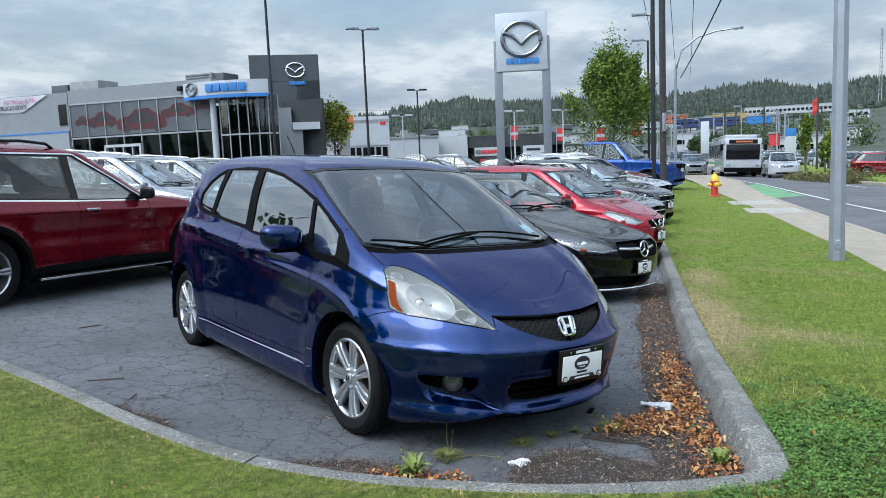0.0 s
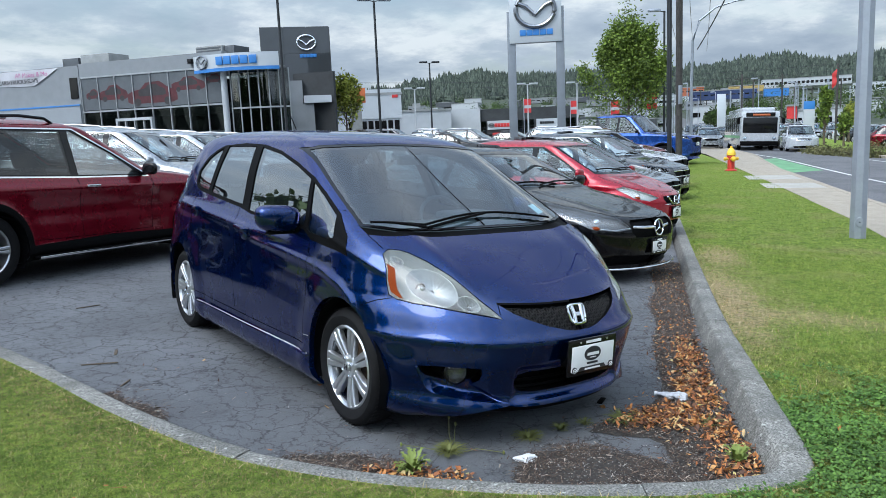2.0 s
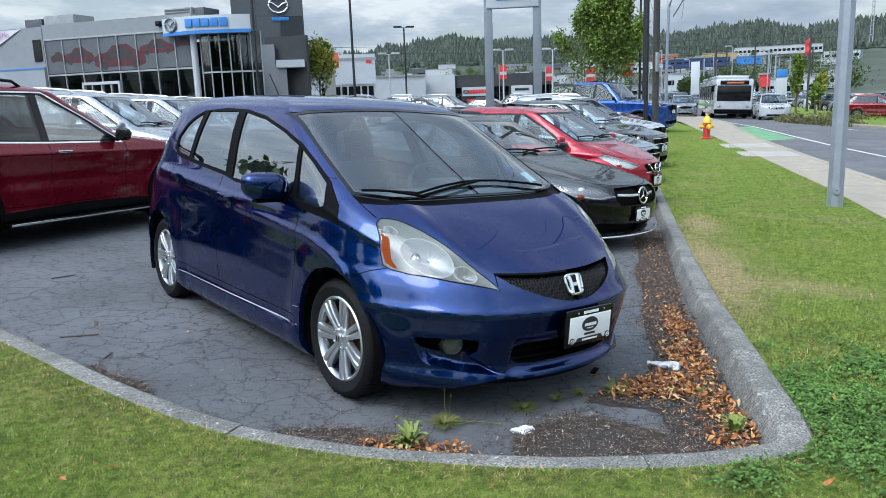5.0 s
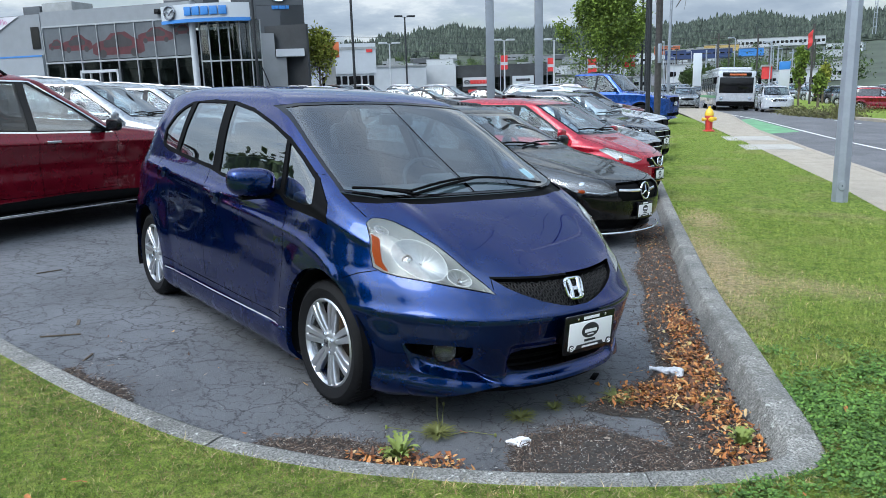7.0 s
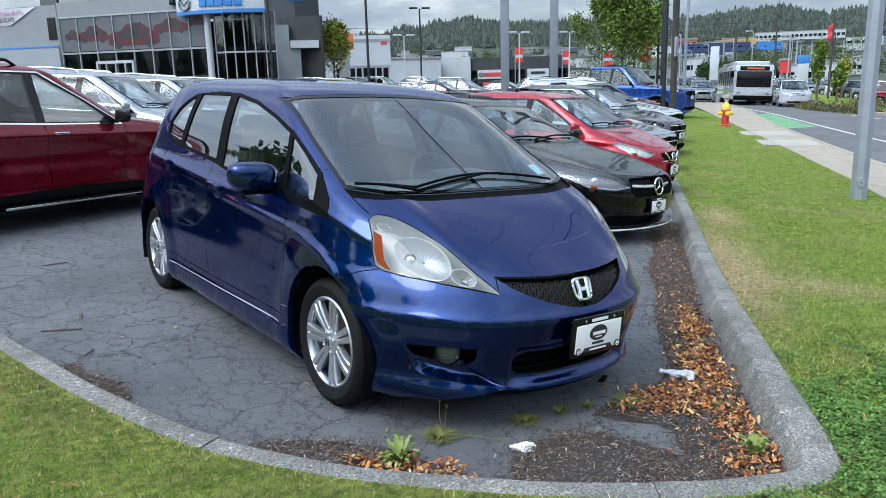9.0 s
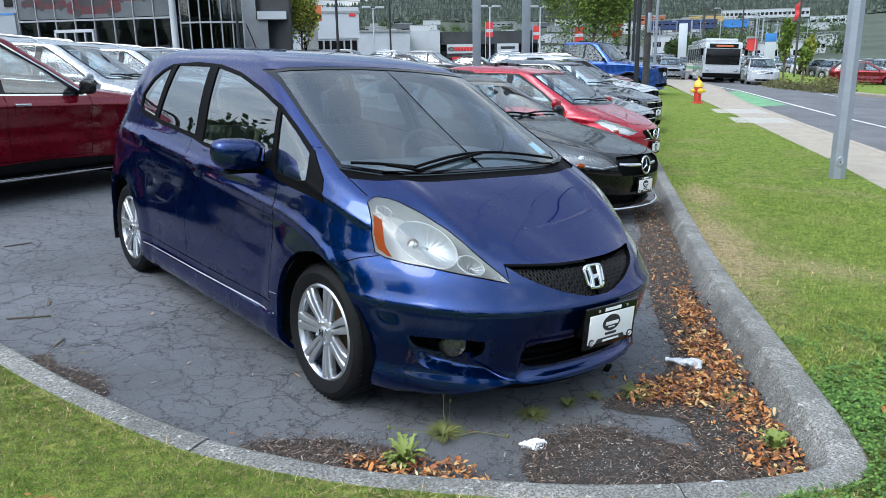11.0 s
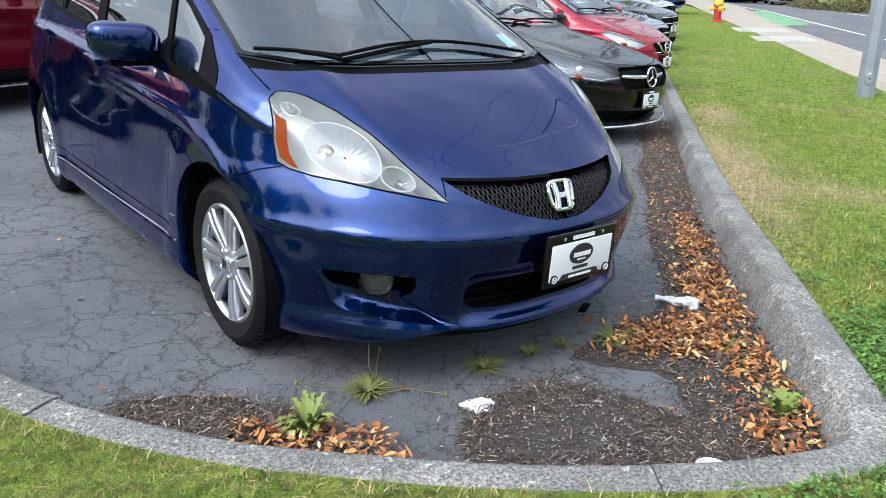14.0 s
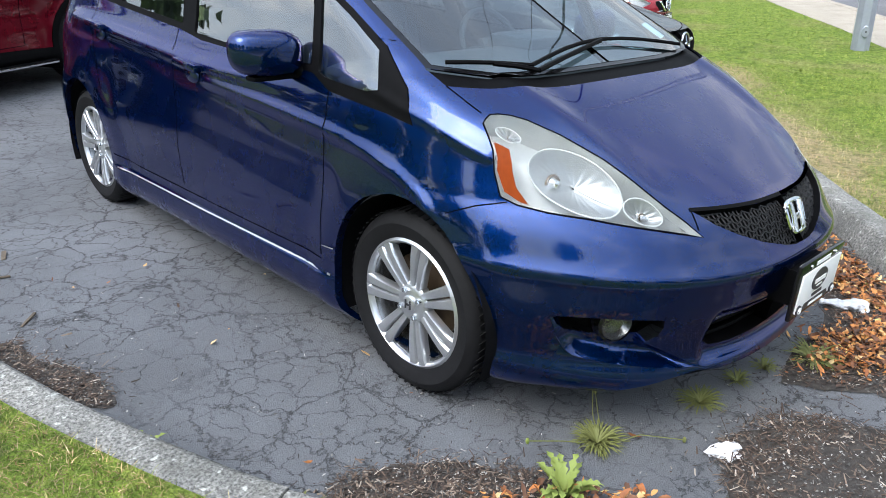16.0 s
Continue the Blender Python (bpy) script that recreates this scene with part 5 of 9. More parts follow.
        tube("wiper_blade", line, .007, M["trim"], wp, 6)
        mid = line[4]
        tube("wiper_arm", [(line[0][0], line[0][1] - .03, line[0][2] - .012), ((line[0][0] + mid[0]) / 2, (line[0][1] + mid[1]) / 2 - .02, (line[0][2] + mid[2]) / 2 - .004), (mid[0], mid[1] - .006, mid[2] - .002)], .008, M["trim"], wp, 6)
    tube("roof_aerial", [(0, .95, 1.50), (0, 1.04, 1.60), (0, 1.13, 1.69)], .004, M["trim"], car, 6)
    # inside
    box("cabin_floor", -.66, -1.1, .28, .66, 1.5, .34, M["cabin"], car)
    bm = bmesh.new()
    add_box(bm, -.68, -1.22, .72, .68, -.62, .97, .07)
    add_box(bm, -.20, -.75, .40, .20, -.45, .85, .05)
    add_box(bm, .20, -.86, .90, .56, -.60, 1.02, .04)
    part("dashboard", bm, M["cabin"], car)
    for x, y in ((-.36, .02), (.36, .02), (-.36, .92), (.36, .92)):
        seat_parts(car, x, y, .42)
    steering(car, .36, -.50, .93)
    box("cabin_mirror", -.11, -.66, 1.31, .11, -.63, 1.37, M["cabin"], car, .01)
    sticker = sh.path([(.50, 1.045), (.57, 1.05), (.565, 1.095), (.495, 1.09)], "front", 3)
    Pq = sh.point(np.array([p[0] for p in sticker]), np.array([p[1] for p in sticker]), -.008)
    link_mesh("screen_sticker", [(-p[0], p[1], p[2]) for p in Pq], [tuple(range(len(Pq)))], M["sticker"], car, "pale blue sticker")
    for s in (-1, 1):
        for y in (-1.25, 1.25):
            make_wheel(car, s * .812, y, .302, .218, .165, 7, True, side=s)
    bm = bmesh.new()
    add_box(bm, -.56, -1.55, .17, .56, 1.80, .24)
    part("underbody", bm, M["liner"], car, smooth=False)
    return car


M["sticker"] = plain("sticker_blue", (0.30, 0.48, 0.55), 0.5, 0, 0.1, 30)
hatchback = make_hatchback()


# ---- the other vehicles ----
def car_rows(L, W, H, clear, nose, hood, cowl, rf, rr, belt, kind="hatch", deck=None, blunt=2.7):
    h = L / 2
    hw = W / 2
    top = H - .10
    rows = []

    def wid(z):
        if z < .30:
            return hw * (.93 + .06 * (z - clear) / max(.01, .30 - clear))
        if z < belt - .12:
            return hw
        if z < belt:
            return hw * (1 - .05 * (z - belt + .12) / .12)
        return hw * (.95 - .21 * (z - belt) / (top - belt))

    def rear(z):
        if kind == "sedan":
            if z < deck:
                return h - .02
            if z < deck + .04:
                return h - .02 - .50 * (z - deck) / .04
            return h - .52 + (rr - h + .52) * (z - deck - .04) / (top - deck - .04)
        if kind == "pickup":
            return h if z < belt - .05 else rr + .1
        return h - .02 if z < belt else h - .05 + (rr - h + .05) * ((z - belt) / (top - belt)) ** 1.6

    zs = [clear, .30, .45, nose - .16, nose - .06, nose, nose + (hood - nose) * .35, nose + (hood - nose) * .7, hood - .01, hood + .03] + [hood + .03 + (top - hood - .03) * t for t in (.25, .5, .75, 1)]
    if kind == "sedan":
        zs += [deck, deck + .04]
    if kind == "pickup":
        zs += [belt - .06, belt - .03]
    for z in sorted(set(round(q, 4) for q in zs)):
        if z <= nose + 1e-6:
            t = (z - clear) / (nose - clear)
            yf = -h + (.10 if z == clear else .02 if z < .31 else .0 if z < nose - .1 else .03 if z < nose else .10)
            af, nf = .85, blunt
        elif z <= hood:
            t = (z - nose) / (hood - nose)
            yf = -h + .10 + (cowl + h - .10) * t ** 1.15
            af, nf = .85 - .35 * t, blunt + (4 - blunt) * t
        else:
            t = (z - hood) / (top - hood)
            yf = cowl + (rf - cowl) * t
            af, nf = .45 - .15 * t, 4.0
        yr = rear(z)
        rows.append((z, yf, af, nf, wid(z), yr, min(.8, (yr - yf) * .3), 3.4))
    wt = wid(top)
    ry = rows[-1][5]
    for dz, df, fw, dr in ((.05, .13, .86, .14), (.025, .32, .70, .32), (.008, .60, .45, .6), (0, .85, .2, .85)):
        rows.append((H - dz, rf + df, .3, 2.8, wt * fw, max(ry - dr, rf + df + .35), .3, 2.8))
    return rows


def make_car(name, label, paint_key, L, W, H, nose, hood, cowl, rf, rr, belt, kind="hatch", deck=None, wheel_r=.32, wb=2.6, over=.85, clear=.20, lamp=None, grille=None, intake=None,
             clad=False, chrome_line=False, fine=1.0, rails=False, glass_key="glass", blunt=2.7, step=False, wheel_seen=True, seats=True, plate=True, fog_lamp=None, rim_spokes=5, lamp_dark=False, grille_bar=None, roof_black=False, split=.10, lite=False):
    """A parked vehicle, its nose towards -y and its middle at the origin."""
    car = empty(name, label=label, category="car" if kind != "pickup" else "pickup truck")
    axles = (-L / 2 + over, -L / 2 + over + wb)

    def relief(x, y, z):
        ax = abs(x)
        d = 0.0
        if ax > W * .33 and z < belt:
            zs = belt - .10 + .03 * y / L
            d += .014 * math.exp(-((z - zs) / .035) ** 2) * smoothstep(-L * .42, -L * .2, y)
            d -= .020 * math.exp(-((z - zs + .24) / .13) ** 2) * smoothstep(axles[0] + .3, axles[0] + .6, y) * (1 - smoothstep(axles[1] - .6, axles[1] - .3, y))
            d += .014 * math.exp(-((z - clear - .10) / .06) ** 2)
            for cy in axles:
                r = math.hypot(y - cy, z - wheel_r)
                d += .016 * (1 - smoothstep(wheel_r + .05, wheel_r + .17, r))
        if nose + .02 < z < hood and y < cowl + .2:
            d += .012 * math.exp(-((ax - W * .27 - (y - cowl) * .06) / .05) ** 2) * smoothstep(nose + .02, nose + .08, z)
        return d

    sh = Shell(car_rows(L, W, H, clear, nose, hood, cowl, rf, rr, belt, kind, deck, blunt), None if lite else relief)
    F = lambda pts: sh.path(pts, "front", 8)
    S = lambda pts: sh.path(pts, "side", 10)
    ya, yb = -L / 2 + over, -L / 2 + over + wb
    top = H - .10
    wz = lambda z: float(sh.par(z)[3])
    ar = wheel_r + .045
    arch = lambda cy, r: S([(cy + r * math.cos(a), wheel_r + r * math.sin(a)) for a in np.linspace(-.35, math.pi + .35, 30)] + [(cy - r * .9, clear - .06), (cy + r * .9, clear - .06)])
    wb0, wt0 = hood + .04, top - .015
    ws = [(-.02, wb0)] + [(wz(wb0 + .02) * f, wb0 + .004 + .016 * f ** 2) for f in (.35, .65, .86)] + [(wz((wb0 + wt0) / 2) * .90, (wb0 + wt0) / 2), (wz(wt0) * .93, wt0)] + [(wz(wt0) * f, wt0 + .012) for f in (.6, .3)] + [(-.02, wt0 + .015)]
    ws_rim = [(-.02, wb0 - .03)] + [(wz(wb0) * f, wb0 - .028 + .016 * f ** 2) for f in (.35, .65, .90)] + [(wz((wb0 + wt0) / 2) * .93, (wb0 + wt0) / 2), (wz(wt0) * .965, wt0 + .01)] + [(wz(wt0) * f, wt0 + .022) for f in (.6, .3)] + [(-.02, wt0 + .025)]
    zl, zu = belt + .01, top - .03
    py = lambda z: cowl + (rf - cowl) * (z - hood) / (top - hood) + .30
    yb_end = (rr + .12 if kind != "sedan" else rr + .30)
    rear_low = yb_end + (.22 if kind == "hatch" else .25 if kind == "sedan" else .0)
    fg = [(split - .045, zu), (py(zu) + .06, zu), (py((zu + zl) / 2) + .02, (zu + zl) / 2), (py(zl) + .10, zl), (split - .03, zl + .01)]
    rg = [(yb_end - .10, zu - .02), (split + .05, zu), (split + .06, zl + .012), (rear_low - .05, zl + .05)]
    dlo = [(split, zu + .02), (py(zu) + .02, zu + .02), (py((zu + zl) / 2) - .03, (zu + zl) / 2), (py(zl) - .03, zl - .02), (split, zl - .012), (rear_low + .02, zl + .03), (yb_end - .04, zu)]
    lamp = lamp or [(.62 * W / 2, nose - .12), (.90 * W / 2, nose - .08), (.94 * W / 2, nose + .05), (.80 * W / 2, nose + .03), (.66 * W / 2, nose - .04)]
    grille = grille or [(-.02, nose - .24), (.42 * W / 2, nose - .22), (.52 * W / 2, nose - .08), (-.02, nose - .05)]
    intake = intake or [(-.02, clear + .05), (.55 * W / 2, clear + .06), (.62 * W / 2, clear + .17), (-.02, clear + .19)]
    regions = [("fa", arch(ya, ar)), ("ra", arch(yb, ar)), ("lamp", F(lamp)), ("ws", F(ws)), ("rim", F(ws_rim)), ("grille", F(grille)), ("intake", F(intake)), ("fg", S(fg)), ("rg", S(rg)), ("dlo", S(dlo))]
    rwz0, rwz1 = (belt + .12, top - .06) if kind == "hatch" else ((deck + .08, top - .05) if kind == "sedan" else (belt + .08, top - .05))
    rw = [(-.02, rwz0), (wz(rwz0) * .74, rwz0 + .02), (wz(rwz1) * .80, rwz1), (-.02, rwz1 + .02)]
    regions.append(("rw", [(U3 + .02 if p[0] > U3 - 1e-3 else p[0], p[1]) for p in sh.path(rw, "rear", 8)]))
    if clad:
        regions += [("clad", arch(ya, ar + .065)), ("clad", arch(yb, ar + .065)), ("clad", S([(-L / 2 + .3, clear - .05), (-L / 2 + .3, .30), (ya, .36), (0, .40), (yb, .36), (L / 2 - .3, .42), (L / 2 - .3, clear - .05)]))]
    if roof_black:
        regions.append(("roof", [(0 - .02, sh.v_of(H - .06)), (U3 + .02, sh.v_of(H - .06)), (U3 + .02, sh.vmax + .02), (-.02, sh.vmax + .02)]))
    U, V, T = skin_parts(sh, regions, int(84 * fine), int(64 * fine))

    lamp_back = M["lamp_grey"] if lamp_dark == "grey" else M["gloss_black"] if lamp_dark else M["housing"]

    def put(key, nm, mat, off=0.0, both=True, sides=(1,)):
        if key in T:
            skin_mesh(nm, sh, U, V, T[key], mat, car, off, both, sides)

    put("body", "body", M[paint_key])
    put("roof", "roof_panel", M["gloss_black"])
    put("clad", "lower_cladding", M["trim"], .006)
    put("dlo", "window_pillar", M["gloss_black"], -.001, False, (1, -1))
    put("rim", "windscreen_edge", M["gloss_black"], -.001)
    put("ws", "windscreen", M["glass"], -.002)
    put("fg", "window_pane", M["side_glass" if "maroon" in label else "glass"], -.004, False, (1, -1))
    put("rg", "window_pane", M[glass_key], -.004, False, (1, -1))
    put("rw", "rear_window", M[glass_key], -.003)
    put("grille", "grille_backing", M["trim"], -.03)
    put("intake", "intake_backing", M["liner"], -.04)
    put("lamp", "lamp_housing", lamp_back, -.035, False, (1, -1))
    put("lamp", "headlamp_lens", M["lens"], .001, False, (1, -1))
    if lite:
        plate = False
    else:
        collar("lamp_edge", sh, F(lamp), 0, -.04, lamp_back, car)
        collar("grille_edge", sh, F(grille), 0, -.035, M["trim"], car)
        collar("intake_edge", sh, F(intake), 0, -.045, M["trim"], car)
    lc = (sum(p[0] for p in lamp) / len(lamp), sum(p[1] for p in lamp) / len(lamp))
    for s in (1, -1):
        u, v = sh.front(*lc)
        c = sh.point([u], [v], -.062)[0]
        mm = Matrix.Translation((c[0] * s, c[1], c[2])) @ Vector((-.25 * s, -1, .1)).normalized().to_track_quat('Z', 'Y').to_matrix().to_4x4()
        lathe("reflector", [(.048, -.004), (.044, .010), (.030, .020), (.001, .026)], M["chrome"], car, 20, 'Z', mm)
        if lite:
            continue
        rim_pts = [sh.point([sh.front(x_, z_ + .012)[0]], [sh.v_of(z_ + .012)], -.006)[0] for x_, z_ in lamp[:3]]
        tube("daylight_strip", [(q[0] * s, q[1], q[2]) for q in rim_pts], .007, M["reflector"], car, 6)
        ox = lamp[1] if lamp[1][0] > lamp[2][0] else lamp[2]
        u, v = sh.front(ox[0] - .035, ox[1] + .01)
        c = sh.point([u], [v], -.022)[0]
        bm = bmesh.new()
        bmesh.ops.create_uvsphere(bm, u_segments=12, v_segments=8, radius=1, matrix=Matrix.Diagonal((.03, .05, .022, 1)))
        part("side_marker", bm, M["amber"], car, m=Matrix.Translation((c[0] * s, c[1], c[2])))
    if grille_bar:
        for z in grille_bar:
            hw = max(p[0] for p in grille) * .94
            pts = [sh.point([sh.front(abs(x), z)[0]], [sh.v_of(z)], -.008)[0] * np.array([-1 if x > 0 else 1, 1, 1]) for x in np.linspace(-hw, hw, 15)]
            tube("grille_bar", pts, .010, M["chrome"], car, 6)
    for cy in (ya, yb):
        if lite:
            break
        collar("arch_lip", sh, arch(cy, ar), .004, 0, M["trim"] if clad else M[paint_key], car, (1, -1), (.03, 0, 0))
        for s in (1, -1):
            bm = bmesh.new()
            rows = []
            for a in np.linspace(-.5, math.pi + .5, 20):
                rows.append([bm.verts.new((-s * xx, cy + (ar + .012) * math.cos(a), wheel_r + (ar + .012) * math.sin(a))) for xx in (W / 2 - .02, W / 2 - .32)])
            for A, B in zip(rows, rows[1:]):
                bm.faces.new((A[0], B[0], B[1], A[1]))
            bm.faces.new([r[1] for r in rows])
            part("arch_liner", bm, M["liner"], car)
    lining = [t for t in T["body"] + T.get("dlo", []) if belt - .25 < float(np.interp(V[t[0]], sh.v, sh.g))]
    skin_mesh("cabin_lining", sh, U, V, lining, M["cabin"], car, -.035)
    sl = lambda pts: sh.path(pts, "side", 10, False)
    fl = lambda pts: sh.path(pts, "front", 10, False)
    yd = py(zl) - .08
    gaps = [sl([(yd + .02, zl - .02), (yd + .04, .7), (yd + .06, clear + .2)]), sl([(split, zl - .01), (split, .7), (split - .02, clear + .2)]), sl([(rear_low - .10, zl + .02), (rear_low - .08, .85), (yb - ar - .02, wheel_r + .25)]),
            sl([(yd + .06, clear + .2), (split, clear + .19), (yb - ar - .05, clear + .2)]), fl([(wz(hood) * .90, hood - .005), (wz(nose + .08) * .80, nose + .10), (lamp[-2][0], lamp[-2][1] + .012), (lamp[-1][0], lamp[-1][1] + .02), (0, nose - .01)])]
    for g in (gaps if not lite else ()):
        skin_line("panel_gap", sh, [g], .006, M["gap"], car)
    if chrome_line:
        skin_line("window_line", sh, [S(dlo) + S(dlo)[:1]], .016, M["chrome"], car, .003)
    for s in (1, -1):
        for y in ((split - .16, rear_low - .26) if not lite else ()):
            u, v = sh.side(y, belt - .10)
            c = sh.point([u], [v], .012)[0]
            bm = bmesh.new()
            add_box(bm, -.014, -.09, -.014, .014, .09, .014, .010)
            part("door_handle", bm, M["chrome"] if chrome_line else M[paint_key], car, m=Matrix.Translation((c[0] * s, c[1], c[2])))
        mr = empty("door_mirror")
        mr.parent = car
        cx, cy, cz = s * -(W / 2 + .06), py(zl) + .06, belt + .075
        bm = bmesh.new()
        bmesh.ops.create_uvsphere(bm, u_segments=20, v_segments=12, radius=1)
        for v in bm.verts:
            p = v.co
            f = lambda t: math.copysign(abs(t) ** .65, t)
            v.co = Vector((cx + f(p.x) * .10, cy + f(p.y) * (.05 if p.y < 0 else .03), cz + f(p.z) * .07))
        part("mirror_shell", bm, M[paint_key] if not clad else M["gloss_black"], mr)
        if not lite:
            tube("mirror_foot", [(s * -(W / 2 - .04), cy - .02, cz - .05), (s * -(W / 2 - .09), cy - .05, cz - .09)], .028, M["trim"], mr, 8)
        if rails:
            tube("roof_rail", [(s * -wz(top) * .86, rf + .42, H - .055), (s * -wz(top) * .88, rf + .52, H - .005), (s * -wz(top) * .88, (rf + rr) / 2, H + .012), (s * -wz(top) * .88, rr - .35, H - .012), (s * -wz(top) * .86, rr - .22, H - .06)], .016, M["alloy"] if not clad else M["gloss_black"], car, 8)
        if step:
            box("side_step", min(s * -(W / 2 + .06), s * -(W / 2 - .05)), ya + ar + .06, clear + .015, max(s * -(W / 2 + .06), s * -(W / 2 - .05)), yb - ar - .06, clear + .05, M["trim"], car, .012)
            box("step_trim", min(s * -(W / 2 + .072), s * -(W / 2 + .052)), ya + ar + .08, clear + .02, max(s * -(W / 2 + .072), s * -(W / 2 + .052)), yb - ar - .08, clear + .045, M["chrome"], car, .006)
    if fog_lamp:
        for s in (1, -1):
            u, v = sh.front(*fog_lamp)
            c = sh.point([u], [v], .0)[0]
            mm = Matrix.Translation((c[0] * s, c[1], c[2])) @ Vector((-.4 * s, -1, 0)).normalized().to_track_quat('Z', 'Y').to_matrix().to_4x4()
            lathe("fog_lamp", [(.052, -.02), (.050, .006), (.042, .002), (.001, -.004)], M["reflector"], car, 18, 'Z', mm)
    for s in (1, -1):
        u, v = sh.side(L / 2 - .30, belt - .12)
        c = sh.point([u], [v], -.005)[0]
        bm = bmesh.new()
        bmesh.ops.create_uvsphere(bm, u_segments=14, v_segments=10, radius=1, matrix=Matrix.Diagonal((.03, .14, .07, 1)))
        part("tail_lamp", bm, M["tail"], car, m=Matrix.Translation((c[0] * s, c[1], c[2])) @ pose(0, 0, 0, 0, 0, -28 * s))
    for k in range(2 if not lite else 0):
        q0, q1 = (-.25, .55) if k else (.05, -.6)
        zz = wb0 + .012
        pts = []
        for t in np.linspace(0, 1, 6):
            x = q0 + (q1 - q0) * t
            z = zz + .03 * math.sin(t * 2.4)
            p = sh.point([sh.front(abs(x), z)[0]], [sh.v_of(z)], .02)[0]
            pts.append((p[0] * (-1 if x > 0 else 1), p[1], p[2]))
        tube("wiper", pts, .010, M["trim"], car, 5)
    box("cabin_floor", -W / 2 + .2, cowl + .2, clear + .05, W / 2 - .2, L / 2 - .5 if kind != "pickup" else rr, clear + .12, M["cabin"], car)
    bm = bmesh.new()
    add_box(bm, -W / 2 + .16, cowl + .05, hood - .28, W / 2 - .16, cowl + .62, hood - .03, .06)
    part("dashboard", bm, M["cabin"], car)
    if seats and not lite:
        sy = (cowl + rr) / 2 - .25
        for x in (-.37, .37):
            seat_parts(car, x, sy, belt - .60, 14)
            if kind != "pickup":
                seat_parts(car, x, sy + .85, belt - .58, 16)
        steering(car, .37, cowl + .72, hood - .02)
    if plate:
        z = nose - .30
        small_plate(car, pose(0, float(sh.par(z)[0]) - .03, z))
    for s in (-1, 1):
        for y in (ya, yb):
            make_wheel(car, s * (W / 2 - .025), y, wheel_r, wheel_r * .68, .20, rim_spokes, True, side=s, simple=True)
    box("underbody", -W / 2 + .25, -L / 2 + .3, clear + .01, W / 2 - .25, L / 2 - .3, clear + .08, M["liner"], car)
    return car, sh


def stand(ob, x, y, rz, dz=0.0):
    """Sets a vehicle on the ground, tilted with it."""
    c, s = math.cos(radians(rz)), math.sin(radians(rz))
    e = 1.2
    fx = (gz(x + e * c, y + e * s) - gz(x - e * c, y - e * s)) / (2 * e)
    fy = (gz(x - e * s, y + e * c) - gz(x + e * s, y - e * c)) / (2 * e)
    n = Vector((-fx * c + fy * s, -fx * s - fy * c, 1)).normalized()
    q = Vector((0, 0, 1)).rotation_difference(n).to_matrix().to_4x4()
    ob.matrix_basis = Matrix.Translation((x, y, gz(x, y) + dz)) @ q @ pose(0, 0, 0, 0, 0, rz)
    return ob


# black saloon next along the kerb
ROW = "cars parked along the kerb"
saloon, ssh = make_car("saloon_car", "glossy black four-door saloon with a star grille and dealer plate", "black_paint", 4.63, 1.78, 1.43, .70, .93, -1.02, -.18, .95, .93, "sedan", 1.0, .33, 2.70, .93, .17,
                       lamp=[(.43, .600), (.60, .575), (.78, .600), (.865, .700), (.850, .800), (.78, .835), (.66, .790), (.50, .705)], grille=[(-.02, .50), (.36, .505), (.43, .57), (.42, .665), (.38, .69), (-.02, .695)],
                       intake=[(-.02, .21), (.62, .215), (.70, .30), (.60, .33), (-.02, .30)], lamp_dark="grey", blunt=2.5, fine=1.15)
stand(saloon, 3.66, 2.83, 9)
tagged(saloon, group=ROW)
bm = bmesh.new()
add_tube(bm, [(.085 * math.cos(a * math.pi / 18), 0, .085 * math.sin(a * math.pi / 18)) for a in range(36)], .009, 8, True)
for a in (90, 210, 330):
    add_tube(bm, [(0, -.008, 0), (.080 * math.cos(radians(a)), 0, .080 * math.sin(radians(a)))], .009, 6, False, .003)
part("grille_star", bm, M["chrome"], saloon, "chrome star in a ring", m=pose(0, -2.325, .600, -8))
for s in (-1, 1):
    tube("grille_blade", [(s * .09, -2.31, .605), (s * .25, -2.285, .61), (s * .37, -2.22, .615)], .016, M["chrome"], saloon, 8)
tube("bumper_trim", [(x, -2.33 + .42 * abs(x) ** 2.2, .185) for x in np.linspace(-.75, .75, 17)], .012, M["chrome"], saloon, 6)

supermini, msh = make_car("supermini_car", "bright red small hatchback with large clear headlamps", "red", 3.83, 1.67, 1.53, .78, 1.0, -1.10, -.30, 1.45, .96, "hatch", None, .30, 2.45, .75, .18,
                          lamp=[(.40, .70), (.55, .655), (.70, .70), (.77, .83), (.70, .86), (.58, .80)], grille=[(-.02, .58), (.22, .585), (.32, .68), (.30, .72), (-.02, .73)], blunt=2.3, fine=1.1, grille_bar=(.60,), fog_lamp=(.56, .38))
stand(supermini, 6.22, 4.15, 15)
tagged(supermini, group=ROW)
bm = bmesh.new()
add_tube(bm, [(.062 * math.cos(a * math.pi / 14), 0, .062 * math.sin(a * math.pi / 14)) for a in range(28)], .009, 6, True)
add_box(bm, -.08, -.012, -.012, .08, .008, .012, .003)
part("nose_badge", bm, M["chrome"], supermini, "chrome ring and bar badge", m=pose(0, -1.925, .655, -12))
for s in (-1, 1):
    tube("grille_vee", [(s * .075, -1.92, .60), (s * .13, -1.91, .63), (s * .22, -1.885, .715)], .013, M["chrome"], supermini, 6)

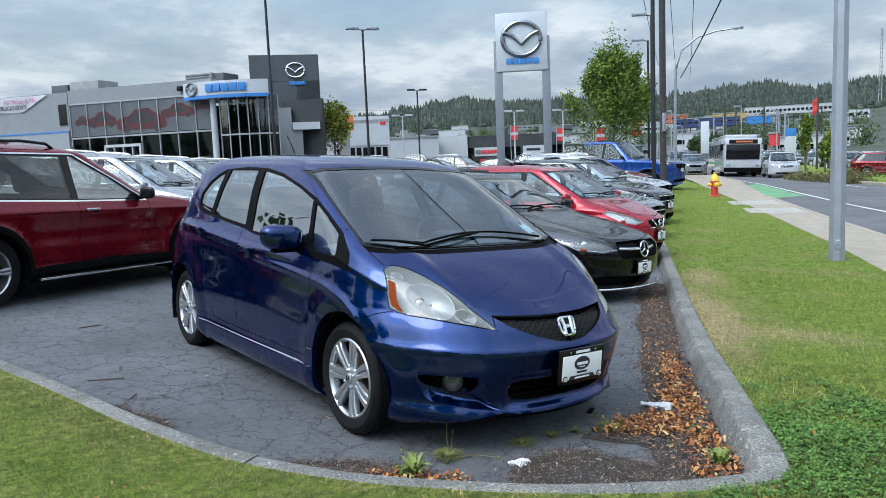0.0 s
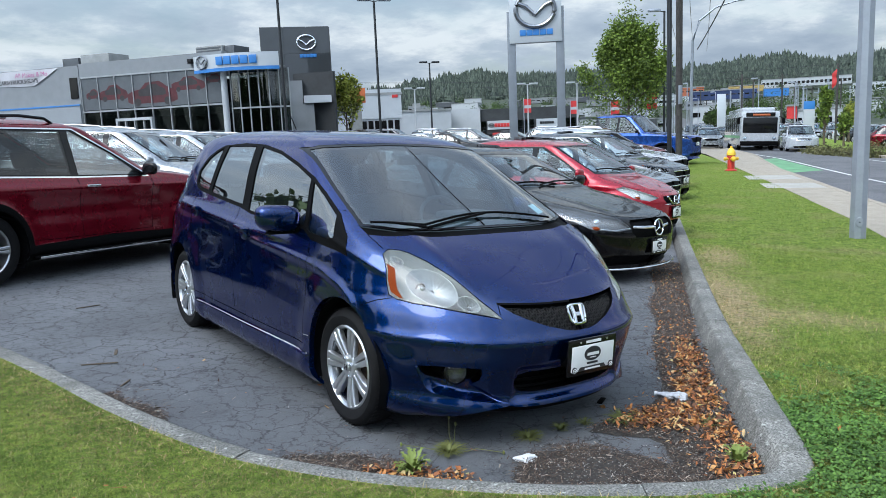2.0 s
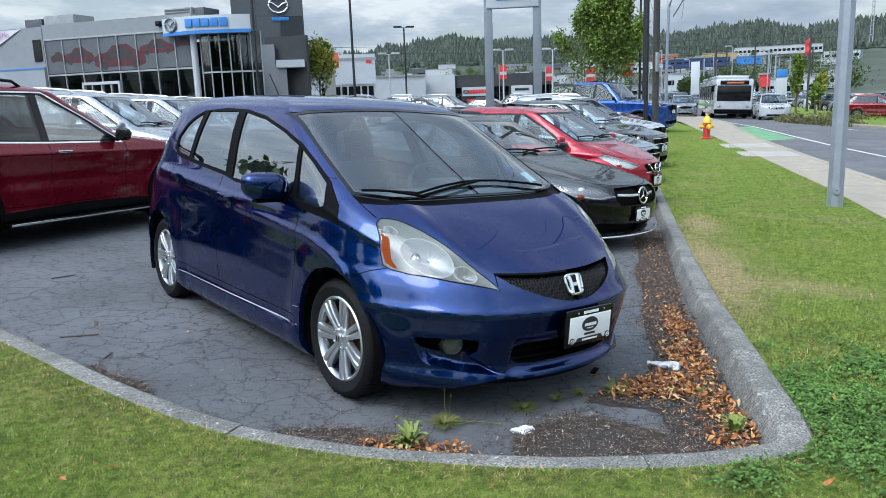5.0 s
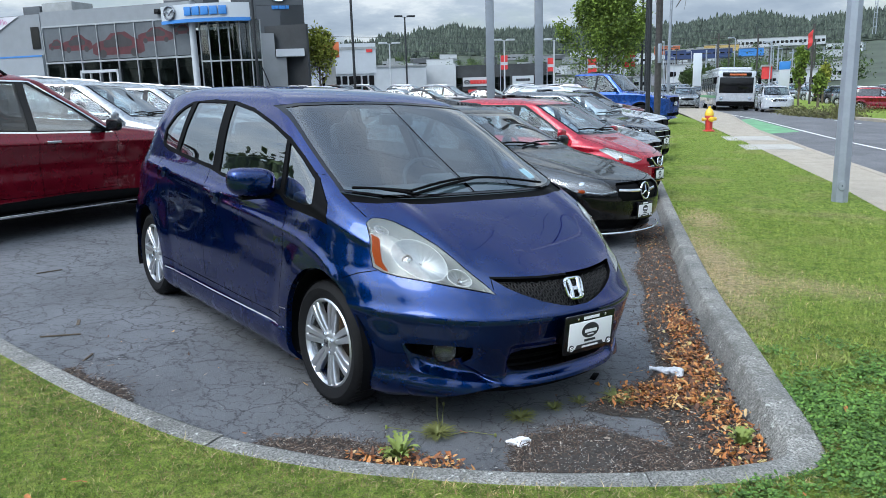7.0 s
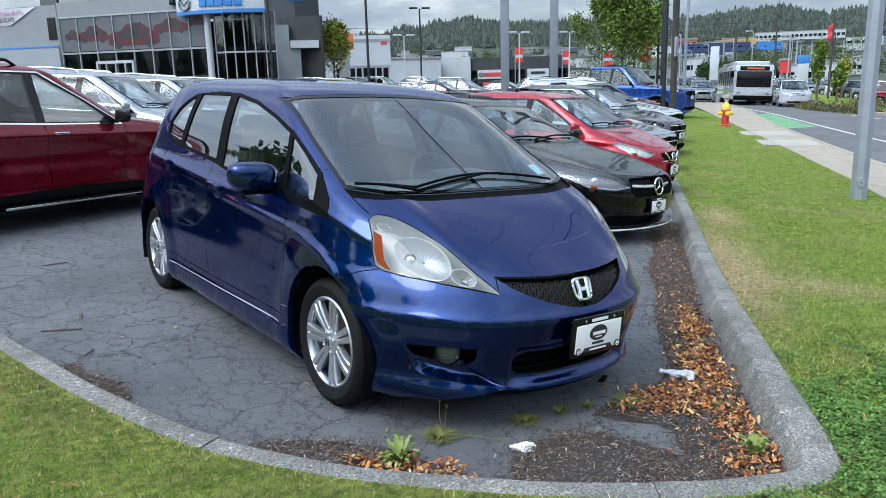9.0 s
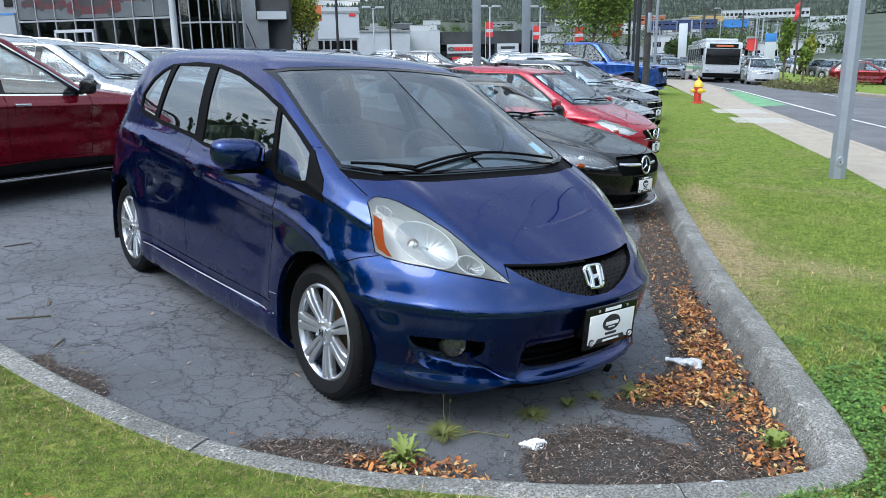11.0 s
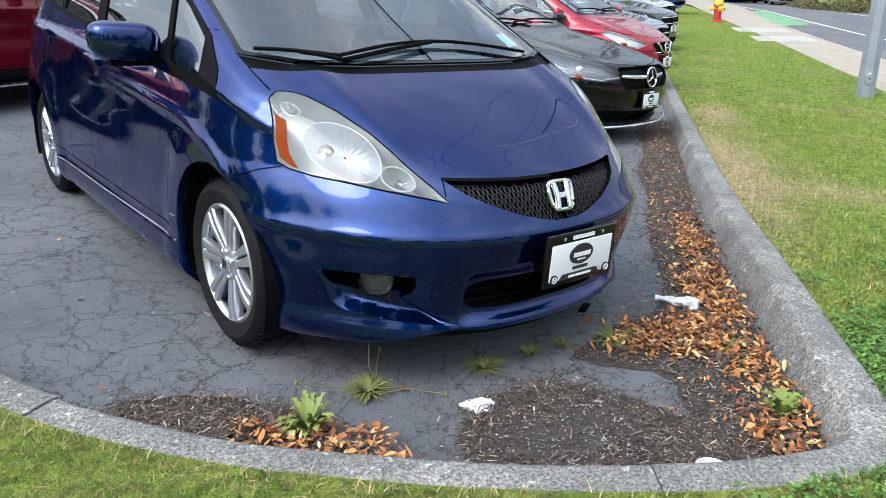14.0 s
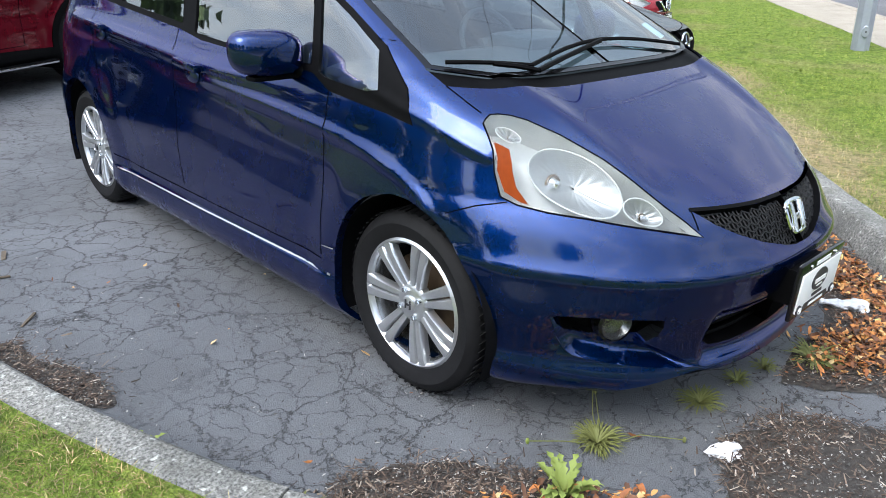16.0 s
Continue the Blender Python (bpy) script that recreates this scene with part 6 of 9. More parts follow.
crossover, _ = make_car("crossover_car", "dark grey crossover with black grille and dealer plate", "grey_paint", 4.5, 1.83, 1.62, .86, 1.06, -1.05, -.25, 1.6, 1.03, "hatch", None, .34, 2.65, .92, .2, clad=False, chrome_line=True, grille_bar=(.66, .78), lamp_dark=True)
stand(crossover, 11.03, 7.82, 15)
tagged(crossover, group=ROW)
small_grey, _ = make_car("hatchback_car", "silver-grey compact hatchback with clear headlamps", "silver", 4.2, 1.76, 1.50, .80, .98, -1.0, -.25, 1.5, .98, "hatch", None, .31, 2.55, .85, .19, lamp_dark=True, grille_bar=(.66,))
stand(small_grey, 8.55, 6.09, 15)
tagged(small_grey, group=ROW)
white_suv, _ = make_car("estate_car", "white sport utility car with dark windows and roof rails", "white_paint", 4.75, 1.88, 1.70, .92, 1.10, -1.05, -.2, 1.75, 1.06, "hatch", None, .35, 2.75, .95, .21, chrome_line=True, rails=True, glass_key="dark_glass", lamp_dark=True)
stand(white_suv, 13.51, 9.78, 15)
tagged(white_suv, group=ROW)
red_suv, _ = make_car("estate_car", "dark red sport utility car with silver roof rails", "maroon", 4.70, 1.86, 1.72, .93, 1.12, -1.05, -.2, 1.7, 1.07, "hatch", None, .35, 2.7, .93, .21, rails=True, glass_key="dark_glass")
stand(red_suv, 18.1, 13.9, 15)
tagged(red_suv, group=ROW)
pickup, _ = make_car("pickup_truck", "bright blue crew-cab pickup truck with black bumper", "truck_blue", 5.5, 2.0, 2.0, 1.15, 1.28, -1.15, -.45, 1.15, 1.28, "pickup", None, .41, 3.4, .95, .34, clad=True, lamp_dark=True, blunt=3.2)
stand(pickup, 23.6, 17.1, 15)
pickup.scale = (1.08, 1.08, 1.1)
tagged(pickup, group=ROW)

# maroon sport utility car behind
sport_suv, rsh = make_car("suv_car", "maroon sport utility car with black sills and bright side step", "maroon", 4.62, 1.86, 1.645, .95, 1.09, -.80, .02, 1.66, 1.035, "hatch", None, .36, 2.85, .92, .22, clad=True, chrome_line=True, rails=True, step=True, fine=1.25, glass_key="dark_glass", split=.40)
stand(sport_suv, -1.09, 5.15, 120.6)
bm = bmesh.new()
for i in range(3):
    add_box(bm, 0, i * .05, 0, .004, i * .05 + .04, .022)
part("wing_badge", bm, M["chrome"], sport_suv, "small chrome badge", m=pose(-.925, -1.18, .90))

silver, _ = make_car("suv_car", "silver sport utility car in a dealer row", "silver", 4.5, 1.85, 1.66, .90, 1.07, -1.05, -.25, 1.62, 1.03, "hatch", None, .35, 2.65, .92, .2, rails=True, lamp_dark=True, chrome_line=True, plate=False, fine=.9)
stand(silver, .9, 9.3, 50)
BACK = "cars in the rows behind"
tagged(silver, group=BACK)
grey, _ = make_car("suv_car", "grey sport utility car in a dealer row", "grey_paint", 4.5, 1.85, 1.66, .90, 1.07, -1.05, -.25, 1.62, 1.03, "hatch", None, .35, 2.65, .92, .2, rails=True, lamp_dark=True, plate=False, fine=.7, lite=True)
stand(grey, 5.3, 15.2, 50)
tagged(grey, group=BACK)
light_saloon, _ = make_car("saloon_car", "white saloon in a dealer row", "white_paint", 4.6, 1.8, 1.45, .72, .95, -1.02, -.18, .95, .94, "sedan", 1.0, .32, 2.7, .93, .17, plate=False, fine=.7, lite=True)
stand(light_saloon, 21.0, 33.0, 35)
tagged(light_saloon, group=BACK)
dark_saloon, _ = make_car("saloon_car", "black saloon in a dealer row", "black_paint", 4.6, 1.8, 1.45, .72, .95, -1.02, -.18, .95, .94, "sedan", 1.0, .32, 2.7, .93, .17, plate=False, fine=.7, lite=True)
stand(dark_saloon, 24.5, 31.0, 35)
tagged(dark_saloon, group=BACK)


silver_far, _ = make_car("suv_car", "silver sport utility car in a far row", "silver", 4.5, 1.85, 1.66, .90, 1.07, -1.05, -.25, 1.62, 1.03, "hatch", None, .35, 2.65, .92, .2, rails=True, lamp_dark=True, fine=.7, lite=True)
stand(silver_far, 10.0, 20.8, 50)
tagged(silver_far, group=BACK)


def more(ob, x, y, rz, dz=0.0):
    return stand(copy_thing(ob, Matrix.Identity(4)), x, y, rz, dz)


for k, (ob, x, y) in enumerate(((silver, 3.0, 12.2), (grey, 7.7, 18.0), (grey, 12.4, 23.4), (light_saloon, 14.6, 26.2), (silver_far, 17.0, 28.8))):
    more(ob, x, y, 50)
for k in range(9):
    more((light_saloon, silver_far, dark_saloon, light_saloon, grey, dark_saloon, silver_far, light_saloon, dark_saloon)[k], 17.0 + k * 2.6, 37.5 - k * 1.2, 35)
for k in range(7):
    more((dark_saloon, grey, silver_far, light_saloon, dark_saloon, silver_far, grey)[k], 27 + k * 3.1, 47 - k * 1.3, 35)
for k in range(10):
    more((grey, silver_far, dark_saloon, light_saloon, grey)[k % 5], 3 + k * 2.7, 42 + k * .3, 20)


# ---- the dealership ----
M["wall_grey"] = plain("grey_render", (0.21, 0.225, 0.24), 0.8, 0, 0.06, 1.5, 0.002)
M["wall_white"] = plain("white_panel", (0.40, 0.42, 0.44), 0.55, 0, 0.05, 1.0)
M["wall_pale"] = plain("pale_grey_panel", (0.25, 0.27, 0.29), 0.6, 0, 0.05, 1.0)
M["wall_dark"] = plain("charcoal_panel", (0.070, 0.077, 0.086), 0.5, 0.2, 0.08, 0.8)
M["fascia"] = plain("silver_fascia", (0.47, 0.50, 0.53), 0.35, 0.2, 0.05, 0.7)
M["sign_blue"] = plain("sign_blue", (0.035, 0.18, 0.48), 0.4, 0, 0.08, 2)
M["mullion"] = plain("aluminium_frame", (0.33, 0.345, 0.355), 0.4, 0.4, 0.08, 6)
M["shop_glass"] = glass("shop_glass", (0.34, 0.38, 0.39), 1.0, 0.08)
# near-black for walls behind shop glass: indoor dimness put into the colour
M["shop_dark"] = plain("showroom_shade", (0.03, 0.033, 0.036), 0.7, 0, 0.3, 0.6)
M["poster"] = plain("grey_window_print", (0.085, 0.095, 0.105), 0.5, 0, 0.15, 0.9)
M["poster_red"] = plain("red_window_print", (0.075, 0.010, 0.014), 0.5, 0, 0.35, 1.4)
M["poster_dark"] = plain("dark_window_print", (0.025, 0.022, 0.024), 0.5, 0, 0.3, 1.4)
M["sign_chrome"] = plain("dull_chrome", (0.22, 0.23, 0.25), 0.25, 0.9, 0.1, 4)
M["steel"] = plain("galvanised_steel", (0.34, 0.37, 0.42), 0.42, 0.5, 0.10, 3)
M["post_grey"] = plain("grey_sign_post", (0.19, 0.21, 0.235), 0.45, 0.3, 0.08, 3)
M["dark_steel"] = plain("dark_lamp_steel", (0.022, 0.024, 0.027), 0.45, 0.3, 0.15, 4)
M["wood_pole"] = plain("weathered_pole", (0.055, 0.05, 0.047), 0.85, 0, 0.3, 7, 0.004)
M["hydrant_red"] = plain("hydrant_red_paint", (0.50, 0.035, 0.025), 0.45, 0, 0.2, 14, 0, 0.3)
M["hydrant_yellow"] = plain("hydrant_yellow_paint", (0.72, 0.46, 0.03), 0.45, 0, 0.15, 14, 0, 0.3)
M["banner"] = plain("banner_cloth", (0.46, 0.46, 0.49), 0.8, 0, 0.08, 1.2)
M["text_pink"] = plain("pink_print", (0.42, 0.14, 0.28), 0.6, 0, 0.1, 3)
M["sign_red"] = plain("sign_red", (0.52, 0.03, 0.03), 0.5, 0, 0.15, 2)
M["orange"] = plain("orange_panel", (0.50, 0.13, 0.04), 0.6, 0, 0.12, 1)
M["roof_unit"] = plain("roof_unit_grey", (0.24, 0.25, 0.25), 0.7, 0, 0.15, 2)

# the showroom's own axes: x along the glass front, z up, -y towards the lot
SHOW = Matrix.Translation((9.04, 50.83, -.42)) @ pose(0, 0, 0, 0, 0, -56.45) @ Matrix.Diagonal((.99, .99, .982, 1))
showroom = empty("showroom_building", SHOW, label="grey and glass two-storey car showroom with curved white canopy", category="building")
G0 = .2


def sbox(name, x0, y0, z0, x1, y1, z1, mat, bev=0.0, parent=None, label=""):
    return box(name, x0, y0, z0, x1, y1, z1, mat, parent or showroom, bev, label)


sbox("wall", -30, 0, G0, -.55, 22, 7.5, M["wall_grey"], label="grey rendered wall")
sbox("wall", -30, -.12, G0, -.60, -.002, 4.9, M["wall_pale"], label="pale grey lower wall")
sbox("wall_stripe", -30, -.15, 4.80, -.60, -.122, 4.9, M["sign_blue"], label="blue stripe")
sbox("small_window", -1.35, -.06, 5.3, -.70, -.003, 6.7, M["gloss_black"])
sbox("small_window", -1.35, -.16, 1.0, -.70, -.125, 3.0, M["gloss_black"])
sbox("wall", -.55, .05, 6.68, 11.0, .6, 7.6, M["wall_grey"], label="grey parapet over the glass")
sbox("roof", -.55, .6, 7.2, 10.2, 12, 7.35, M["roof_unit"])
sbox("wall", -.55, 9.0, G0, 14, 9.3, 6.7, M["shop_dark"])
sbox("upper_floor", -.5, .35, 4.15, 11.2, 9, 4.42, M["poster"])
sbox("showroom_floor", -.5, .2, G0, 15, 9, G0 + .35, M["walk"])
edges = np.linspace(-.45, 11.15, 9)
for i, (a, b) in enumerate(zip(edges, edges[1:])):
    for z0, z1 in ((.6, 4.28), (4.40, 6.62)):
        sbox("glass_pane", a + .04, .06, z0, b - .04, .075, z1, M["shop_glass"] if z0 < 1 else M["lens"])
    sbox("mullion", a - .028, -.02, .3, a + .028, .12, 6.68, M["mullion"])
sbox("mullion", 11.11, -.02, .3, 11.19, .12, 6.68, M["mullion"])
for z in (.55, 4.34, 6.64):
    sbox("rail", -.45, -.015, z - .05, 11.15, .11, z + .05, M["mullion"])
sbox("printed_screen", -.40, .048, 4.45, 11.1, .056, 6.60, M["poster"], label="grey window graphic")
for cx, cz, w, h in ((.5, 5.5, 1.2, .7), (2.2, 5.5, 2.4, 1.1), (5.4, 5.3, 4.0, 1.55), (8.3, 5.75, 2.6, .95), (10.3, 5.95, 1.4, .6)):
    sil = [(-.5, -.32), (-.5, .02), (-.40, .14), (-.24, .20), (-.12, .46), (.16, .5), (.30, .26), (.46, .10), (.5, -.05), (.5, -.32), (.40, -.40), (-.42, -.40)]
    for mat, f, dy, zo in ((M["poster_red"], 1.0, .044, 0), (M["poster_dark"], .55, .040, .12)):
        link_mesh("car_print", [(cx + x * w * f, dy, cz + z * h * f + zo * h) for x, z in sil], [tuple(range(len(sil)))], mat, showroom, smooth=False)
    for sx in (-.30, .30):
        lathe("wheel_print", [(.001, -.002), (h * .17, -.002), (h * .17, .002)], M["poster_dark"], showroom, 16, 'Y', pose(cx + sx * w, .036, cz - h * .34))
door = empty("entrance_door")
door.parent = showroom
for x0, x1 in ((2.35, 2.5), (5.2, 5.35)):
    box("door_frame", x0, -.16, .3, x1, .05, 3.75, M["wall_white"], door)
box("door_frame", 2.35, -.16, 3.6, 5.35, .05, 3.78, M["wall_white"], door)
for x in (3.1, 3.85, 4.6):
    box("door_post", x - .05, -.10, .3, x + .05, .04, 3.6, M["mullion"], door)
# curved canopy and curved glass at the corner
cx, cy, rad = 11.6, 4.6, 4.9
arc = lambda r, a: (cx + r * math.sin(a) * 1.0, cy - r * math.cos(a))
A0, A1 = -.46, .66


def bow(name, r0, r1, z0, z1, mat, parent, n=22, a0=A0, a1=A1, label=""):
    bm = bmesh.new()
    ring = []
    for a in np.linspace(a0, a1, n):
        (x0, y0), (x1, y1) = arc(r0, a), arc(r1, a)
        ring.append([bm.verts.new((x0, y0, z0)), bm.verts.new((x1, y1, z0)), bm.verts.new((x1, y1, z1)), bm.verts.new((x0, y0, z1))])
    for p, q in zip(ring, ring[1:]):
        for k in range(4):
            bm.faces.new((p[k], p[(k + 1) % 4], q[(k + 1) % 4], q[k]))
    bm.faces.new(ring[0])
    bm.faces.new(ring[-1][::-1])
    return part(name, bm, mat, parent, label)


bow("canopy", 3.2, 5.5, 6.45, 7.30, M["fascia"], showroom, label="curved silver-white canopy")
bow("canopy_stripe", 5.3, 5.53, 6.25, 6.45, M["sign_blue"], showroom, label="blue canopy edge")
bow("canopy_soffit", 3.2, 5.4, 6.30, 6.42, M["wall_white"], showroom)
bow("glass_pane", 4.55, 4.57, .5, 6.35, M["shop_glass"], showroom, 18, -.02, .80)
for a in np.linspace(-.02, .80, 7):
    x, y = arc(4.57, a)
    tube("mullion", [(x, y, .3), (x, y, 6.4)], .045, M["mullion"], showroom, 6)
bow("rail", 4.5, 4.66, 3.95, 4.05, M["mullion"], showroom, 18, -.02, .80)
bow("inner_floor", 1.0, 4.4, 4.0, 4.2, M["poster"], showroom, 12, .2, .80)
tube("column", [(11.2, -.2, .3), (11.2, -.2, 6.4)], .20, M["wall_white"], showroom, 16)
for a in (.1, .38, .66):
    x, y = arc(3.4, a)
    sbox("ceiling_lamp", x - .45, y - .06, 6.1, x + .45, y + .06, 6.16, M["wall_white"])


def winged_ring(name, w, h, r, mat, parent, m):
    """A ring with a winged line across: the mark drawn as plain bars."""
    bm = bmesh.new()
    add_tube(bm, [(w * .5 * math.cos(a * math.pi / 20), 0, h * .5 * math.sin(a * math.pi / 20)) for a in range(40)], r, 8, True)
    add_tube(bm, [(-w * .44, -.01, h * .20), (-w * .24, -.02, h * .10), (0, -.03, -h * .16), (w * .24, -.02, h * .10), (w * .44, -.01, h * .20)], r * .9, 8)
    return part(name, bm, mat, parent, m=m)


def word_bars(name, n, w, h, d, mat, parent, m):
    """A brand word as plain upright blocks."""
    bm = bmesh.new()
    st = w / n
    for i in range(n):
        x = -w / 2 + i * st
        add_box(bm, x, -d, -h / 2, x + st * .93, 0, h / 2, min(.02, st * .1))
    return part(name, bm, mat, parent, m=m)


for frac, kind in ((.16, "ring"), (.60, "word")):
    a = A0 + (A1 - A0) * frac
    x, y = arc(5.56, a)
    mm = pose(x, y, 6.88, 0, 0, math.degrees(a))
    if kind == "ring":
        winged_ring("sign_ring", 1.0, .76, .055, M["sign_chrome"], showroom, mm)
    else:
        for k in range(5):
            a2 = A0 + (A1 - A0) * (.40 + .088 * k)
            x, y = arc(5.53, a2)
            word_bars("sign_block", 1, .50, .50, .08, M["sign_blue"], showroom, pose(x, y, 6.88, 0, 0, math.degrees(a2)))
for ux, w, z1 in ((6.1, 3.0, 8.55), ):
    sbox("roof_unit", ux, 4.0, 7.5, ux + w * .72, 6.0, z1, M["roof_unit"], .05)
    for q in range(4):
        sbox("unit_louvre", ux + .1, 3.97, 7.75 + q * .2, ux + w * .72 - .1, 3.995, 7.85 + q * .2, M["wall_dark"])
    sbox("roof_unit", ux + w * .74, 4.2, 7.5, ux + w, 6.0, z1 - .05, M["wall_dark"], .03)
sbox("roof_unit", -4.9, 3.0, 7.45, -3.4, 4.6, 8.45, M["wall_dark"], .04)
sbox("roof_unit", -3.2, 3.0, 7.45, -.6, 5.0, 8.6, M["roof_unit"], .05)
for x in (8.6, ):
    sbox("flood_lamp", x, -.25, 6.95, x + .30, .04, 7.25, M["gloss_black"], .03)
banner = empty("banner", SHOW, label="white vinyl banner with pink and black lettering on the wall", category="banner")
bm = bmesh.new()
vs = []
for i in range(15):
    t = i / 14
    vs.append([bm.verts.new((-9.5 + 7.3 * t, -.06 - .03 * math.sin(t * 19), 7.46 - .02 * math.sin(t * 9))), bm.verts.new((-9.5 + (7.3 - 2.2 * min(1, t * 1.0)) * t, -.05 - .04 * math.sin(t * 13 + 1), 6.42 + .05 * math.sin(t * 6)))])
for p, q in zip(vs, vs[1:]):
    bm.faces.new((p[0], q[0], q[1], p[1]))
part("banner_sheet", bm, M["banner"], banner)
letters("banner_words", "All Makes & Mo", .46, M["text_pink"], banner, pose(-3.15, -.13, 7.12, 90, 0, 0), .003, align='RIGHT')
letters("banner_words", "CARS\u2022TRUCKS\u2022SUV'S", .40, M["text_black"], banner, pose(-4.05, -.13, 6.70, 90, 0, 0), .003, bold=.008, align='RIGHT')

# charcoal tower
TOW = Matrix.Translation((20.37, 47.90, -.55)) @ pose(0, 0, 0, 0, 0, -26.36) @ Matrix.Diagonal((.98, .98, .98, 1))
tower = empty("sign_tower", TOW, label="charcoal panelled entrance tower with a chrome ring sign", category="building")
tw = 5.05
zt = [(.3, 3.6), (3.62, 5.9), (5.92, 8.3), (8.32, 10.25)]
xs = [0, 1.7, 3.4, tw]
for j, (z0, z1) in enumerate(zt):
    for i in range(3):
        if j <= 1 and i == 2:
            continue
        box("panel", xs[i] + .012, 0, z0, xs[i + 1] - .012, .08, z1, M["wall_dark"], tower)
box("panel", 3.41, 0, 6.5, tw - .012, .08, 8.3, M["wall_dark"], tower)
box("tower_core", .02, .10, .2, tw - .02, 4.0, 10.2, M["wall_dark"], tower)
box("side_panel", tw - .02, .02, .2, tw + .06, 4.0, 10.22, M["wall_dark"], tower)
box("porch", 1.2, -1.6, .2, 3.6, -.02, 4.6, M["wall_grey"], tower, label="grey porch block")
box("porch_roof", 2.9, -1.75, 4.62, 4.9, -.03, 5.15, M["fascia"], tower)
box("porch_block", .6, -.9, 4.62, 2.85, -.03, 6.3, M["wall_grey"], tower)
box("dark_entry", 3.62, -.25, .2, tw - .05, -.03, 4.6, M["gloss_black"], tower)
winged_ring("sign_ring", 1.35, 1.05, .08, M["chrome"], tower, pose(3.35, -.06, 9.1))
word_bars("sign_block", 5, 1.25, .26, .06, M["sign_blue"], tower, pose(3.45, -.01, 8.15))

# pylon sign
SGN = Matrix.Translation((25.195, 24.43, -.17)) @ pose(0, 0, 0, 0, 0, math.degrees(math.atan2(23.51 - 25.35, 26.27 - 24.36)))
pylon = empty("pylon_sign", SGN, label="silver pylon sign on two posts with chrome ring mark", category="sign")
gp = gz(25.3, 24.4) - .2
for sx in (-1.24, 1.24):
    box("post", sx - .21, -.16, gp, sx + .21, .16, 7.6 if sx < 0 else 7.75, M["post_grey"], pylon, .02)
bm = bmesh.new()
add_box(bm, -1.325, -.24, 6.0, 1.325, .24, 8.96, .04)
part("sign_box", bm, M["fascia"], pylon, "silver sign box")
winged_ring("sign_ring", 1.95, 1.68, .12, M["sign_chrome"], pylon, pose(0, -.28, 7.62))
word_bars("sign_block", 5, 1.70, .30, .04, M["sign_blue"], pylon, pose(.05, -.235, 6.50))


# ---- lamp posts, poles, cables ----
def lamp_post(x, y, top, heads, mat, label, r=.085, turn=0, head_mat=None, base=True):
    z = gz(x, y)
    p = empty("lamp_post", Matrix.Translation((x, y, z)) @ pose(0, 0, 0, 0, 0, turn), label=label, category="lamp post", group="dealer lamp posts")
    h = top - z
    tube("pole", [(0, 0, -.25), (0, 0, h)], r, mat, p, 10, False, "", r * .8)
    if base:
        lathe("footing", [(.001, -.3), (.28, -.3), (.28, .55), (.25, .6), (.001, .6)], M["kerb"], p, 20)
    for k in range(heads):
        s = (1, -1)[k]
        tube("arm", [(0, 0, h - .05), (s * .25, 0, h)], .03, mat, p, 6)
        bm = bmesh.new()
        add_box(bm, s * .62 - .38, -.17, h - .02, s * .62 + .38, .17, h + .14, .05)
        part("lamp_head", bm, head_mat or mat, p)
    return p


lamp_post(16.45, 36.1, 13.0, 2, M["dark_steel"], "tall black lamp post on a concrete footing", .085)
lamp_post(21.58, 34.1, 9.23, 2, M["dark_steel"], "tall black twin-head lamp post", .08, -20, M["steel"])
lamp_post(41.2, 56.0, 8.2, 2, M["dark_steel"], "black twin-head lamp post across the lot", .09, -20)
lamp_post(38.2, 54.4, 5.6, 2, M["wall_white"], "white single-head lamp post", .08, -20)
lamp_post(46.4, 47.8, 5.56, 2, M["wall_white"], "white single-head lamp post", .08, -20)
lamp_post(49.6, 44.6, 5.44, 2, M["wall_white"], "white single-head lamp post", .08, -20)
lamp_post(30.7, 20.4, 8.43, 1, M["dark_steel"], "black lamp post with a flat pale head", .075, 140, M["steel"])
lamp_post(37.2, 25.55, 8.28, 1, M["dark_steel"], "black lamp post with a flat pale head", .08, 140, M["steel"])
lamp_post(21.14, 13.16, 12.5, 1, M["dark_steel"], "tall black lamp post beside the lawn", .085, 140)
# utility pole with cross-arm
up = empty("utility_pole", Matrix.Translation((22.1, 13.43, gz(22.1, 13.43))), label="weathered round utility pole with a cross-arm", category="utility pole")
tube("pole", [(0, 0, -.3), (-.18, -.1, 12.0)], .125, M["wood_pole"], up, 12, False, "", .12)
tube("cross_arm", [(-1.2, .9, 9.3), (.9, -1.0, 9.3)], .05, M["wood_pole"], up, 6)
for t in (.1, .9):
    lathe("insulator", [(.04, 0), (.05, .05), (.03, .12), (.001, .14)], M["steel"], up, 10, 'Z', pose(-1.2 + 2.1 * t, .9 - 1.9 * t, 9.33))
bm = bmesh.new()
add_box(bm, -.20, -.20, 2.5, -.08, -.10, 3.2, .01)
part("conduit_box", bm, M["steel"], up)
# street lamp with a curved arm
sl = empty("street_lamp", Matrix.Translation((39.77, 25.39, gz(40, 25.2) - .25)), label="grey street lamp with a long curved arm", category="street lamp")
tube("pole", [(0, 0, -.2), (0, 0, 4.5), (-.05, -.1, 7.3), (.15, -.45, 8.5), (.6, -1.3, 9.2), (1.1, -2.3, 9.45), (1.6, -3.3, 9.5)], .10, M["steel"], sl, 10, False, "", .05)
box("lamp_head", 1.4, -3.75, 9.42, 1.8, -3.2, 9.55, M["steel"], sl, .03)


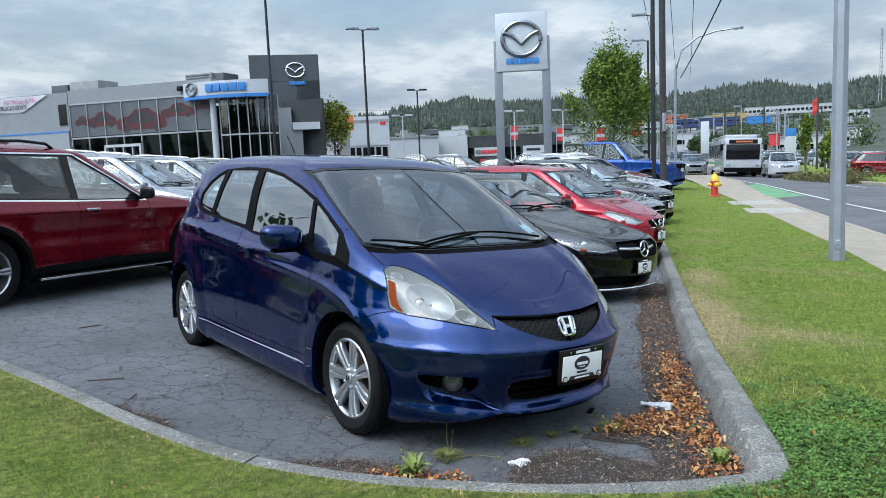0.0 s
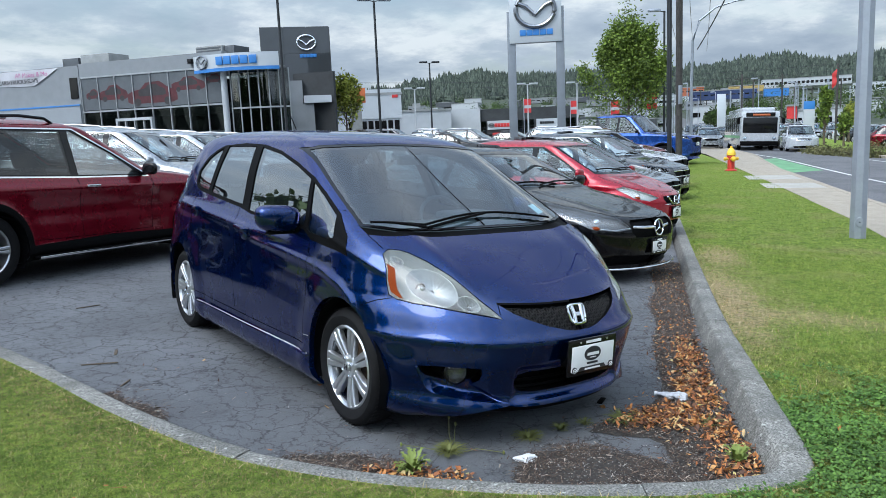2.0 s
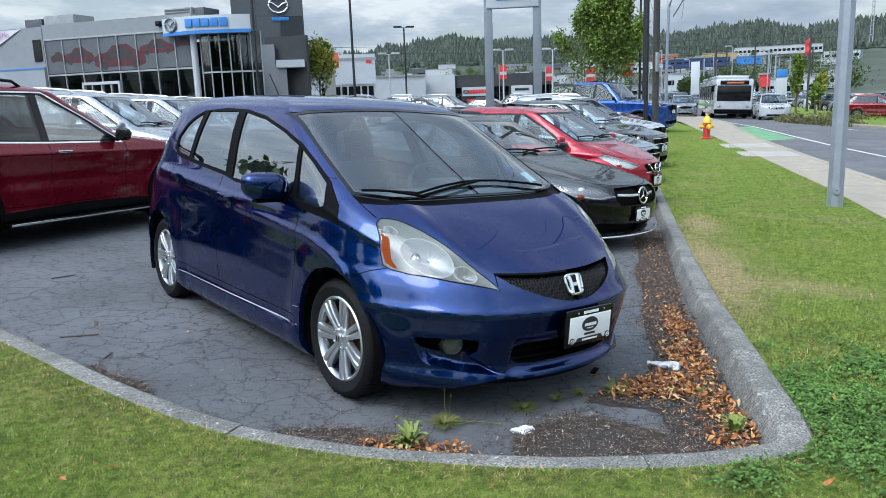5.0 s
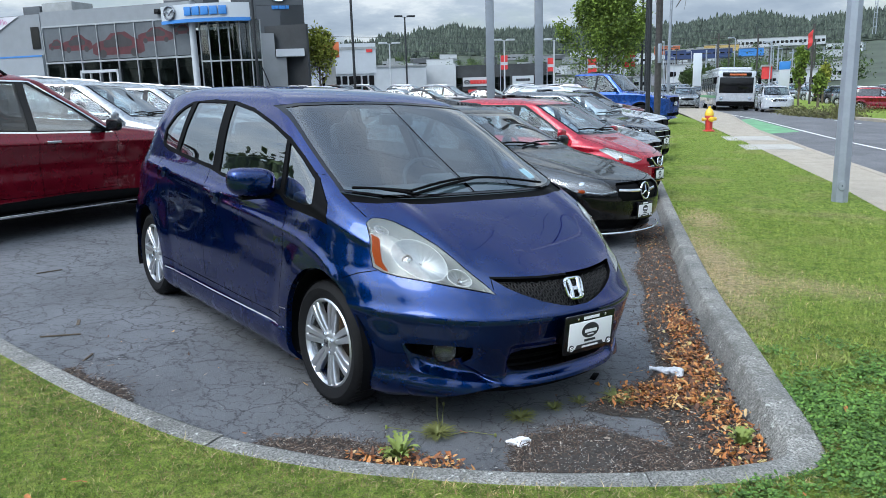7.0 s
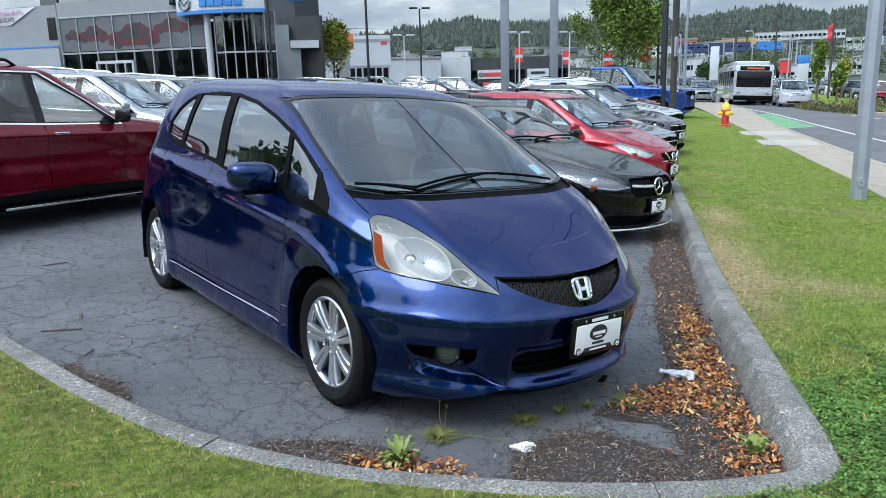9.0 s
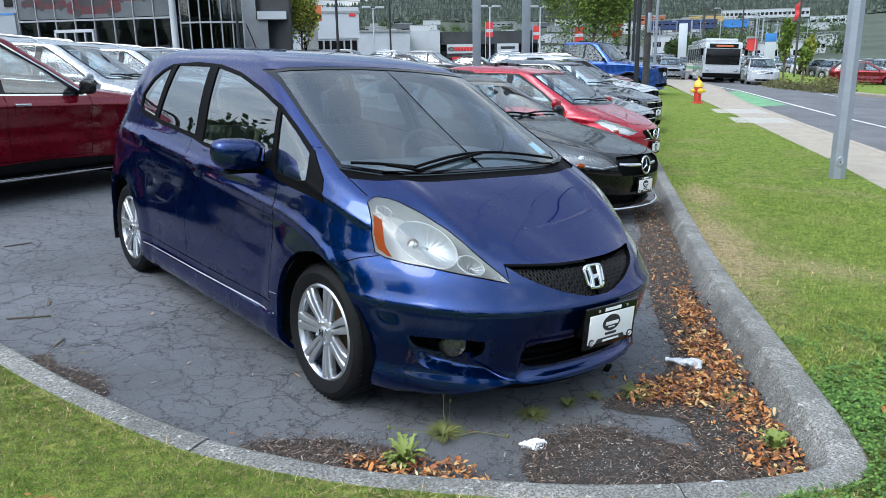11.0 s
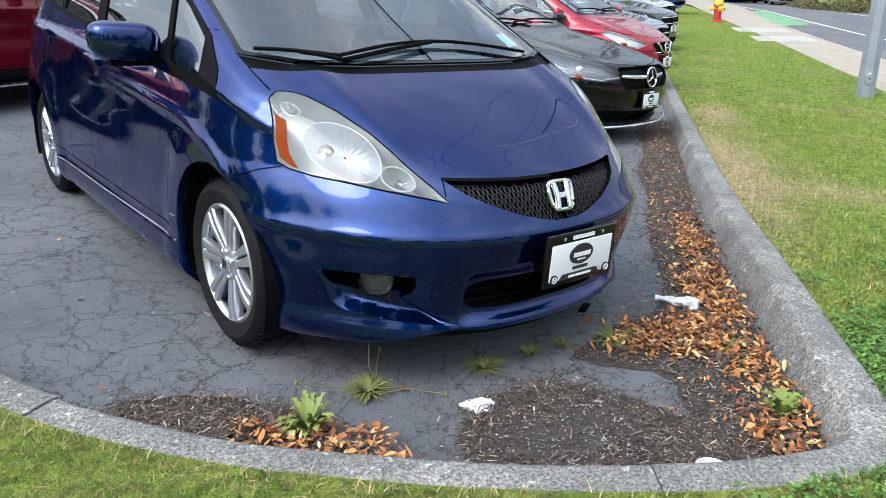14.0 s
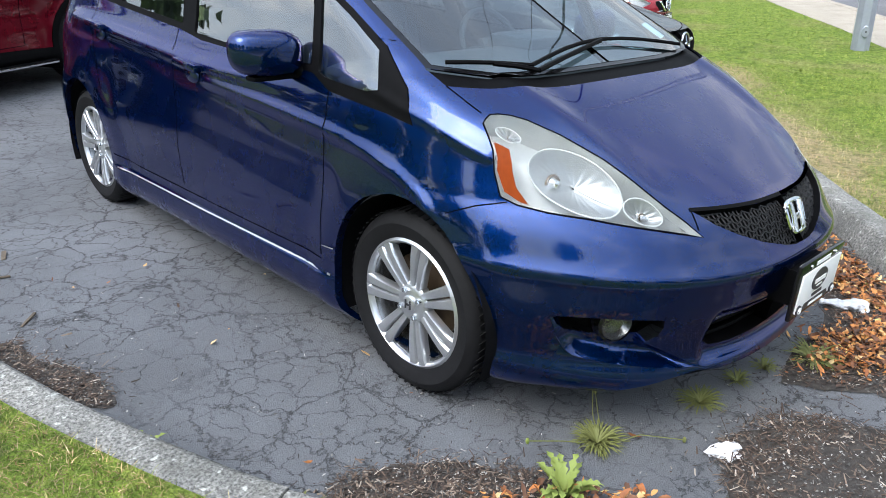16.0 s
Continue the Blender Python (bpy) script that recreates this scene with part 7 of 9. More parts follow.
def cable(name, a, b, sag, r, label, n=24):
    a, b = Vector(a), Vector(b)
    pts = [a.lerp(b, i / n) - Vector((0, 0, sag * 4 * (i / n) * (1 - i / n))) for i in range(n + 1)]
    return tagged(tube(name, pts, r, M["dark_steel"], None, 6), label, "cable")


cable("overhead_cable", (39.8, 25.0, 6.0), (12.0, 1.5, 10.2), .5, .034, "thick black overhead cable sloping to a street pole")
for a, b, r in (((22.2, 13.3, 9.4), (75, 50, 9.5), .016), ((22.9, 12.5, 9.4), (76, 49, 9.5), .016), ((21.3, 14.2, 9.4), (74, 51, 9.5), .016), ((22.2, 13.3, 9.4), (-30, -30, 9.4), .007), ((22.9, 12.5, 9.4), (-29, -31, 9.4), .007)):
    cable("power_line", a, b, 1.0, r, "thin dark power line between poles")
# square-cornered steel post on the lawn
px, py_ = 8.70, .58
post = empty("steel_post", Matrix.Translation((px, py_, gz(px, py_) + .09)), label="tall pale grey octagonal steel post standing in the lawn", category="lamp post")
lathe("pole", [(.118, -.15), (.116, .0), (.105, 4), (.088, 9.5)], M["steel"], post, 8)
post.children[0].data.shade_flat()
lathe("hand_hole", [(.001, .012), (.055, .012), (.062, .006), (.064, 0)], M["steel"], post, 20, 'X', pose(-.098, -.062, .26, 0, 0, 0) @ pose(0, 0, 0, 0, 0, 32) @ pose(0, 0, 0, 0, 180, 0) @ Matrix.Diagonal((1, .75, 1.2, 1)))
lathe("bolt", [(.001, .020), (.010, .018), (.010, 0)], M["dark_steel"], post, 8, 'X', pose(-.100, -.066, .26, 0, 0, 32) @ pose(0, 0, 0, 0, 180, 0))
# fire hydrant
hx, hy = 21.4, 10.75
hyd = empty("fire_hydrant", Matrix.Translation((hx, hy, gz(hx, hy) + .09)) @ Matrix.Scale(1.05, 4), label="red fire hydrant with yellow cap on the lawn edge", category="hydrant")
lathe("base_flange", [(.001, -.05), (.19, -.05), (.19, .05), (.15, .07), (.001, .07)], M["hydrant_red"], hyd, 20)
lathe("barrel", [(.115, .05), (.115, .45), (.135, .47), (.135, .52), (.12, .54)], M["hydrant_red"], hyd, 20)
lathe("cap", [(.15, .54), (.15, .58), (.13, .66), (.09, .74), (.04, .78), (.035, .84), (.001, .845)], M["hydrant_yellow"], hyd, 20)
for a, r in ((-125, .085), (145, .06), (-35, .06)):
    lathe("outlet", [(r * .8, .08), (r * .8, .17), (r, .18), (r, .23), (r * .5, .25), (.001, .26)], M["hydrant_yellow"], hyd, 14, 'X', pose(0, 0, .42, 0, 0, a))


# ---- trees ----
def leaf_mat(name, lo, hi):
    m, nt, b = nodes_of(name)
    g = nt.nodes.new("ShaderNodeNewGeometry")
    n = noise_node(nt, 0.9, 4)
    c = ramp(nt, g.outputs["Random Per Island"], [(0.0, lo), (0.6, hi), (1.0, tuple(min(1, q * 1.5) for q in hi))])
    d = ramp(nt, n.outputs[0], [(0.3, (.7,) * 3), (0.7, (1.15,) * 3)])
    nt.links.new(mixc(nt, 1.0, c.outputs[0], d.outputs[0], 'MULTIPLY'), b.inputs["Base Color"])
    b.inputs["Roughness"].default_value = 0.65
    b.inputs["Specular IOR Level"].default_value = 0.3
    b.inputs["Transmission Weight"].default_value = 0.0
    b.inputs["Subsurface Weight"].default_value = 0.0
    return m


M["leaf"] = leaf_mat("maple_leaves", (0.030, 0.060, 0.010), (0.15, 0.215, 0.034))
M["leaf_yellow"] = leaf_mat("yellowing_leaves", (0.09, 0.12, 0.014), (0.27, 0.29, 0.045))
M["leaf_dark"] = leaf_mat("dark_leaves", (0.016, 0.032, 0.010), (0.055, 0.090, 0.022))
# conifer greens lifted and blued: distance haze is put into the colour
M["conifer"] = leaf_mat("hazed_conifer_needles", (0.026, 0.038, 0.032), (0.060, 0.078, 0.058))
M["verge_leaf"] = leaf_mat("verge_shrub_leaves", (0.045, 0.050, 0.018), (0.12, 0.115, 0.045))
M["bark"] = plain("bark", (0.11, 0.085, 0.06), 0.9, 0, 0.35, 9, 0.01)


def quad_cloud(name, pts, size, mat, parent, rng, aspect=1.0, up=0.3):
    """Many small leaves at given places."""
    vs, fs = [], []
    for p in pts:
        s = size * rng.uniform(.6, 1.35)
        a = Vector((rng.gauss(0, 1), rng.gauss(0, 1), rng.gauss(0, 1) + up)).normalized()
        t = a.orthogonal().normalized()
        t.rotate(Matrix.Rotation(rng.uniform(0, 6.3), 3, a))
        u = a.cross(t)
        b = len(vs)
        q = Vector(p)
        vs += [q - t * s, q + u * s * .55 * aspect + a * s * .12, q + t * s, q - u * s * .55 * aspect + a * s * .12]
        fs.append((b, b + 1, b + 2, b + 3))
    ob = link_mesh(name, vs, fs, mat, parent, smooth=False)
    ob["kind"] = "stuff"
    return ob


def make_tree(x, y, top, width, low, n, size, mat, label, seed, z=None, upright=.5, trunk_r=.11):
    rng = random.Random(seed)
    z0 = gz(x, y) - .1 if z is None else z
    t = empty("tree", Matrix.Translation((x, y, z0)), label=label, category="tree")
    h = top - z0
    lo = low - z0
    bm = bmesh.new()
    add_tube(bm, [(0, 0, 0), (.02, .03, lo * .6), (-.03, .02, lo + .2), (.02, -.02, lo + (h - lo) * .45), (0, 0, h * .92)], trunk_r, 9, False, .015)
    tips = []
    for k in range(30):
        a = k * 2.4 + rng.uniform(-.4, .4)
        f = .78 * (k / 30) ** .8
        zs = lo * .85 + (h - lo) * f
        reach = width * .5 * (1 - f * .80) * rng.uniform(.7, 1.05)
        rise = (h - zs) * upright * rng.uniform(.5, 1.0)
        e = Vector((math.cos(a) * reach, math.sin(a) * reach, min(h * .98, zs + rise)))
        mid = Vector((math.cos(a) * reach * .5, math.sin(a) * reach * .5, zs + rise * .38))
        add_tube(bm, [(0, 0, zs), mid, e], trunk_r * .38 * (1 - f * .5), 5, False, .008)
        tips += [(mid.lerp(e, q), (1 - q * .45) * rng.uniform(.7, 1.1)) for q in (-.1, .2, .5, .75, .95, 1.08)]
    tips += [(Vector((0, 0, lo + (h - lo) * q)), .8) for q in (.5, .7, .85, .97)]
    part("trunk", bm, M["bark"], t)
    pts = []
    while len(pts) < n:
        c, s = rng.choice(tips)
        r = width * .074 * s
        p = c + Vector((rng.gauss(0, r), rng.gauss(0, r), rng.gauss(0, r * 1.7)))
        if p.z > lo * .82:
            pts.append(p)
    quad_cloud("crown", pts, size, mat, t, rng)
    return t


make_tree(33.3, 25.1, 7.9, 5.2, 2.3, 32000, .085, M["leaf"], "young maple tree with a dense green upright crown", 3, upright=.55)
make_tree(27.4, 48.4, 6.45, 3.0, 2.2, 2600, .14, M["leaf_yellow"], "slim yellowing tree beside the charcoal tower", 4, upright=.8)
make_tree(59.96, 26.9, 3.95, 1.25, .0, 3200, .13, M["leaf"], "slim upright yellow-green tree on the far verge", 5, upright=.9)
make_tree(66.5, 28.0, 2.6, 1.3, .2, 1500, .13, M["leaf_yellow"], "young yellowing tree on the far verge", 6, upright=.8)
make_tree(58.5, 24.6, 2.0, 1.3, .0, 1400, .12, M["leaf"], "small green tree on the far verge", 7)
make_tree(105.5, 67.5, 3.4, 4.2, .2, 1500, .22, M["leaf_dark"], "round dark green tree beside the road", 10)
make_tree(115.5, 70.5, 3.9, 4.4, .2, 1500, .22, M["leaf_dark"], "round dark green tree beside the road", 12)
# unseen trees, mirrored in glass and paint; most are added to darken those reflections
for k, (x, y, tp, w) in enumerate(((-9.6, 19.8, 6.4, 4.6), (-5.5, 34, 7.5, 8), (-14, 31, 8, 8), (-22, 22, 8.5, 9), (-26, 12, 11, 11), (-28, 3, 12, 12), (-27, -7, 12, 12), (-24, -17, 12, 12), (-30, 24, 9, 9), (-20, -33, 10, 9), (-10, -37, 9, 9), (1, -40, 10, 9), (12, -42, 9, 9))):
    make_tree(x, y, tp, w, .9, 7000, .24, M["leaf_dark"], "broad dark green tree out of view, there for reflections", 20 + k, upright=.45, trunk_r=.16)


def bush(x, y, w, h, mat, label, seed, n=900, size=.10):
    rng = random.Random(seed)
    b = empty("bush", Matrix.Translation((x, y, gz(x, y))), label=label, category="bush")
    pts = [Vector((rng.gauss(0, w * .26), rng.gauss(0, w * .26), abs(rng.gauss(0, h * .45)))) for _ in range(n)]
    quad_cloud("foliage", pts, size, mat, b, rng)
    bm = bmesh.new()
    for k in range(5):
        add_tube(bm, [(0, 0, -.1), (rng.uniform(-.3, .3) * w, rng.uniform(-.3, .3) * w, h * .7)], .03, 5)
    part("stems", bm, M["bark"], b)
    return b


for k, (x, y, w, h) in enumerate(((34.5, 55.5, 3.5, 1.6), (38, 53, 3, 1.2), (40.5, 17.0, 1.6, .45), (42, 17.9, 1.7, .5), (43.6, 18.9, 1.6, .45), (39.2, 15.6, 1.6, .5), (37.9, 14.2, 1.5, .45), (45.3, 20.0, 1.6, .5), (36.6, 12.7, 1.5, .5), (60, 60, 2, 1.2), (64, 57, 2, 1.2), (53, 20.5, 2.4, .8), (47.5, 17, 2.6, .8))):
    bush(x, y, w, h * .8, M["leaf_dark"] if k < 2 else M["verge_leaf"], "low rounded green bush on a verge", 40 + k, size=.06)

# verge and kerb across the road
VERGE_R = [(10, -21), (24, -6), (36, 6), (44, 11.5), (52, 15), (70, 26), (100, 44)]
ribbon("verge", ROAD_R[:-1] + [(104, 62)], VERGE_R, .11, M["lawn"], "green and brown planted verge across the road", "verge", 1.5)
kerb_run("verge_kerb", [Vector(p) for p in resample(ROAD_R[:-1], 1.2)], .2, .14, .14, "pale concrete kerb across the road", 6.0, mat=M["walk"])
ribbon("far_forecourt", VERGE_R, [(30, -30), (60, -20), (75, -8), (90, 0), (100, 6), (120, 20), (150, 40)], .05, M["road"], "grey asphalt forecourts across the road", "asphalt", 4)

# ---- buildings and signs in the distance ----
def block(name, x, y, w, d, h, turn, mat, label, roof=None, windows=0, z=None):
    zz = gz(x, y) - .5 if z is None else z
    b = empty(name, Matrix.Translation((x, y, zz)) @ pose(0, 0, 0, 0, 0, turn), label=label, category="building")
    box("wall", -w / 2, -d / 2, 0, w / 2, d / 2, h + .5, mat, b)
    box("roof", -w / 2 - .15, -d / 2 - .15, h + .5, w / 2 + .15, d / 2 + .15, h + .75, roof or M["roof_unit"], b)
    for i in range(windows):
        x0 = -w / 2 + (i + .18) * w / windows
        box("window", x0, -d / 2 - .06, 1.3, x0 + w / windows * .64, -d / 2 - .005, min(3.3, h * .75), M["gloss_black"], b)
    return b


hall = empty("service_hall", Matrix.Translation((67.0, 80.3, gz(67, 80) - .6)) @ pose(0, 0, 0, 0, 0, math.degrees(math.atan2(70.94 - 80.42, 77.26 - 67.08))), label="long white hall with a glazed front and red sign", category="building")
zb = gz(67, 80) - .6
box("wall", -13, .9, 0, 0, 14, 4.7 - zb, M["wall_white"], hall)
box("wall", 0, 0, 0, .3, 16, 4.75 - zb, M["wall_white"], hall)
# dark block close behind the panes stands in for the unlit interior
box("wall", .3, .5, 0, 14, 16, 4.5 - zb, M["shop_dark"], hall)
for i in range(16):
    for j in range(3):
        if not (j >= 1 and (1 <= i <= 5 or 9 <= i <= 12)):
            box("glass_pane", .35 + i * .85, .40, .8 + j * .95, .35 + i * .85 + .79, .44, .8 + j * .95 + .88, M["shop_glass"], hall)
box("sign_panel", 1.3, .30, 2.35, 5.3, .46, 3.6, M["wall_white"], hall)
word_bars("sign_block", 6, 2.6, .55, .05, M["sign_red"], hall, pose(3.6, .30, 2.95))
winged_ring("sign_ring", .75, .5, .06, M["dark_steel"], hall, pose(1.85, .27, 2.95))
box("sign_panel", 8.3, .30, 2.5, 11.3, .46, 3.6, M["fascia"], hall)
word_bars("sign_block", 6, 2.0, .35, .05, M["dark_steel"], hall, pose(9.8, .30, 3.05))
box("entrance_band", 2.0, .25, 1.3, 5.0, .46, 1.9, M["sign_red"], hall)
wl = block("service_hall", 52, 89.0, 26, 6, 4.5 - gz(52, 89), -28, M["wall_white"], "long plain white rendered hall")
for k in range(6):
    box("roof_unit", -10 + k * 3.6, -1, 5.4 - gz(52, 89) + .2, -9 + k * 3.6, .2, 6.0 - gz(52, 89) + .2, M["roof_unit"], wl)
ob = empty("orange_sign", Matrix.Translation((32.5, 55.6, gz(32, 55) - .7)) @ pose(0, 0, 0, 0, 0, -30), label="orange square pylon sign behind a tree", category="sign")
box("sign_box", -.9, -.4, 4.7, .9, .4, 6.0, M["orange"], ob, .04)
box("post", -.5, -.2, 0, .5, .2, 4.75, M["roof_unit"], ob)
b2 = block("retail_building", 40.4, 65.3, 5.6, 5, 5.2, -32, M["wall_white"], "pale two-storey retail building", windows=0)
box("fascia", -2.85, -2.6, 3.3, 2.85, -2.51, 6.3, M["fascia"], b2)
for i in range(8):
    box("window", -2.7 + i * .68, -2.58, .9, -2.7 + i * .68 + .5, -2.505, 3.1, M["gloss_black"], b2)
box("sign_mark", 1.9, -2.66, 5.4, 2.5, -2.61, 5.7, M["sign_red"], b2)
# grey shop across the road
shop = empty("shop_building", Matrix.Translation((47.5, 10.8, gz(46, 12) - .3)) @ pose(0, 0, 0, 0, 0, -118), label="grey rendered shop with a round sign and white railing", category="building")
box("wall", -2.2, 0, 0, 12, 9, 4.35, M["wall_grey"], shop)
box("parapet", -2.3, -.1, 4.35, 12.1, 9.1, 4.6, M["wall_dark"], shop)
lathe("round_sign", [(.001, -.16), (.5, -.16), (.55, -.10), (.55, 0)], M["sign_blue"], shop, 24, 'Y', pose(-1.1, 0, 3.65))
lathe("round_mark", [(.001, -.18), (.28, -.18), (.28, -.1)], M["wall_white"], shop, 20, 'Y', pose(-1.1, 0, 3.65))
word_bars("sign_block", 5, 1.8, .3, .06, M["wall_white"], shop, pose(.9, -.02, 3.65))
for i in range(6):
    box("railing_bar", .5 + i * .28, -.10, 2.05, .58 + i * .28, -.02, 3.0, M["wall_white"], shop)
box("awning", -2.2, -1.0, 1.55, 6, -.02, 2.05, M["wall_dark"], shop, .08)
box("awning_band", -2.2, -1.05, 1.2, 6, -1.0, 1.58, M["wall_white"], shop)
# sign tower and flag by the far verge
st = empty("pylon_sign", Matrix.Translation((63.9, 30.3, gz(64, 30))) @ pose(0, 0, 0, 0, 0, -60), label="tall blue and white roadside pylon sign", category="sign")
box("sign_box", -.45, -.2, 1.0, .45, .2, 3.1, M["wall_white"], st, .03)
box("sign_cap", -.45, -.22, 3.1, .45, .22, 3.8, M["sign_blue"], st, .03)
box("post", -.15, -.1, -.2, .15, .1, 1.2, M["steel"], st)
fp = empty("flag_pole", Matrix.Translation((64.7, 28.3, gz(64, 28))), label="brown pole with a hanging red and white flag", category="flag pole")
tube("pole", [(0, 0, -.2), (0, 0, 6.9)], .10, M["wood_pole"], fp, 8)
bm = bmesh.new()
fv = [[bm.verts.new((-.05 - .18 * t - .05 * math.sin(k * 1.7), .35 * t, 6.5 - 1.3 * k / 6 - .4 * t)) for t in (0, .5, 1)] for k in range(7)]
for p, q in zip(fv, fv[1:]):
    for k in (0, 1):
        bm.faces.new((p[k], p[k + 1], q[k + 1], q[k]))
part("flag", bm, M["sign_red"], fp)
# feather flags at the dealers
for k, (x, y, h) in enumerate(((46.1, 48.05, 4.5), (49.2, 45.1, 4.3), (42.6, 34.6, 3.75), (36.5, 26.4, 3.9))):
    fl_ = empty("feather_flag", Matrix.Translation((x, y, gz(x, y))) @ pose(0, 0, 0, 0, 0, -45), label="red and white feather flag on a thin pole", category="flag", group="feather flags")
    tube("pole", [(0, 0, -.1), (0, 0, h)], .04, M["steel"], fl_, 6)
    box("flag_cloth", .05, -.02, h * .70, .68, .02, h * .98, M["sign_red"], fl_)
    box("flag_band", .05, -.03, h * .79, .68, .03, h * .85, M["wall_white"], fl_)

M["orange_wall"] = plain("orange_render", (0.36, 0.11, 0.05), 0.7, 0, 0.15, 0.5)
M["yellow_wall"] = plain("yellow_render", (0.42, 0.30, 0.10), 0.7, 0, 0.15, 0.5)
M["navy_wall"] = plain("navy_panel", (0.015, 0.035, 0.11), 0.6, 0, 0.2, 0.5)
TOWN_MATS = [M["wall_white"], M["wall_pale"], M["fascia"], M["wall_grey"], M["wall_white"], M["roof_unit"], M["wall_white"], M["wall_grey"], M["wall_dark"]]
rng = random.Random(11)
for k in range(130):
    a = radians(rng.uniform(23.5, 58))
    r = rng.uniform(150, 420)
    if 30.0 < math.degrees(a) < 36.5 and r < 300:
        continue
    if math.degrees(a) > 40 and r < 190:
        r += 70
    x, y = r * math.cos(a), r * math.sin(a)
    w = rng.uniform(4, 11) * (.7 + r / 600)
    block("shop_building", x, y, w, rng.uniform(5, 10), rng.uniform(1.6, 3.2), rng.uniform(-75, -35), rng.choice(TOWN_MATS), "low flat-roofed commercial building in the distance", windows=rng.choice((0, 0, 0, 5)))
for x, y, w, z0, h, t, mt, lab in ((368, 192, 40, 16.5, 3.4, -62, M["wall_white"], "long pale apartment block on the far slope"), (242, 168.5, 9, 11.0, 2.4, -55, M["orange_wall"], "small orange building on the far slope"),
                                   (214, 137, 20, 8.0, 2.2, -57, M["navy_wall"], "long dark blue store in the distance"), (224, 125, 7, 8.2, 1.8, -57, M["sign_blue"], "bright blue store front in the distance"),
                                   (278, 168.5, 13, 12.4, 1.8, -58, M["yellow_wall"], "long yellow building in the distance"), (138.2, 90.7, 7, 1.0, 3.0, -57, M["wall_white"], "white gabled building beside the road"),
                                   (102.7, 53.1, 1.3, 1.3, 1.2, -62, M["sign_red"], "small dark red kiosk in the distance")):
    block("apartment_building" if "apartment" in lab else "shop_building", x, y, w, 7, h, t, mt, lab, windows=int(w / 2), z=z0)
mono = empty("pylon_sign", Matrix.Translation((89.4, 55.75, -.3)) @ pose(0, 0, 0, 0, 0, -57), label="tall plain grey roadside slab sign", category="sign")
box("sign_box", -.55, -.25, 0, .55, .25, 5.3, M["fascia"], mono, .03)
mast = empty("radio_mast", Matrix.Translation((364, 146.6, 22)), label="thin lattice radio mast on the hill", category="mast")
for q in range(3):
    tube("mast_leg", [(.8 * math.cos(q * 2.1), .8 * math.sin(q * 2.1), -3), (.35 * math.cos(q * 2.1), .35 * math.sin(q * 2.1), 29)], .14, M["steel"], mast, 5)
for q in range(15):
    box("mast_brace", -.6, -.6, q * 2.0, .6, .6, q * 2.0 + .14, M["steel"], mast)

# wooded hills
rng = random.Random(8)
vs, fs = [], []


def conifer(x, y, z, h, w):
    """A ragged fir of stacked skirts."""
    a0 = rng.uniform(0, 6.3)
    for lev in range(4):
        zb_, zt_ = z + h * (.10 + .21 * lev), z + h * min(1.0, .50 + .21 * lev)
        rr = w * (1 - lev * .22) * rng.uniform(.85, 1.15)
        b = len(vs)
        for k in range(7):
            q = rr * rng.uniform(.6, 1.15)
            vs.append((x + q * math.cos(a0 + k * .8976), y + q * math.sin(a0 + k * .8976), zb_ - rng.uniform(0, h * .05)))
        vs.append((x + rng.uniform(-.1, .1) * w, y, zt_))
        fs.extend([(b + k, b + (k + 1) % 7, b + 7) for k in range(7)])


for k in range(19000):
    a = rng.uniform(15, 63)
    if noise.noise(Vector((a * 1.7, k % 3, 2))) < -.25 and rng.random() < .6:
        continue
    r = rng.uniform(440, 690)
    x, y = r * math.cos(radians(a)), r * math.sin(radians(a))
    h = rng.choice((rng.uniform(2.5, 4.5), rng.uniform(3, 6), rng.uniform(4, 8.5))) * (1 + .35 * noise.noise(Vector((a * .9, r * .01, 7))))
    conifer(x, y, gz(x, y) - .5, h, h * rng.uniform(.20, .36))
for k in range(500):
    a = rng.uniform(95, 370)
    r = rng.uniform(120, 260)
    x, y = r * math.cos(radians(a)), r * math.sin(radians(a))
    h = rng.uniform(8, 16)
    conifer(x, y, gz(x, y) - 1, h, h * rng.uniform(.2, .3))
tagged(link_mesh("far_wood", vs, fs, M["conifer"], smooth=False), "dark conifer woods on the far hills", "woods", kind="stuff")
pts = []
for k in range(170):
    a, r = rng.uniform(22, 60), rng.uniform(150, 420)
    if 31 < a < 37 and r < 260:
        continue
    x, y = r * math.cos(radians(a)), r * math.sin(radians(a))
    s = rng.uniform(1.5, 4)
    z = gz(x, y)
    pts += [Vector((x + rng.gauss(0, s * .5), y + rng.gauss(0, s * .5), z + abs(rng.gauss(s * .8, s * .5)))) for _ in range(260)]
ob = quad_cloud("far_trees", pts, .30, M["leaf_dark"], None, rng)
tagged(ob, "scattered green trees between distant buildings", "trees", kind="stuff")
for k in range(26):
    a, r = radians(rng.uniform(24, 41)), rng.uniform(85, 300)
    x, y = r * math.cos(a), r * math.sin(a)
    p = empty("utility_pole", Matrix.Translation((x, y, gz(x, y))) @ pose(0, 0, 0, 0, 0, rng.uniform(0, 180)), label="distant utility pole with a short cross-arm", category="utility pole", group="distant poles")
    h = rng.uniform(7, 10)
    tube("pole", [(0, 0, -.5), (0, 0, h)], .14, M["wood_pole"] if k % 2 else M["steel"], p, 6)
    tube("cross_arm", [(-1.1, 0, h - .6), (1.1, 0, h - .6)], .06, M["wood_pole"], p, 5)
for k, (z0, y0) in enumerate(((8.6, 92), (7.4, 90), (9.6, 96))):
    cable("power_line", (40, y0, z0), (112, y0 - 45, z0 - .6), 1.2, .03, "thin dark power line across the valley")

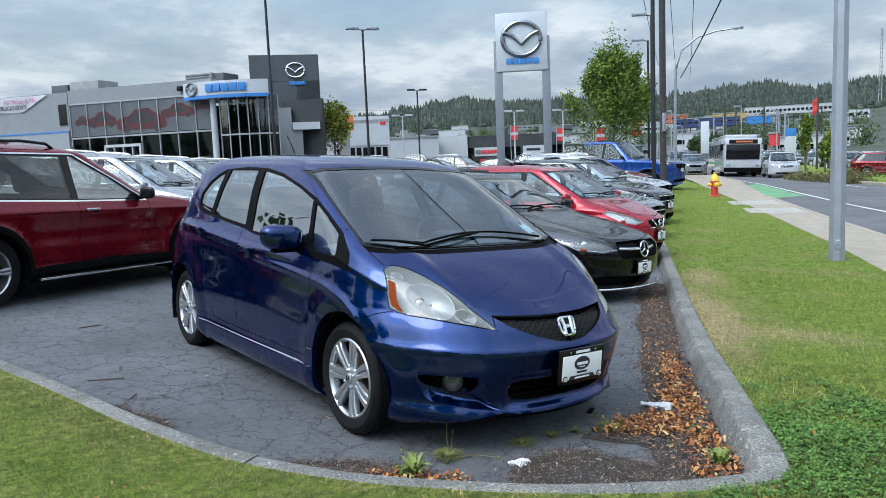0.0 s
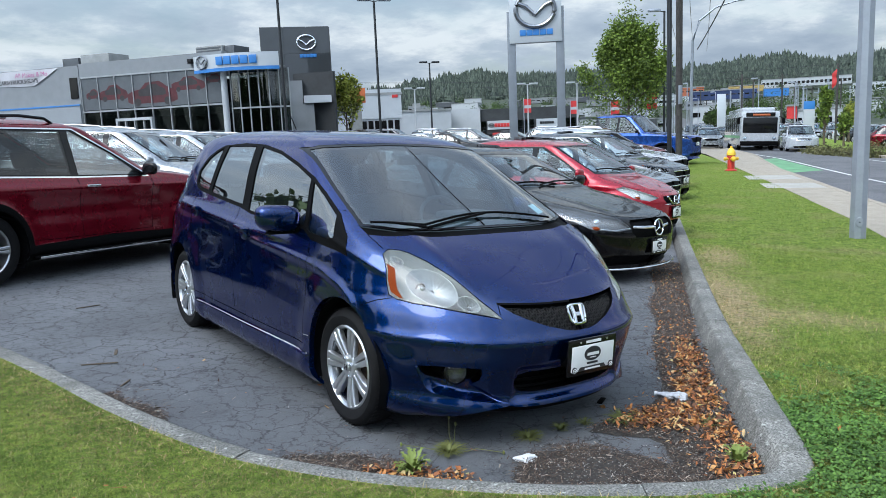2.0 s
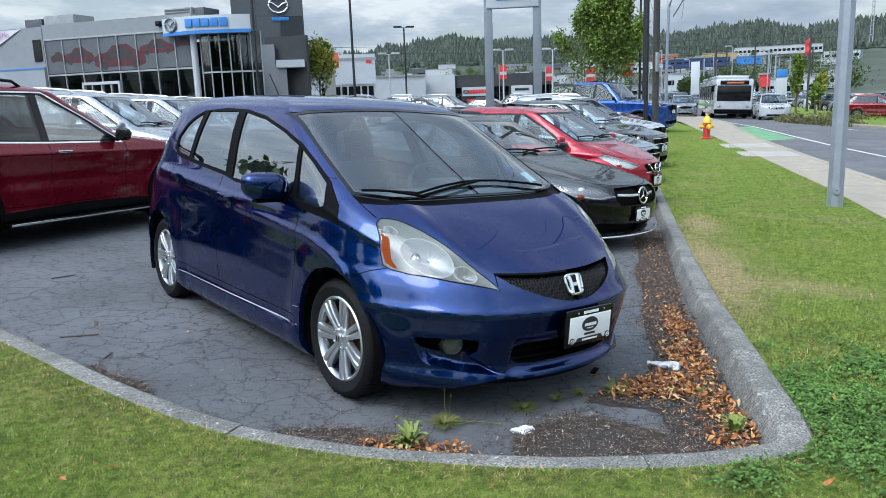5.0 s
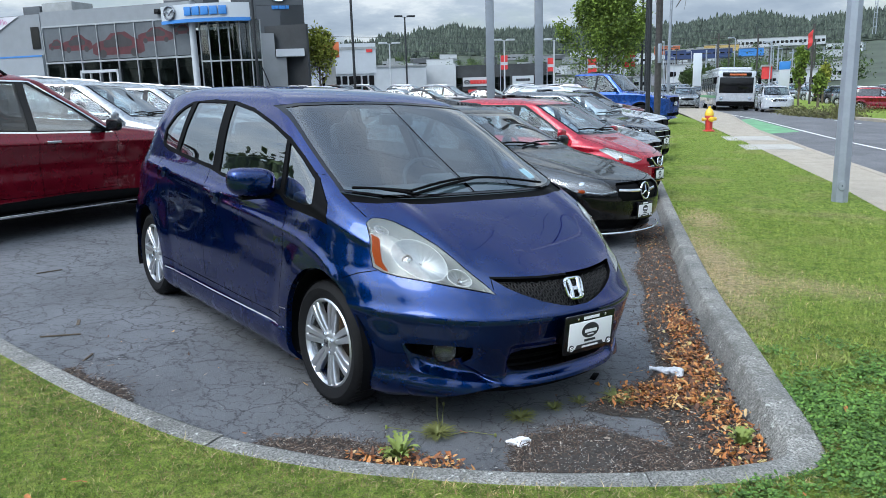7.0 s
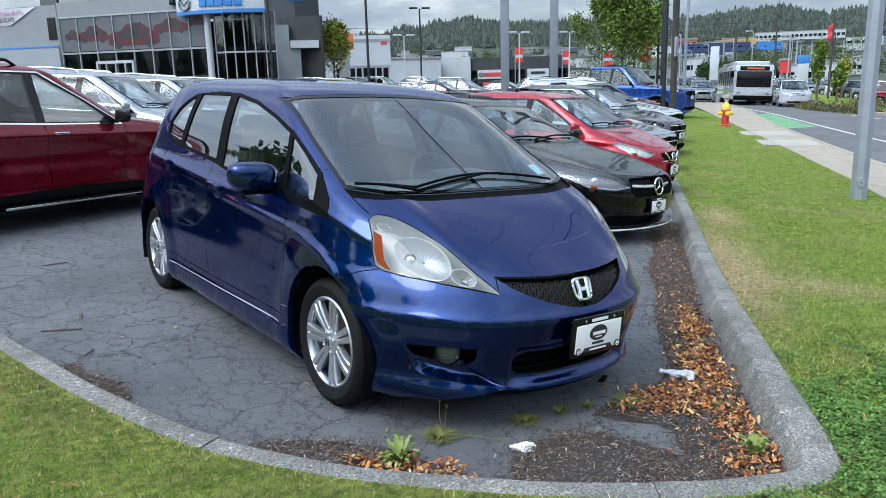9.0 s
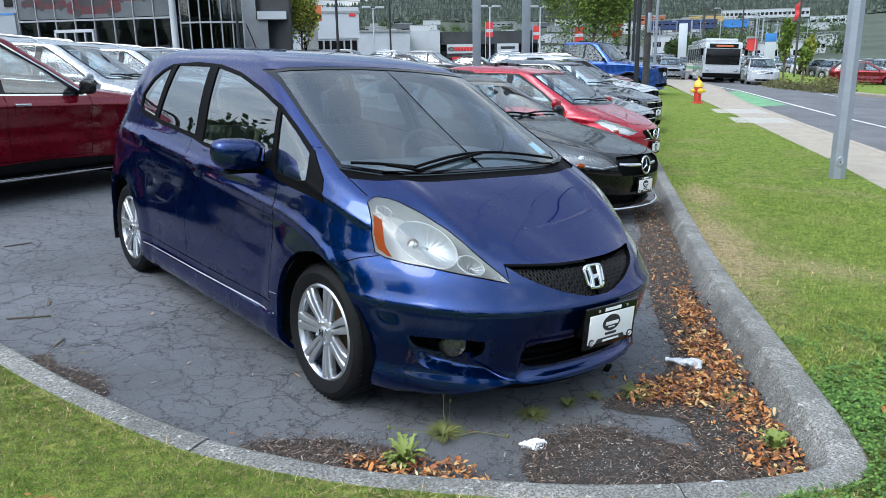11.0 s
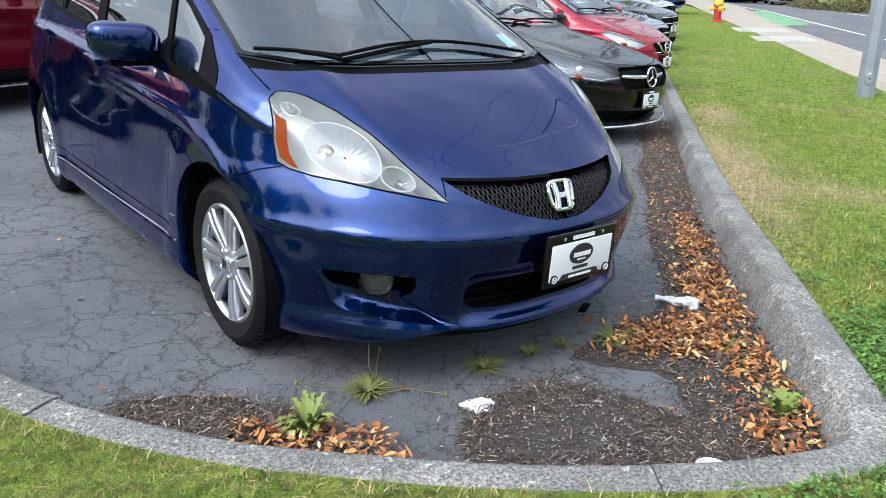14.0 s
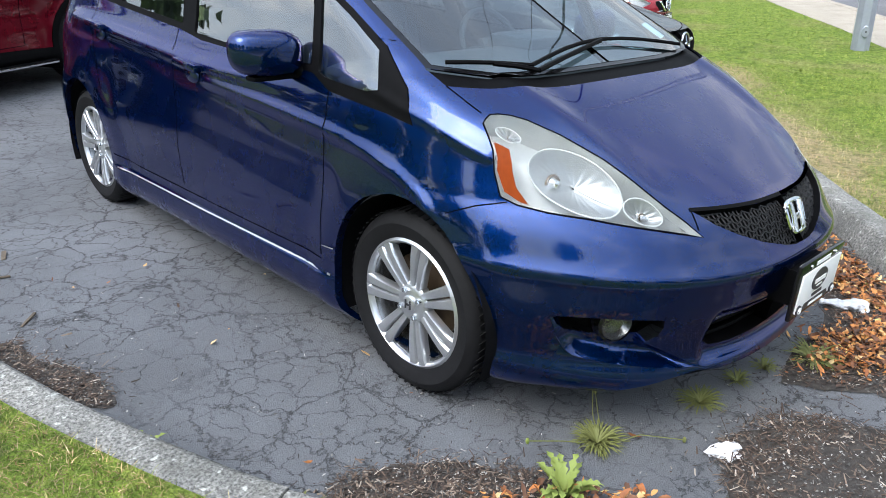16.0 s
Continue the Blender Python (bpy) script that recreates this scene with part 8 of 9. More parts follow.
# ---- traffic standing on the road ----
bus = empty("bus", label="white and green city bus with a dark windscreen", category="bus")
bm = bmesh.new()
add_box(bm, -1.27, 0, .35, 1.27, 12, 3.05, .16)
part("body", bm, M["white_paint"], bus)
bm = bmesh.new()
add_box(bm, -1.1, 1.2, 3.06, 1.1, 11, 3.35, .12)
part("roof_pod", bm, M["white_paint"], bus)
box("windscreen", -1.12, -.04, 1.35, 1.12, .05, 2.55, M["gloss_black"], bus, .05)
box("destination_sign", -.95, -.045, 2.6, .95, .05, 2.92, M["gloss_black"], bus, .02)
word_bars("sign_bar", 1, 1.2, .14, .01, M["orange"], bus, pose(.1, -.045, 2.76))
box("bumper", -1.25, -.12, .38, 1.25, .05, .72, M["trim"], bus, .05)
box("side_stripe", -1.285, .3, .95, 1.285, 11.8, 1.15, M["green_lane"], bus)
for s in (-1, 1):
    for i in range(7):
        box("window", min(s * 1.262, s * 1.29), .9 + i * 1.5, 1.45, max(s * 1.262, s * 1.29), 2.2 + i * 1.5, 2.6, M["gloss_black"], bus, .02)
    lathe("headlamp", [(.13, 0), (.12, -.04), (.001, -.05)], M["reflector"], bus, 16, 'Y', pose(s * .95, -.01, .95))
    tube("mirror_arm", [(s * 1.2, 0, 2.6), (s * 1.45, -.25, 2.5)], .03, M["trim"], bus, 6)
    box("mirror", s * 1.45 - .1, -.32, 2.05, s * 1.45 + .1, -.22, 2.5, M["trim"], bus, .03)
    for y in (2.4, 9.0):
        make_wheel(bus, s * 1.26, y, .48, .30, .28, 6, False, side=s, simple=True)
stand(bus, 46.9, 24.9, -52)
bus.scale.z = .9
truck2, _ = make_car("pickup_truck", "silver full-size pickup truck driving on the road", "silver", 5.8, 2.0, 1.92, 1.10, 1.24, -1.15, -.45, 1.15, 1.24, "pickup", None, .41, 3.5, 1.0, .36, lamp_dark=False, blunt=3.4, fine=.8, plate=False, grille_bar=(.92, 1.0))
stand(truck2, 60.0, 39.5, -52)
van, _ = make_car("people_carrier_car", "white people carrier driving on the road", "white_paint", 4.9, 1.95, 1.75, .92, 1.08, -1.3, -.45, 1.9, 1.04, "hatch", None, .34, 3.0, .95, .19, chrome_line=True, plate=False, grille_bar=(.72, .80), fine=.8)
stand(van, 47.3, 22.3, -54)
more(silver_far, 47.2, 29.2, -50)
more(dark_saloon, 55.5, 29.2, -50)
more(light_saloon, 95, 62, -50)
more(dark_saloon, 108, 72, -50)
suv2 = more(red_suv, 55.0, 18.6, 25)
suv2["group"] = BACK
for k in range(12):
    more((dark_saloon, silver_far, light_saloon, grey)[k % 4], 78 + k * 6.5 + (k % 3), 48 + k * 4.6 + (k % 2) * 2.6, -48)
for k in range(14):
    more((light_saloon, silver_far, grey, dark_saloon)[k % 4], 58 + (k % 7) * 3.0, 12.5 + (k % 7) * 2.2 + (k // 7) * 7, -20)

rng = random.Random(31)
for k in range(22):
    a, r = radians(rng.uniform(24.5, 31.0)), rng.uniform(85, 150)
    more((light_saloon, silver_far, light_saloon, grey)[k % 4], r * math.cos(a), r * math.sin(a), rng.choice((-60, -30, 20, 60)))
for k in range(16):
    a, r = radians(rng.uniform(25, 40)), rng.uniform(70, 150)
    lamp_post(r * math.cos(a), r * math.sin(a), rng.uniform(4.5, 6.5), 1, M["steel"], "distant grey lamp post beside the road", .07, rng.uniform(0, 180), None, False)


# ---- grass, leaves and litter ----
def blade_mat(name, green_lo, green_hi, straw):
    m, nt, b = nodes_of(name)
    g = nt.nodes.new("ShaderNodeNewGeometry")
    tc = nt.nodes.new("ShaderNodeTexCoord")
    big = noise_node(nt, 0.75, 6, 0.62, tc.outputs["Object"])
    mid = noise_node(nt, 5.0, 4, 0.6, tc.outputs["Object"])
    c = ramp(nt, g.outputs["Random Per Island"], [(0.0, green_lo), (0.72, green_hi), (0.9, tuple(.5 * (p + q) for p, q in zip(green_hi, straw))), (1.0, straw)])
    t = ramp(nt, mid.outputs[0], [(0.3, (.70, .76, .68)), (0.7, (1.28, 1.17, 1.12))])
    col = mixc(nt, 1.0, c.outputs[0], t.outputs[0], 'MULTIPLY')
    clump = noise_node(nt, 26, 3, 0.6, tc.outputs["Object"])
    k = ramp(nt, clump.outputs[0], [(0.34, (.48, .54, .46)), (0.52, (1.0, 1.0, 1.0)), (0.68, (1.42, 1.34, 1.30))])
    col = mixc(nt, 1.0, col, k.outputs[0], 'MULTIPLY')
    dry = ramp(nt, big.outputs[0], [(0.54, (0, 0, 0)), (0.70, (.75,) * 3)])
    nt.links.new(mixc(nt, dry.outputs[0], col, straw), b.inputs["Base Color"])
    b.inputs["Roughness"].default_value = 0.6
    b.inputs["Specular IOR Level"].default_value = 0.25
    return m


M["blade"] = blade_mat("grass_blades", (0.088, 0.122, 0.022), (0.205, 0.252, 0.056), (0.38, 0.32, 0.16))
M["blade_bright"] = blade_mat("lawn_blades", (0.122, 0.188, 0.032), (0.240, 0.325, 0.062), (0.33, 0.33, 0.12))
M["straw"] = blade_mat("dry_grass", (0.32, 0.25, 0.12), (0.45, 0.355, 0.195), (0.54, 0.45, 0.28))
M["straw_dull"] = blade_mat("thatch", (0.16, 0.12, 0.055), (0.27, 0.21, 0.10), (0.38, 0.32, 0.18))
M["clover"] = leaf_mat("clover_leaves", (0.030, 0.075, 0.012), (0.085, 0.165, 0.028))
nrng = np.random.default_rng(12)


def strewn(name, centres, make, mat, label, category):
    """One mesh of many small pieces; make gives points for arrays of places."""
    P, F = make(centres)
    me = bpy.data.meshes.new(name)
    me.vertices.add(len(P))
    me.vertices.foreach_set("co", P.astype(np.float32).ravel())
    k = F.shape[1]
    me.loops.add(F.size)
    me.loops.foreach_set("vertex_index", F.astype(np.int32).ravel())
    me.polygons.add(len(F))
    me.polygons.foreach_set("loop_start", np.arange(0, F.size, k, dtype=np.int32))
    me.polygons.foreach_set("loop_total", np.full(len(F), k, dtype=np.int32))
    me.update(calc_edges=True)
    me.materials.append(mat)
    return tagged(new(name, me), label, category, kind="stuff")


def blades(h0, h1, w, lean=.55):
    def make(C):
        n = len(C)
        a = nrng.uniform(0, 2 * np.pi, n)
        h = nrng.uniform(h0, h1, n)
        b = nrng.uniform(0, 2 * np.pi, n)
        l = h * nrng.uniform(.1, lean * 2, n)
        ww = w * nrng.uniform(.7, 1.3, n)
        side = np.stack([np.cos(a) * ww, np.sin(a) * ww, 0 * a], 1)
        out = np.stack([np.cos(b) * l, np.sin(b) * l, 0 * a], 1)
        up = np.stack([0 * a, 0 * a, h], 1)
        p0, p1 = C - side, C + side
        m0, m1 = C + up * .6 + out * .35 - side * .8, C + up * .6 + out * .35 + side * .8
        t = C + up * .95 + out
        P = np.stack([p0, p1, m1, m0, t], 1).reshape(-1, 3)
        i = np.arange(n) * 5
        F = np.concatenate([np.stack([i, i + 1, i + 2], 1), np.stack([i, i + 2, i + 3], 1), np.stack([i + 3, i + 2, i + 4], 1)])
        return P, F
    return make


def many_inside(X, Y, poly):
    c = np.zeros(len(X), bool)
    P = np.array(poly)
    for (xi, yi), (xj, yj) in zip(P, np.roll(P, 1, 0)):
        if yi != yj:
            c ^= ((yi > Y) != (yj > Y)) & (X < (xj - xi) * (Y - yi) / (yj - yi) + xi)
    return c


GX, GY = np.arange(-8, 34, .25), np.arange(-8, 24, .25)
GRID_Z = np.array([[gz(x, y) for y in GY] for x in GX])


def many_gz(X, Y):
    """Heights for many places near the corner, from a fine grid."""
    u, v = (X - GX[0]) / .25, (Y - GY[0]) / .25
    i, j = np.clip(u.astype(int), 0, len(GX) - 2), np.clip(v.astype(int), 0, len(GY) - 2)
    a, b = u - i, v - j
    return GRID_Z[i, j] * (1 - a) * (1 - b) + GRID_Z[i + 1, j] * a * (1 - b) + GRID_Z[i, j + 1] * (1 - a) * b + GRID_Z[i + 1, j + 1] * a * b


def lawn_spots(x0, y0, x1, y1, density, keep):
    n = int((x1 - x0) * (y1 - y0) * density)
    X = nrng.uniform(x0, x1, n)
    Y = nrng.uniform(y0, y1, n)
    k = ~many_inside(X, Y, KERB_LOOP) & ~many_inside(X, Y, WALK_LOOP)
    X, Y = X[k], Y[k]
    k = keep(X, Y)
    X, Y = X[k], Y[k]
    return np.stack([X, Y, many_gz(X, Y) + .105 - .004], 1)


KERB_LOOP = [tuple(p) for p in offset_line(EDGE, KERB_W - .01)] + [(60, 60), (-20, 60)]
WALK_LOOP = [tuple(p) for p in WALK_L] + [(60, -20), (-9, -20)]


def near(a, b, r):
    return lambda x, y: (x - a) ** 2 + (y - b) ** 2 < r * r


def band(x, y):
    """The strip of lawn just outside the corner kerb."""
    d = np.full(len(x), 9.0)
    for p in corner_pts:
        d = np.minimum(d, (x - p.x) ** 2 + (y - p.y) ** 2)
    return d < 1.15 ** 2


corner_pts = [p for i, p in enumerate(EDGE) if -3 < p.x < 2.2 and p.y < 2.5][::3]
def oval(x, y, cx, cy, turn, la, lb):
    c, q = math.cos(radians(turn)), math.sin(radians(turn))
    return np.exp(-(((x - cx) * c + (y - cy) * q) / la) ** 2 - ((-(x - cx) * q + (y - cy) * c) / lb) ** 2)


dry_lawn = lambda x, y: np.minimum(1, 1.25 * (oval(x, y, 3.3, -.70, 38.5, 2.0, .34) + .55 * oval(x, y, 3.25, -1.55, -62, .7, .42) + oval(x, y, 5.7, .9, 38.5, .8, .25)))
# thatch showing through beside the front kerb, clover at the corner
front_pts = [p for p in EDGE if -2.6 < p.x < -.2 and p.y < 2.0][::2]


def by_front(x, y):
    d = np.full(len(x), 9.0)
    for p in front_pts:
        d = np.minimum(d, np.hypot(x - p.x, y - p.y))
    w = np.array([noise.noise(Vector((a * 2.3, b * 2.3, 5))) for a, b in zip(x, y)])
    return nrng.random(len(x)) < np.clip(.90 - (d - .15) * 1.5 + w * 1.0, 0, 1) * (d < .95)


G1 = lawn_spots(-3.2, -4.2, 2.2, 1.0, 13000, lambda x, y: band(x, y) & (nrng.random(len(x)) > dry_lawn(x, y)) & (~by_front(x, y) | (nrng.random(len(x)) < .45)))
strewn("near_grass", G1, blades(.006, .021, .0014, 1.0), M["blade"], "short green grass blades by the kerb", "grass")
G2 = lawn_spots(.3, -4.2, 7.0, 2.4, 5200, lambda x, y: near(3.2, -1.2, 4.2)(x, y) & (nrng.random(len(x)) > dry_lawn(x, y) * .95))
strewn("lawn_grass", G2, blades(.010, .026, .0020, .9), M["blade_bright"], "mown green grass of the lawn", "grass")
G3 = lawn_spots(5.5, -2.0, 26, 14.5, 420, lambda x, y: x > -99)
strewn("lawn_grass", G3, blades(.012, .035, .005, .9), M["blade_bright"], "mown green grass along the pavement", "grass")
G4 = lawn_spots(1.2, -3.2, 6.4, 1.8, 1100, lambda x, y: nrng.random(len(x)) < dry_lawn(x, y))
strewn("dry_grass", G4, blades(.012, .04, .0024, .8), M["straw"], "dry straw-coloured grass beside the kerb", "grass")
G5 = lawn_spots(-3.0, -3.6, .1, 2.2, 8000, by_front)
strewn("dry_grass", G5, blades(.006, .021, .0014, 1.5), M["straw_dull"], "brown dried thatch between green blades by the front kerb", "grass")


def clover(C):
    """Three round leaflets on a short stalk."""
    n = len(C)
    a = nrng.uniform(0, 2 * np.pi, n)
    S = nrng.uniform(.005, .0095, n)
    C = C + np.stack([0 * a, 0 * a, nrng.uniform(.012, .032, n)], 1)
    tx, ty = nrng.normal(0, .3, n), nrng.normal(0, .3, n)
    P, F = [], []
    for k in range(3):
        b = a + k * 2.094
        for r, w in ((.15, 0), (1.1, .75), (1.9, .45), (1.9, -.45), (1.1, -.75)):
            x, y = S * (r * np.cos(b) - w * np.sin(b)), S * (r * np.sin(b) + w * np.cos(b))
            P.append(C + np.stack([x, y, tx * x + ty * y + .15 * S * r], 1))
    P = np.stack(P, 1).reshape(-1, 3)
    i = np.arange(n) * 15
    F = np.concatenate([np.stack([i + 5 * k + p, i + 5 * k + q, i + 5 * k + r], 1) for k in range(3) for p, q, r in ((0, 1, 2), (0, 2, 3), (0, 3, 4))])
    return P, F


def by_corner(x, y):
    w = np.array([noise.noise(Vector((a * 2.6, b * 2.6, 9))) for a, b in zip(x, y)])
    return nrng.random(len(x)) < np.clip(1.0 - np.hypot((x - .75) / 1.15, (y + 3.05) / .75) + w * 1.1, 0, 1)


G6 = lawn_spots(-.6, -4.2, 2.6, -1.8, 7000, by_corner)
strewn("clover", G6, clover, M["clover"], "dark green clover growing in the lawn at the kerb corner", "clover")
edge_pts = []
for p in offset_line(EDGE, KERB_W + .01):
    if -3 < p.x < 4 and p.y < 3:
        for _ in range(60):
            edge_pts.append((p.x + nrng.normal(0, .035), p.y + nrng.normal(0, .035)))
edge_pts = np.array(edge_pts)
edge_pts = edge_pts[~many_inside(edge_pts[:, 0], edge_pts[:, 1], KERB_LOOP)]
edge_pts = np.column_stack([edge_pts, many_gz(edge_pts[:, 0], edge_pts[:, 1]) + .095])
strewn("edge_grass", edge_pts[::3] + np.array([0, 0, .004]), blades(.008, .03, .0017, 1.3), M["straw"], "brown dried grass fringe along the kerb", "grass")
strewn("edge_grass", edge_pts[::2], blades(.012, .036, .0016, 1.3), M["blade"], "longer grass leaning over the kerb edge", "grass")


# ---- leaf litter and bark chips against the kerb ----
def chips(l0, l1, w0, w1, flat=.25):
    def make(C):
        n = len(C)
        a = nrng.uniform(0, 2 * np.pi, n)
        L = nrng.uniform(l0, l1, n) * .5
        W = nrng.uniform(w0, w1, n) * .5
        tz = nrng.normal(0, flat, n)
        d = np.stack([np.cos(a), np.sin(a), tz], 1) * L[:, None]
        s = np.stack([-np.sin(a), np.cos(a), nrng.normal(0, flat, n)], 1) * W[:, None]
        up = np.stack([0 * a, 0 * a, .35 * W + .001], 1)
        P = np.stack([C - d - s, C + d - s * .6, C + d + s * .6, C - d + s, C - d * .9 + up, C + d * .8 + up], 1).reshape(-1, 3)
        i = np.arange(n) * 6
        F = np.concatenate([np.stack([i, i + 1, i + 5], 1), np.stack([i, i + 5, i + 4], 1), np.stack([i + 3, i + 4, i + 5], 1), np.stack([i + 3, i + 5, i + 2], 1), np.stack([i, i + 4, i + 3], 1), np.stack([i + 1, i + 2, i + 5], 1)])
        return P, F
    return make


def curled(size):
    """Leaves: pointed ovals folded along the middle, curling and tipped at random."""
    def make(C):
        n = len(C)
        a = nrng.uniform(0, 2 * np.pi, n)
        S = size * nrng.uniform(.55, 1.35, n)
        tilt, roll = nrng.normal(0, .42, n), nrng.normal(0, .45, n)
        fold, curl = nrng.uniform(.1, .9, n), nrng.uniform(-.5, .9, n)
        slim = nrng.uniform(.30, .62, n)
        pts = []
        for u, v in ((-1.0, 0), (-.45, .85), (.25, .8), (.95, 0), (.25, -.8), (-.45, -.85), (-.35, 0), (.3, 0)):
            x, y = S * (u + nrng.normal(0, .10, n)), S * (v + nrng.normal(0, .16, n)) * slim
            z = fold * np.abs(y) * .8 + curl * S * u * u * .55 + tilt * x + roll * y
            pts.append(C + np.stack([x * np.cos(a) - y * np.sin(a), x * np.sin(a) + y * np.cos(a), z], 1))
        P = np.stack(pts, 1).reshape(-1, 3)
        i = np.arange(n) * 8
        F = np.concatenate([np.stack([i + p, i + q, i + r], 1) for p, q, r in ((0, 6, 1), (6, 2, 1), (6, 7, 2), (7, 3, 2), (0, 5, 6), (6, 5, 4), (6, 4, 7), (7, 4, 3))])
        return P, F
    return make


def spots(poly, n, h=0.004, spread=0.0, clump=False, bare=None):
    xs, ys = [p[0] for p in poly], [p[1] for p in poly]
    out = []
    while len(out) < n:
        x, y = nrng.uniform(min(xs), max(xs)), nrng.uniform(min(ys), max(ys))
        if clump and noise.noise(Vector((x * 4.3, y * 4.3, 11))) + .45 * nrng.random() < .12:
            continue
        if bare and nrng.random() < bare[3] * math.exp(-((x - bare[0]) ** 2 + (y - bare[1]) ** 2) / bare[2] ** 2):
            continue
        if inside((x, y), poly) and nrng.random() < .35 + .65 * (noise.noise(Vector((x * 6, y * 6, 3))) + .5):
            j = .012 if nrng.random() < .75 else .07
            out.append((x + nrng.normal(0, j), y + nrng.normal(0, j), gz(x, y) + h + nrng.random() * spread))
    return np.array(out)


def mix_mat(name, stops, rough=.85):
    m, nt, b = nodes_of(name)
    g = nt.nodes.new("ShaderNodeNewGeometry")
    n = noise_node(nt, 60, 3)
    c = ramp(nt, g.outputs["Random Per Island"], stops)
    t = ramp(nt, n.outputs[0], [(0.3, (.7,) * 3), (0.7, (1.15,) * 3)])
    nt.links.new(mixc(nt, 1.0, c.outputs[0], t.outputs[0], 'MULTIPLY'), b.inputs["Base Color"])
    b.inputs["Roughness"].default_value = rough
    return m


M["chips"] = mix_mat("bark_chips", [(0.0, (.022, .016, .013)), (.45, (.055, .036, .027)), (.80, (.105, .070, .050)), (.95, (.20, .155, .12)), (1.0, (.42, .37, .31))])
M["grit"] = mix_mat("grit", [(0.0, (.03, .028, .026)), (.75, (.08, .075, .07)), (1.0, (.36, .35, .33))])
M["fallen"] = mix_mat("fallen_leaves", [(0.0, (.050, .026, .016)), (.25, (.12, .048, .020)), (.50, (.29, .095, .025)), (.74, (.45, .175, .042)), (.90, (.52, .29, .10)), (.97, (.54, .40, .20)), (1.0, (.42, .37, .10))], .7)
M["damp_soil"] = plain("damp_soil", (0.050, 0.043, 0.038), 0.95, 0, 0.5, 40, 0.008)
M["paper"] = plain("white_paper", (0.62, 0.63, 0.65), 0.8, 0, 0.06, 20)
M["clear_plastic"] = plain("cloudy_plastic", (0.50, 0.51, 0.54), 0.42, 0, 0.25, 45, 0, 0.2)
M["weed"] = leaf_mat("weed_leaves", (0.070, 0.112, 0.020), (0.20, 0.25, 0.060))
M["weed_dull"] = leaf_mat("weed_dull", (0.05, 0.07, 0.015), (0.15, 0.16, 0.05))

MULCH = [(-.60, -2.34), (-.50, -2.20), (-.33, -2.11), (-.12, -2.15), (-.02, -2.28), (.04, -2.46), (.10, -2.62), (.06, -2.86), (-.07, -2.84), (-.22, -2.76), (-.45, -2.58), (-.58, -2.48)]
BAND = [(.10, -2.10), (.37, -2.03), (.64, -2.06), (1.0, -1.86), (1.85, -1.10), (2.4, -.74), (3.0, -.16), (3.6, .20), (4.4, .90), (5.2, 1.42), (5.25, 1.12), (3.95, .12), (2.9, -.72), (2.2, -1.24), (1.55, -1.80), (1.0, -2.25), (.58, -2.62), (.42, -2.84), (.25, -2.93), (.08, -2.90), (.02, -2.72), (.12, -2.56), (.27, -2.40), (.18, -2.26)]
LEAF = [(.26, -2.12), (.40, -2.08), (.60, -2.14), (.90, -1.98), (1.5, -1.60), (2.2, -1.06), (2.25, -1.18), (1.5, -1.80), (1.0, -2.22), (.60, -2.58), (.44, -2.80), (.28, -2.92), (.14, -2.90), (.12, -2.78), (.26, -2.64), (.36, -2.46), (.38, -2.30), (.26, -2.22)]
MULCH_2 = [(-1.38, -1.56), (-1.25, -1.47), (-1.08, -1.55), (-.90, -1.68), (-.84, -1.84), (-.86, -2.10), (-1.0, -2.05), (-1.16, -1.88), (-1.28, -1.72)]
LEAF_2 = [(-1.12, -1.92), (-1.02, -1.80), (-.86, -1.88), (-.72, -2.06), (-.70, -2.26), (-.80, -2.26), (-.95, -2.13)]
MULCH_3 = [(-1.76, -.10), (-1.64, -.12), (-1.66, -.26), (-1.57, -.40), (-1.53, -.62), (-1.57, -.74), (-1.68, -.60), (-1.73, -.36)]


def patch(name, poly, h, mat, label):
    """A thin ragged spread of soil on the asphalt."""
    pts = [Vector(p) for p in rounded([*poly, poly[0]], 2)]
    c = sum(pts, Vector((0, 0))) / len(pts)
    rim = [p + (p - c).normalized() * (.05 * noise.noise(Vector((p.x * 5, p.y * 5, 1))) + .03 * noise.noise(Vector((p.x * 17, p.y * 17, 4)))) for p in pts[:-1]]
    grid = [q for q in grid_extra(min(p.x for p in rim), min(p.y for p in rim), max(p.x for p in rim), max(p.y for p in rim), .06) if inside(q, [tuple(p) for p in rim])]
    v, f = cdt(grid, [[tuple(p) for p in rim]])
    loop = [tuple(p) for p in rim]
    keep = [t for t in f if inside((sum(v[i].x for i in t) / 3, sum(v[i].y for i in t) / 3), loop)]
    nr = len(grid)
    vs = [(p.x, p.y, gz(p.x, p.y) + (h * (.5 + .7 * abs(noise.noise(Vector((p.x * 7, p.y * 7, 0))))) if i < nr else .002)) for i, p in enumerate(v)]
    return tagged(link_mesh(name, vs, keep, mat), label, "soil", kind="structure")


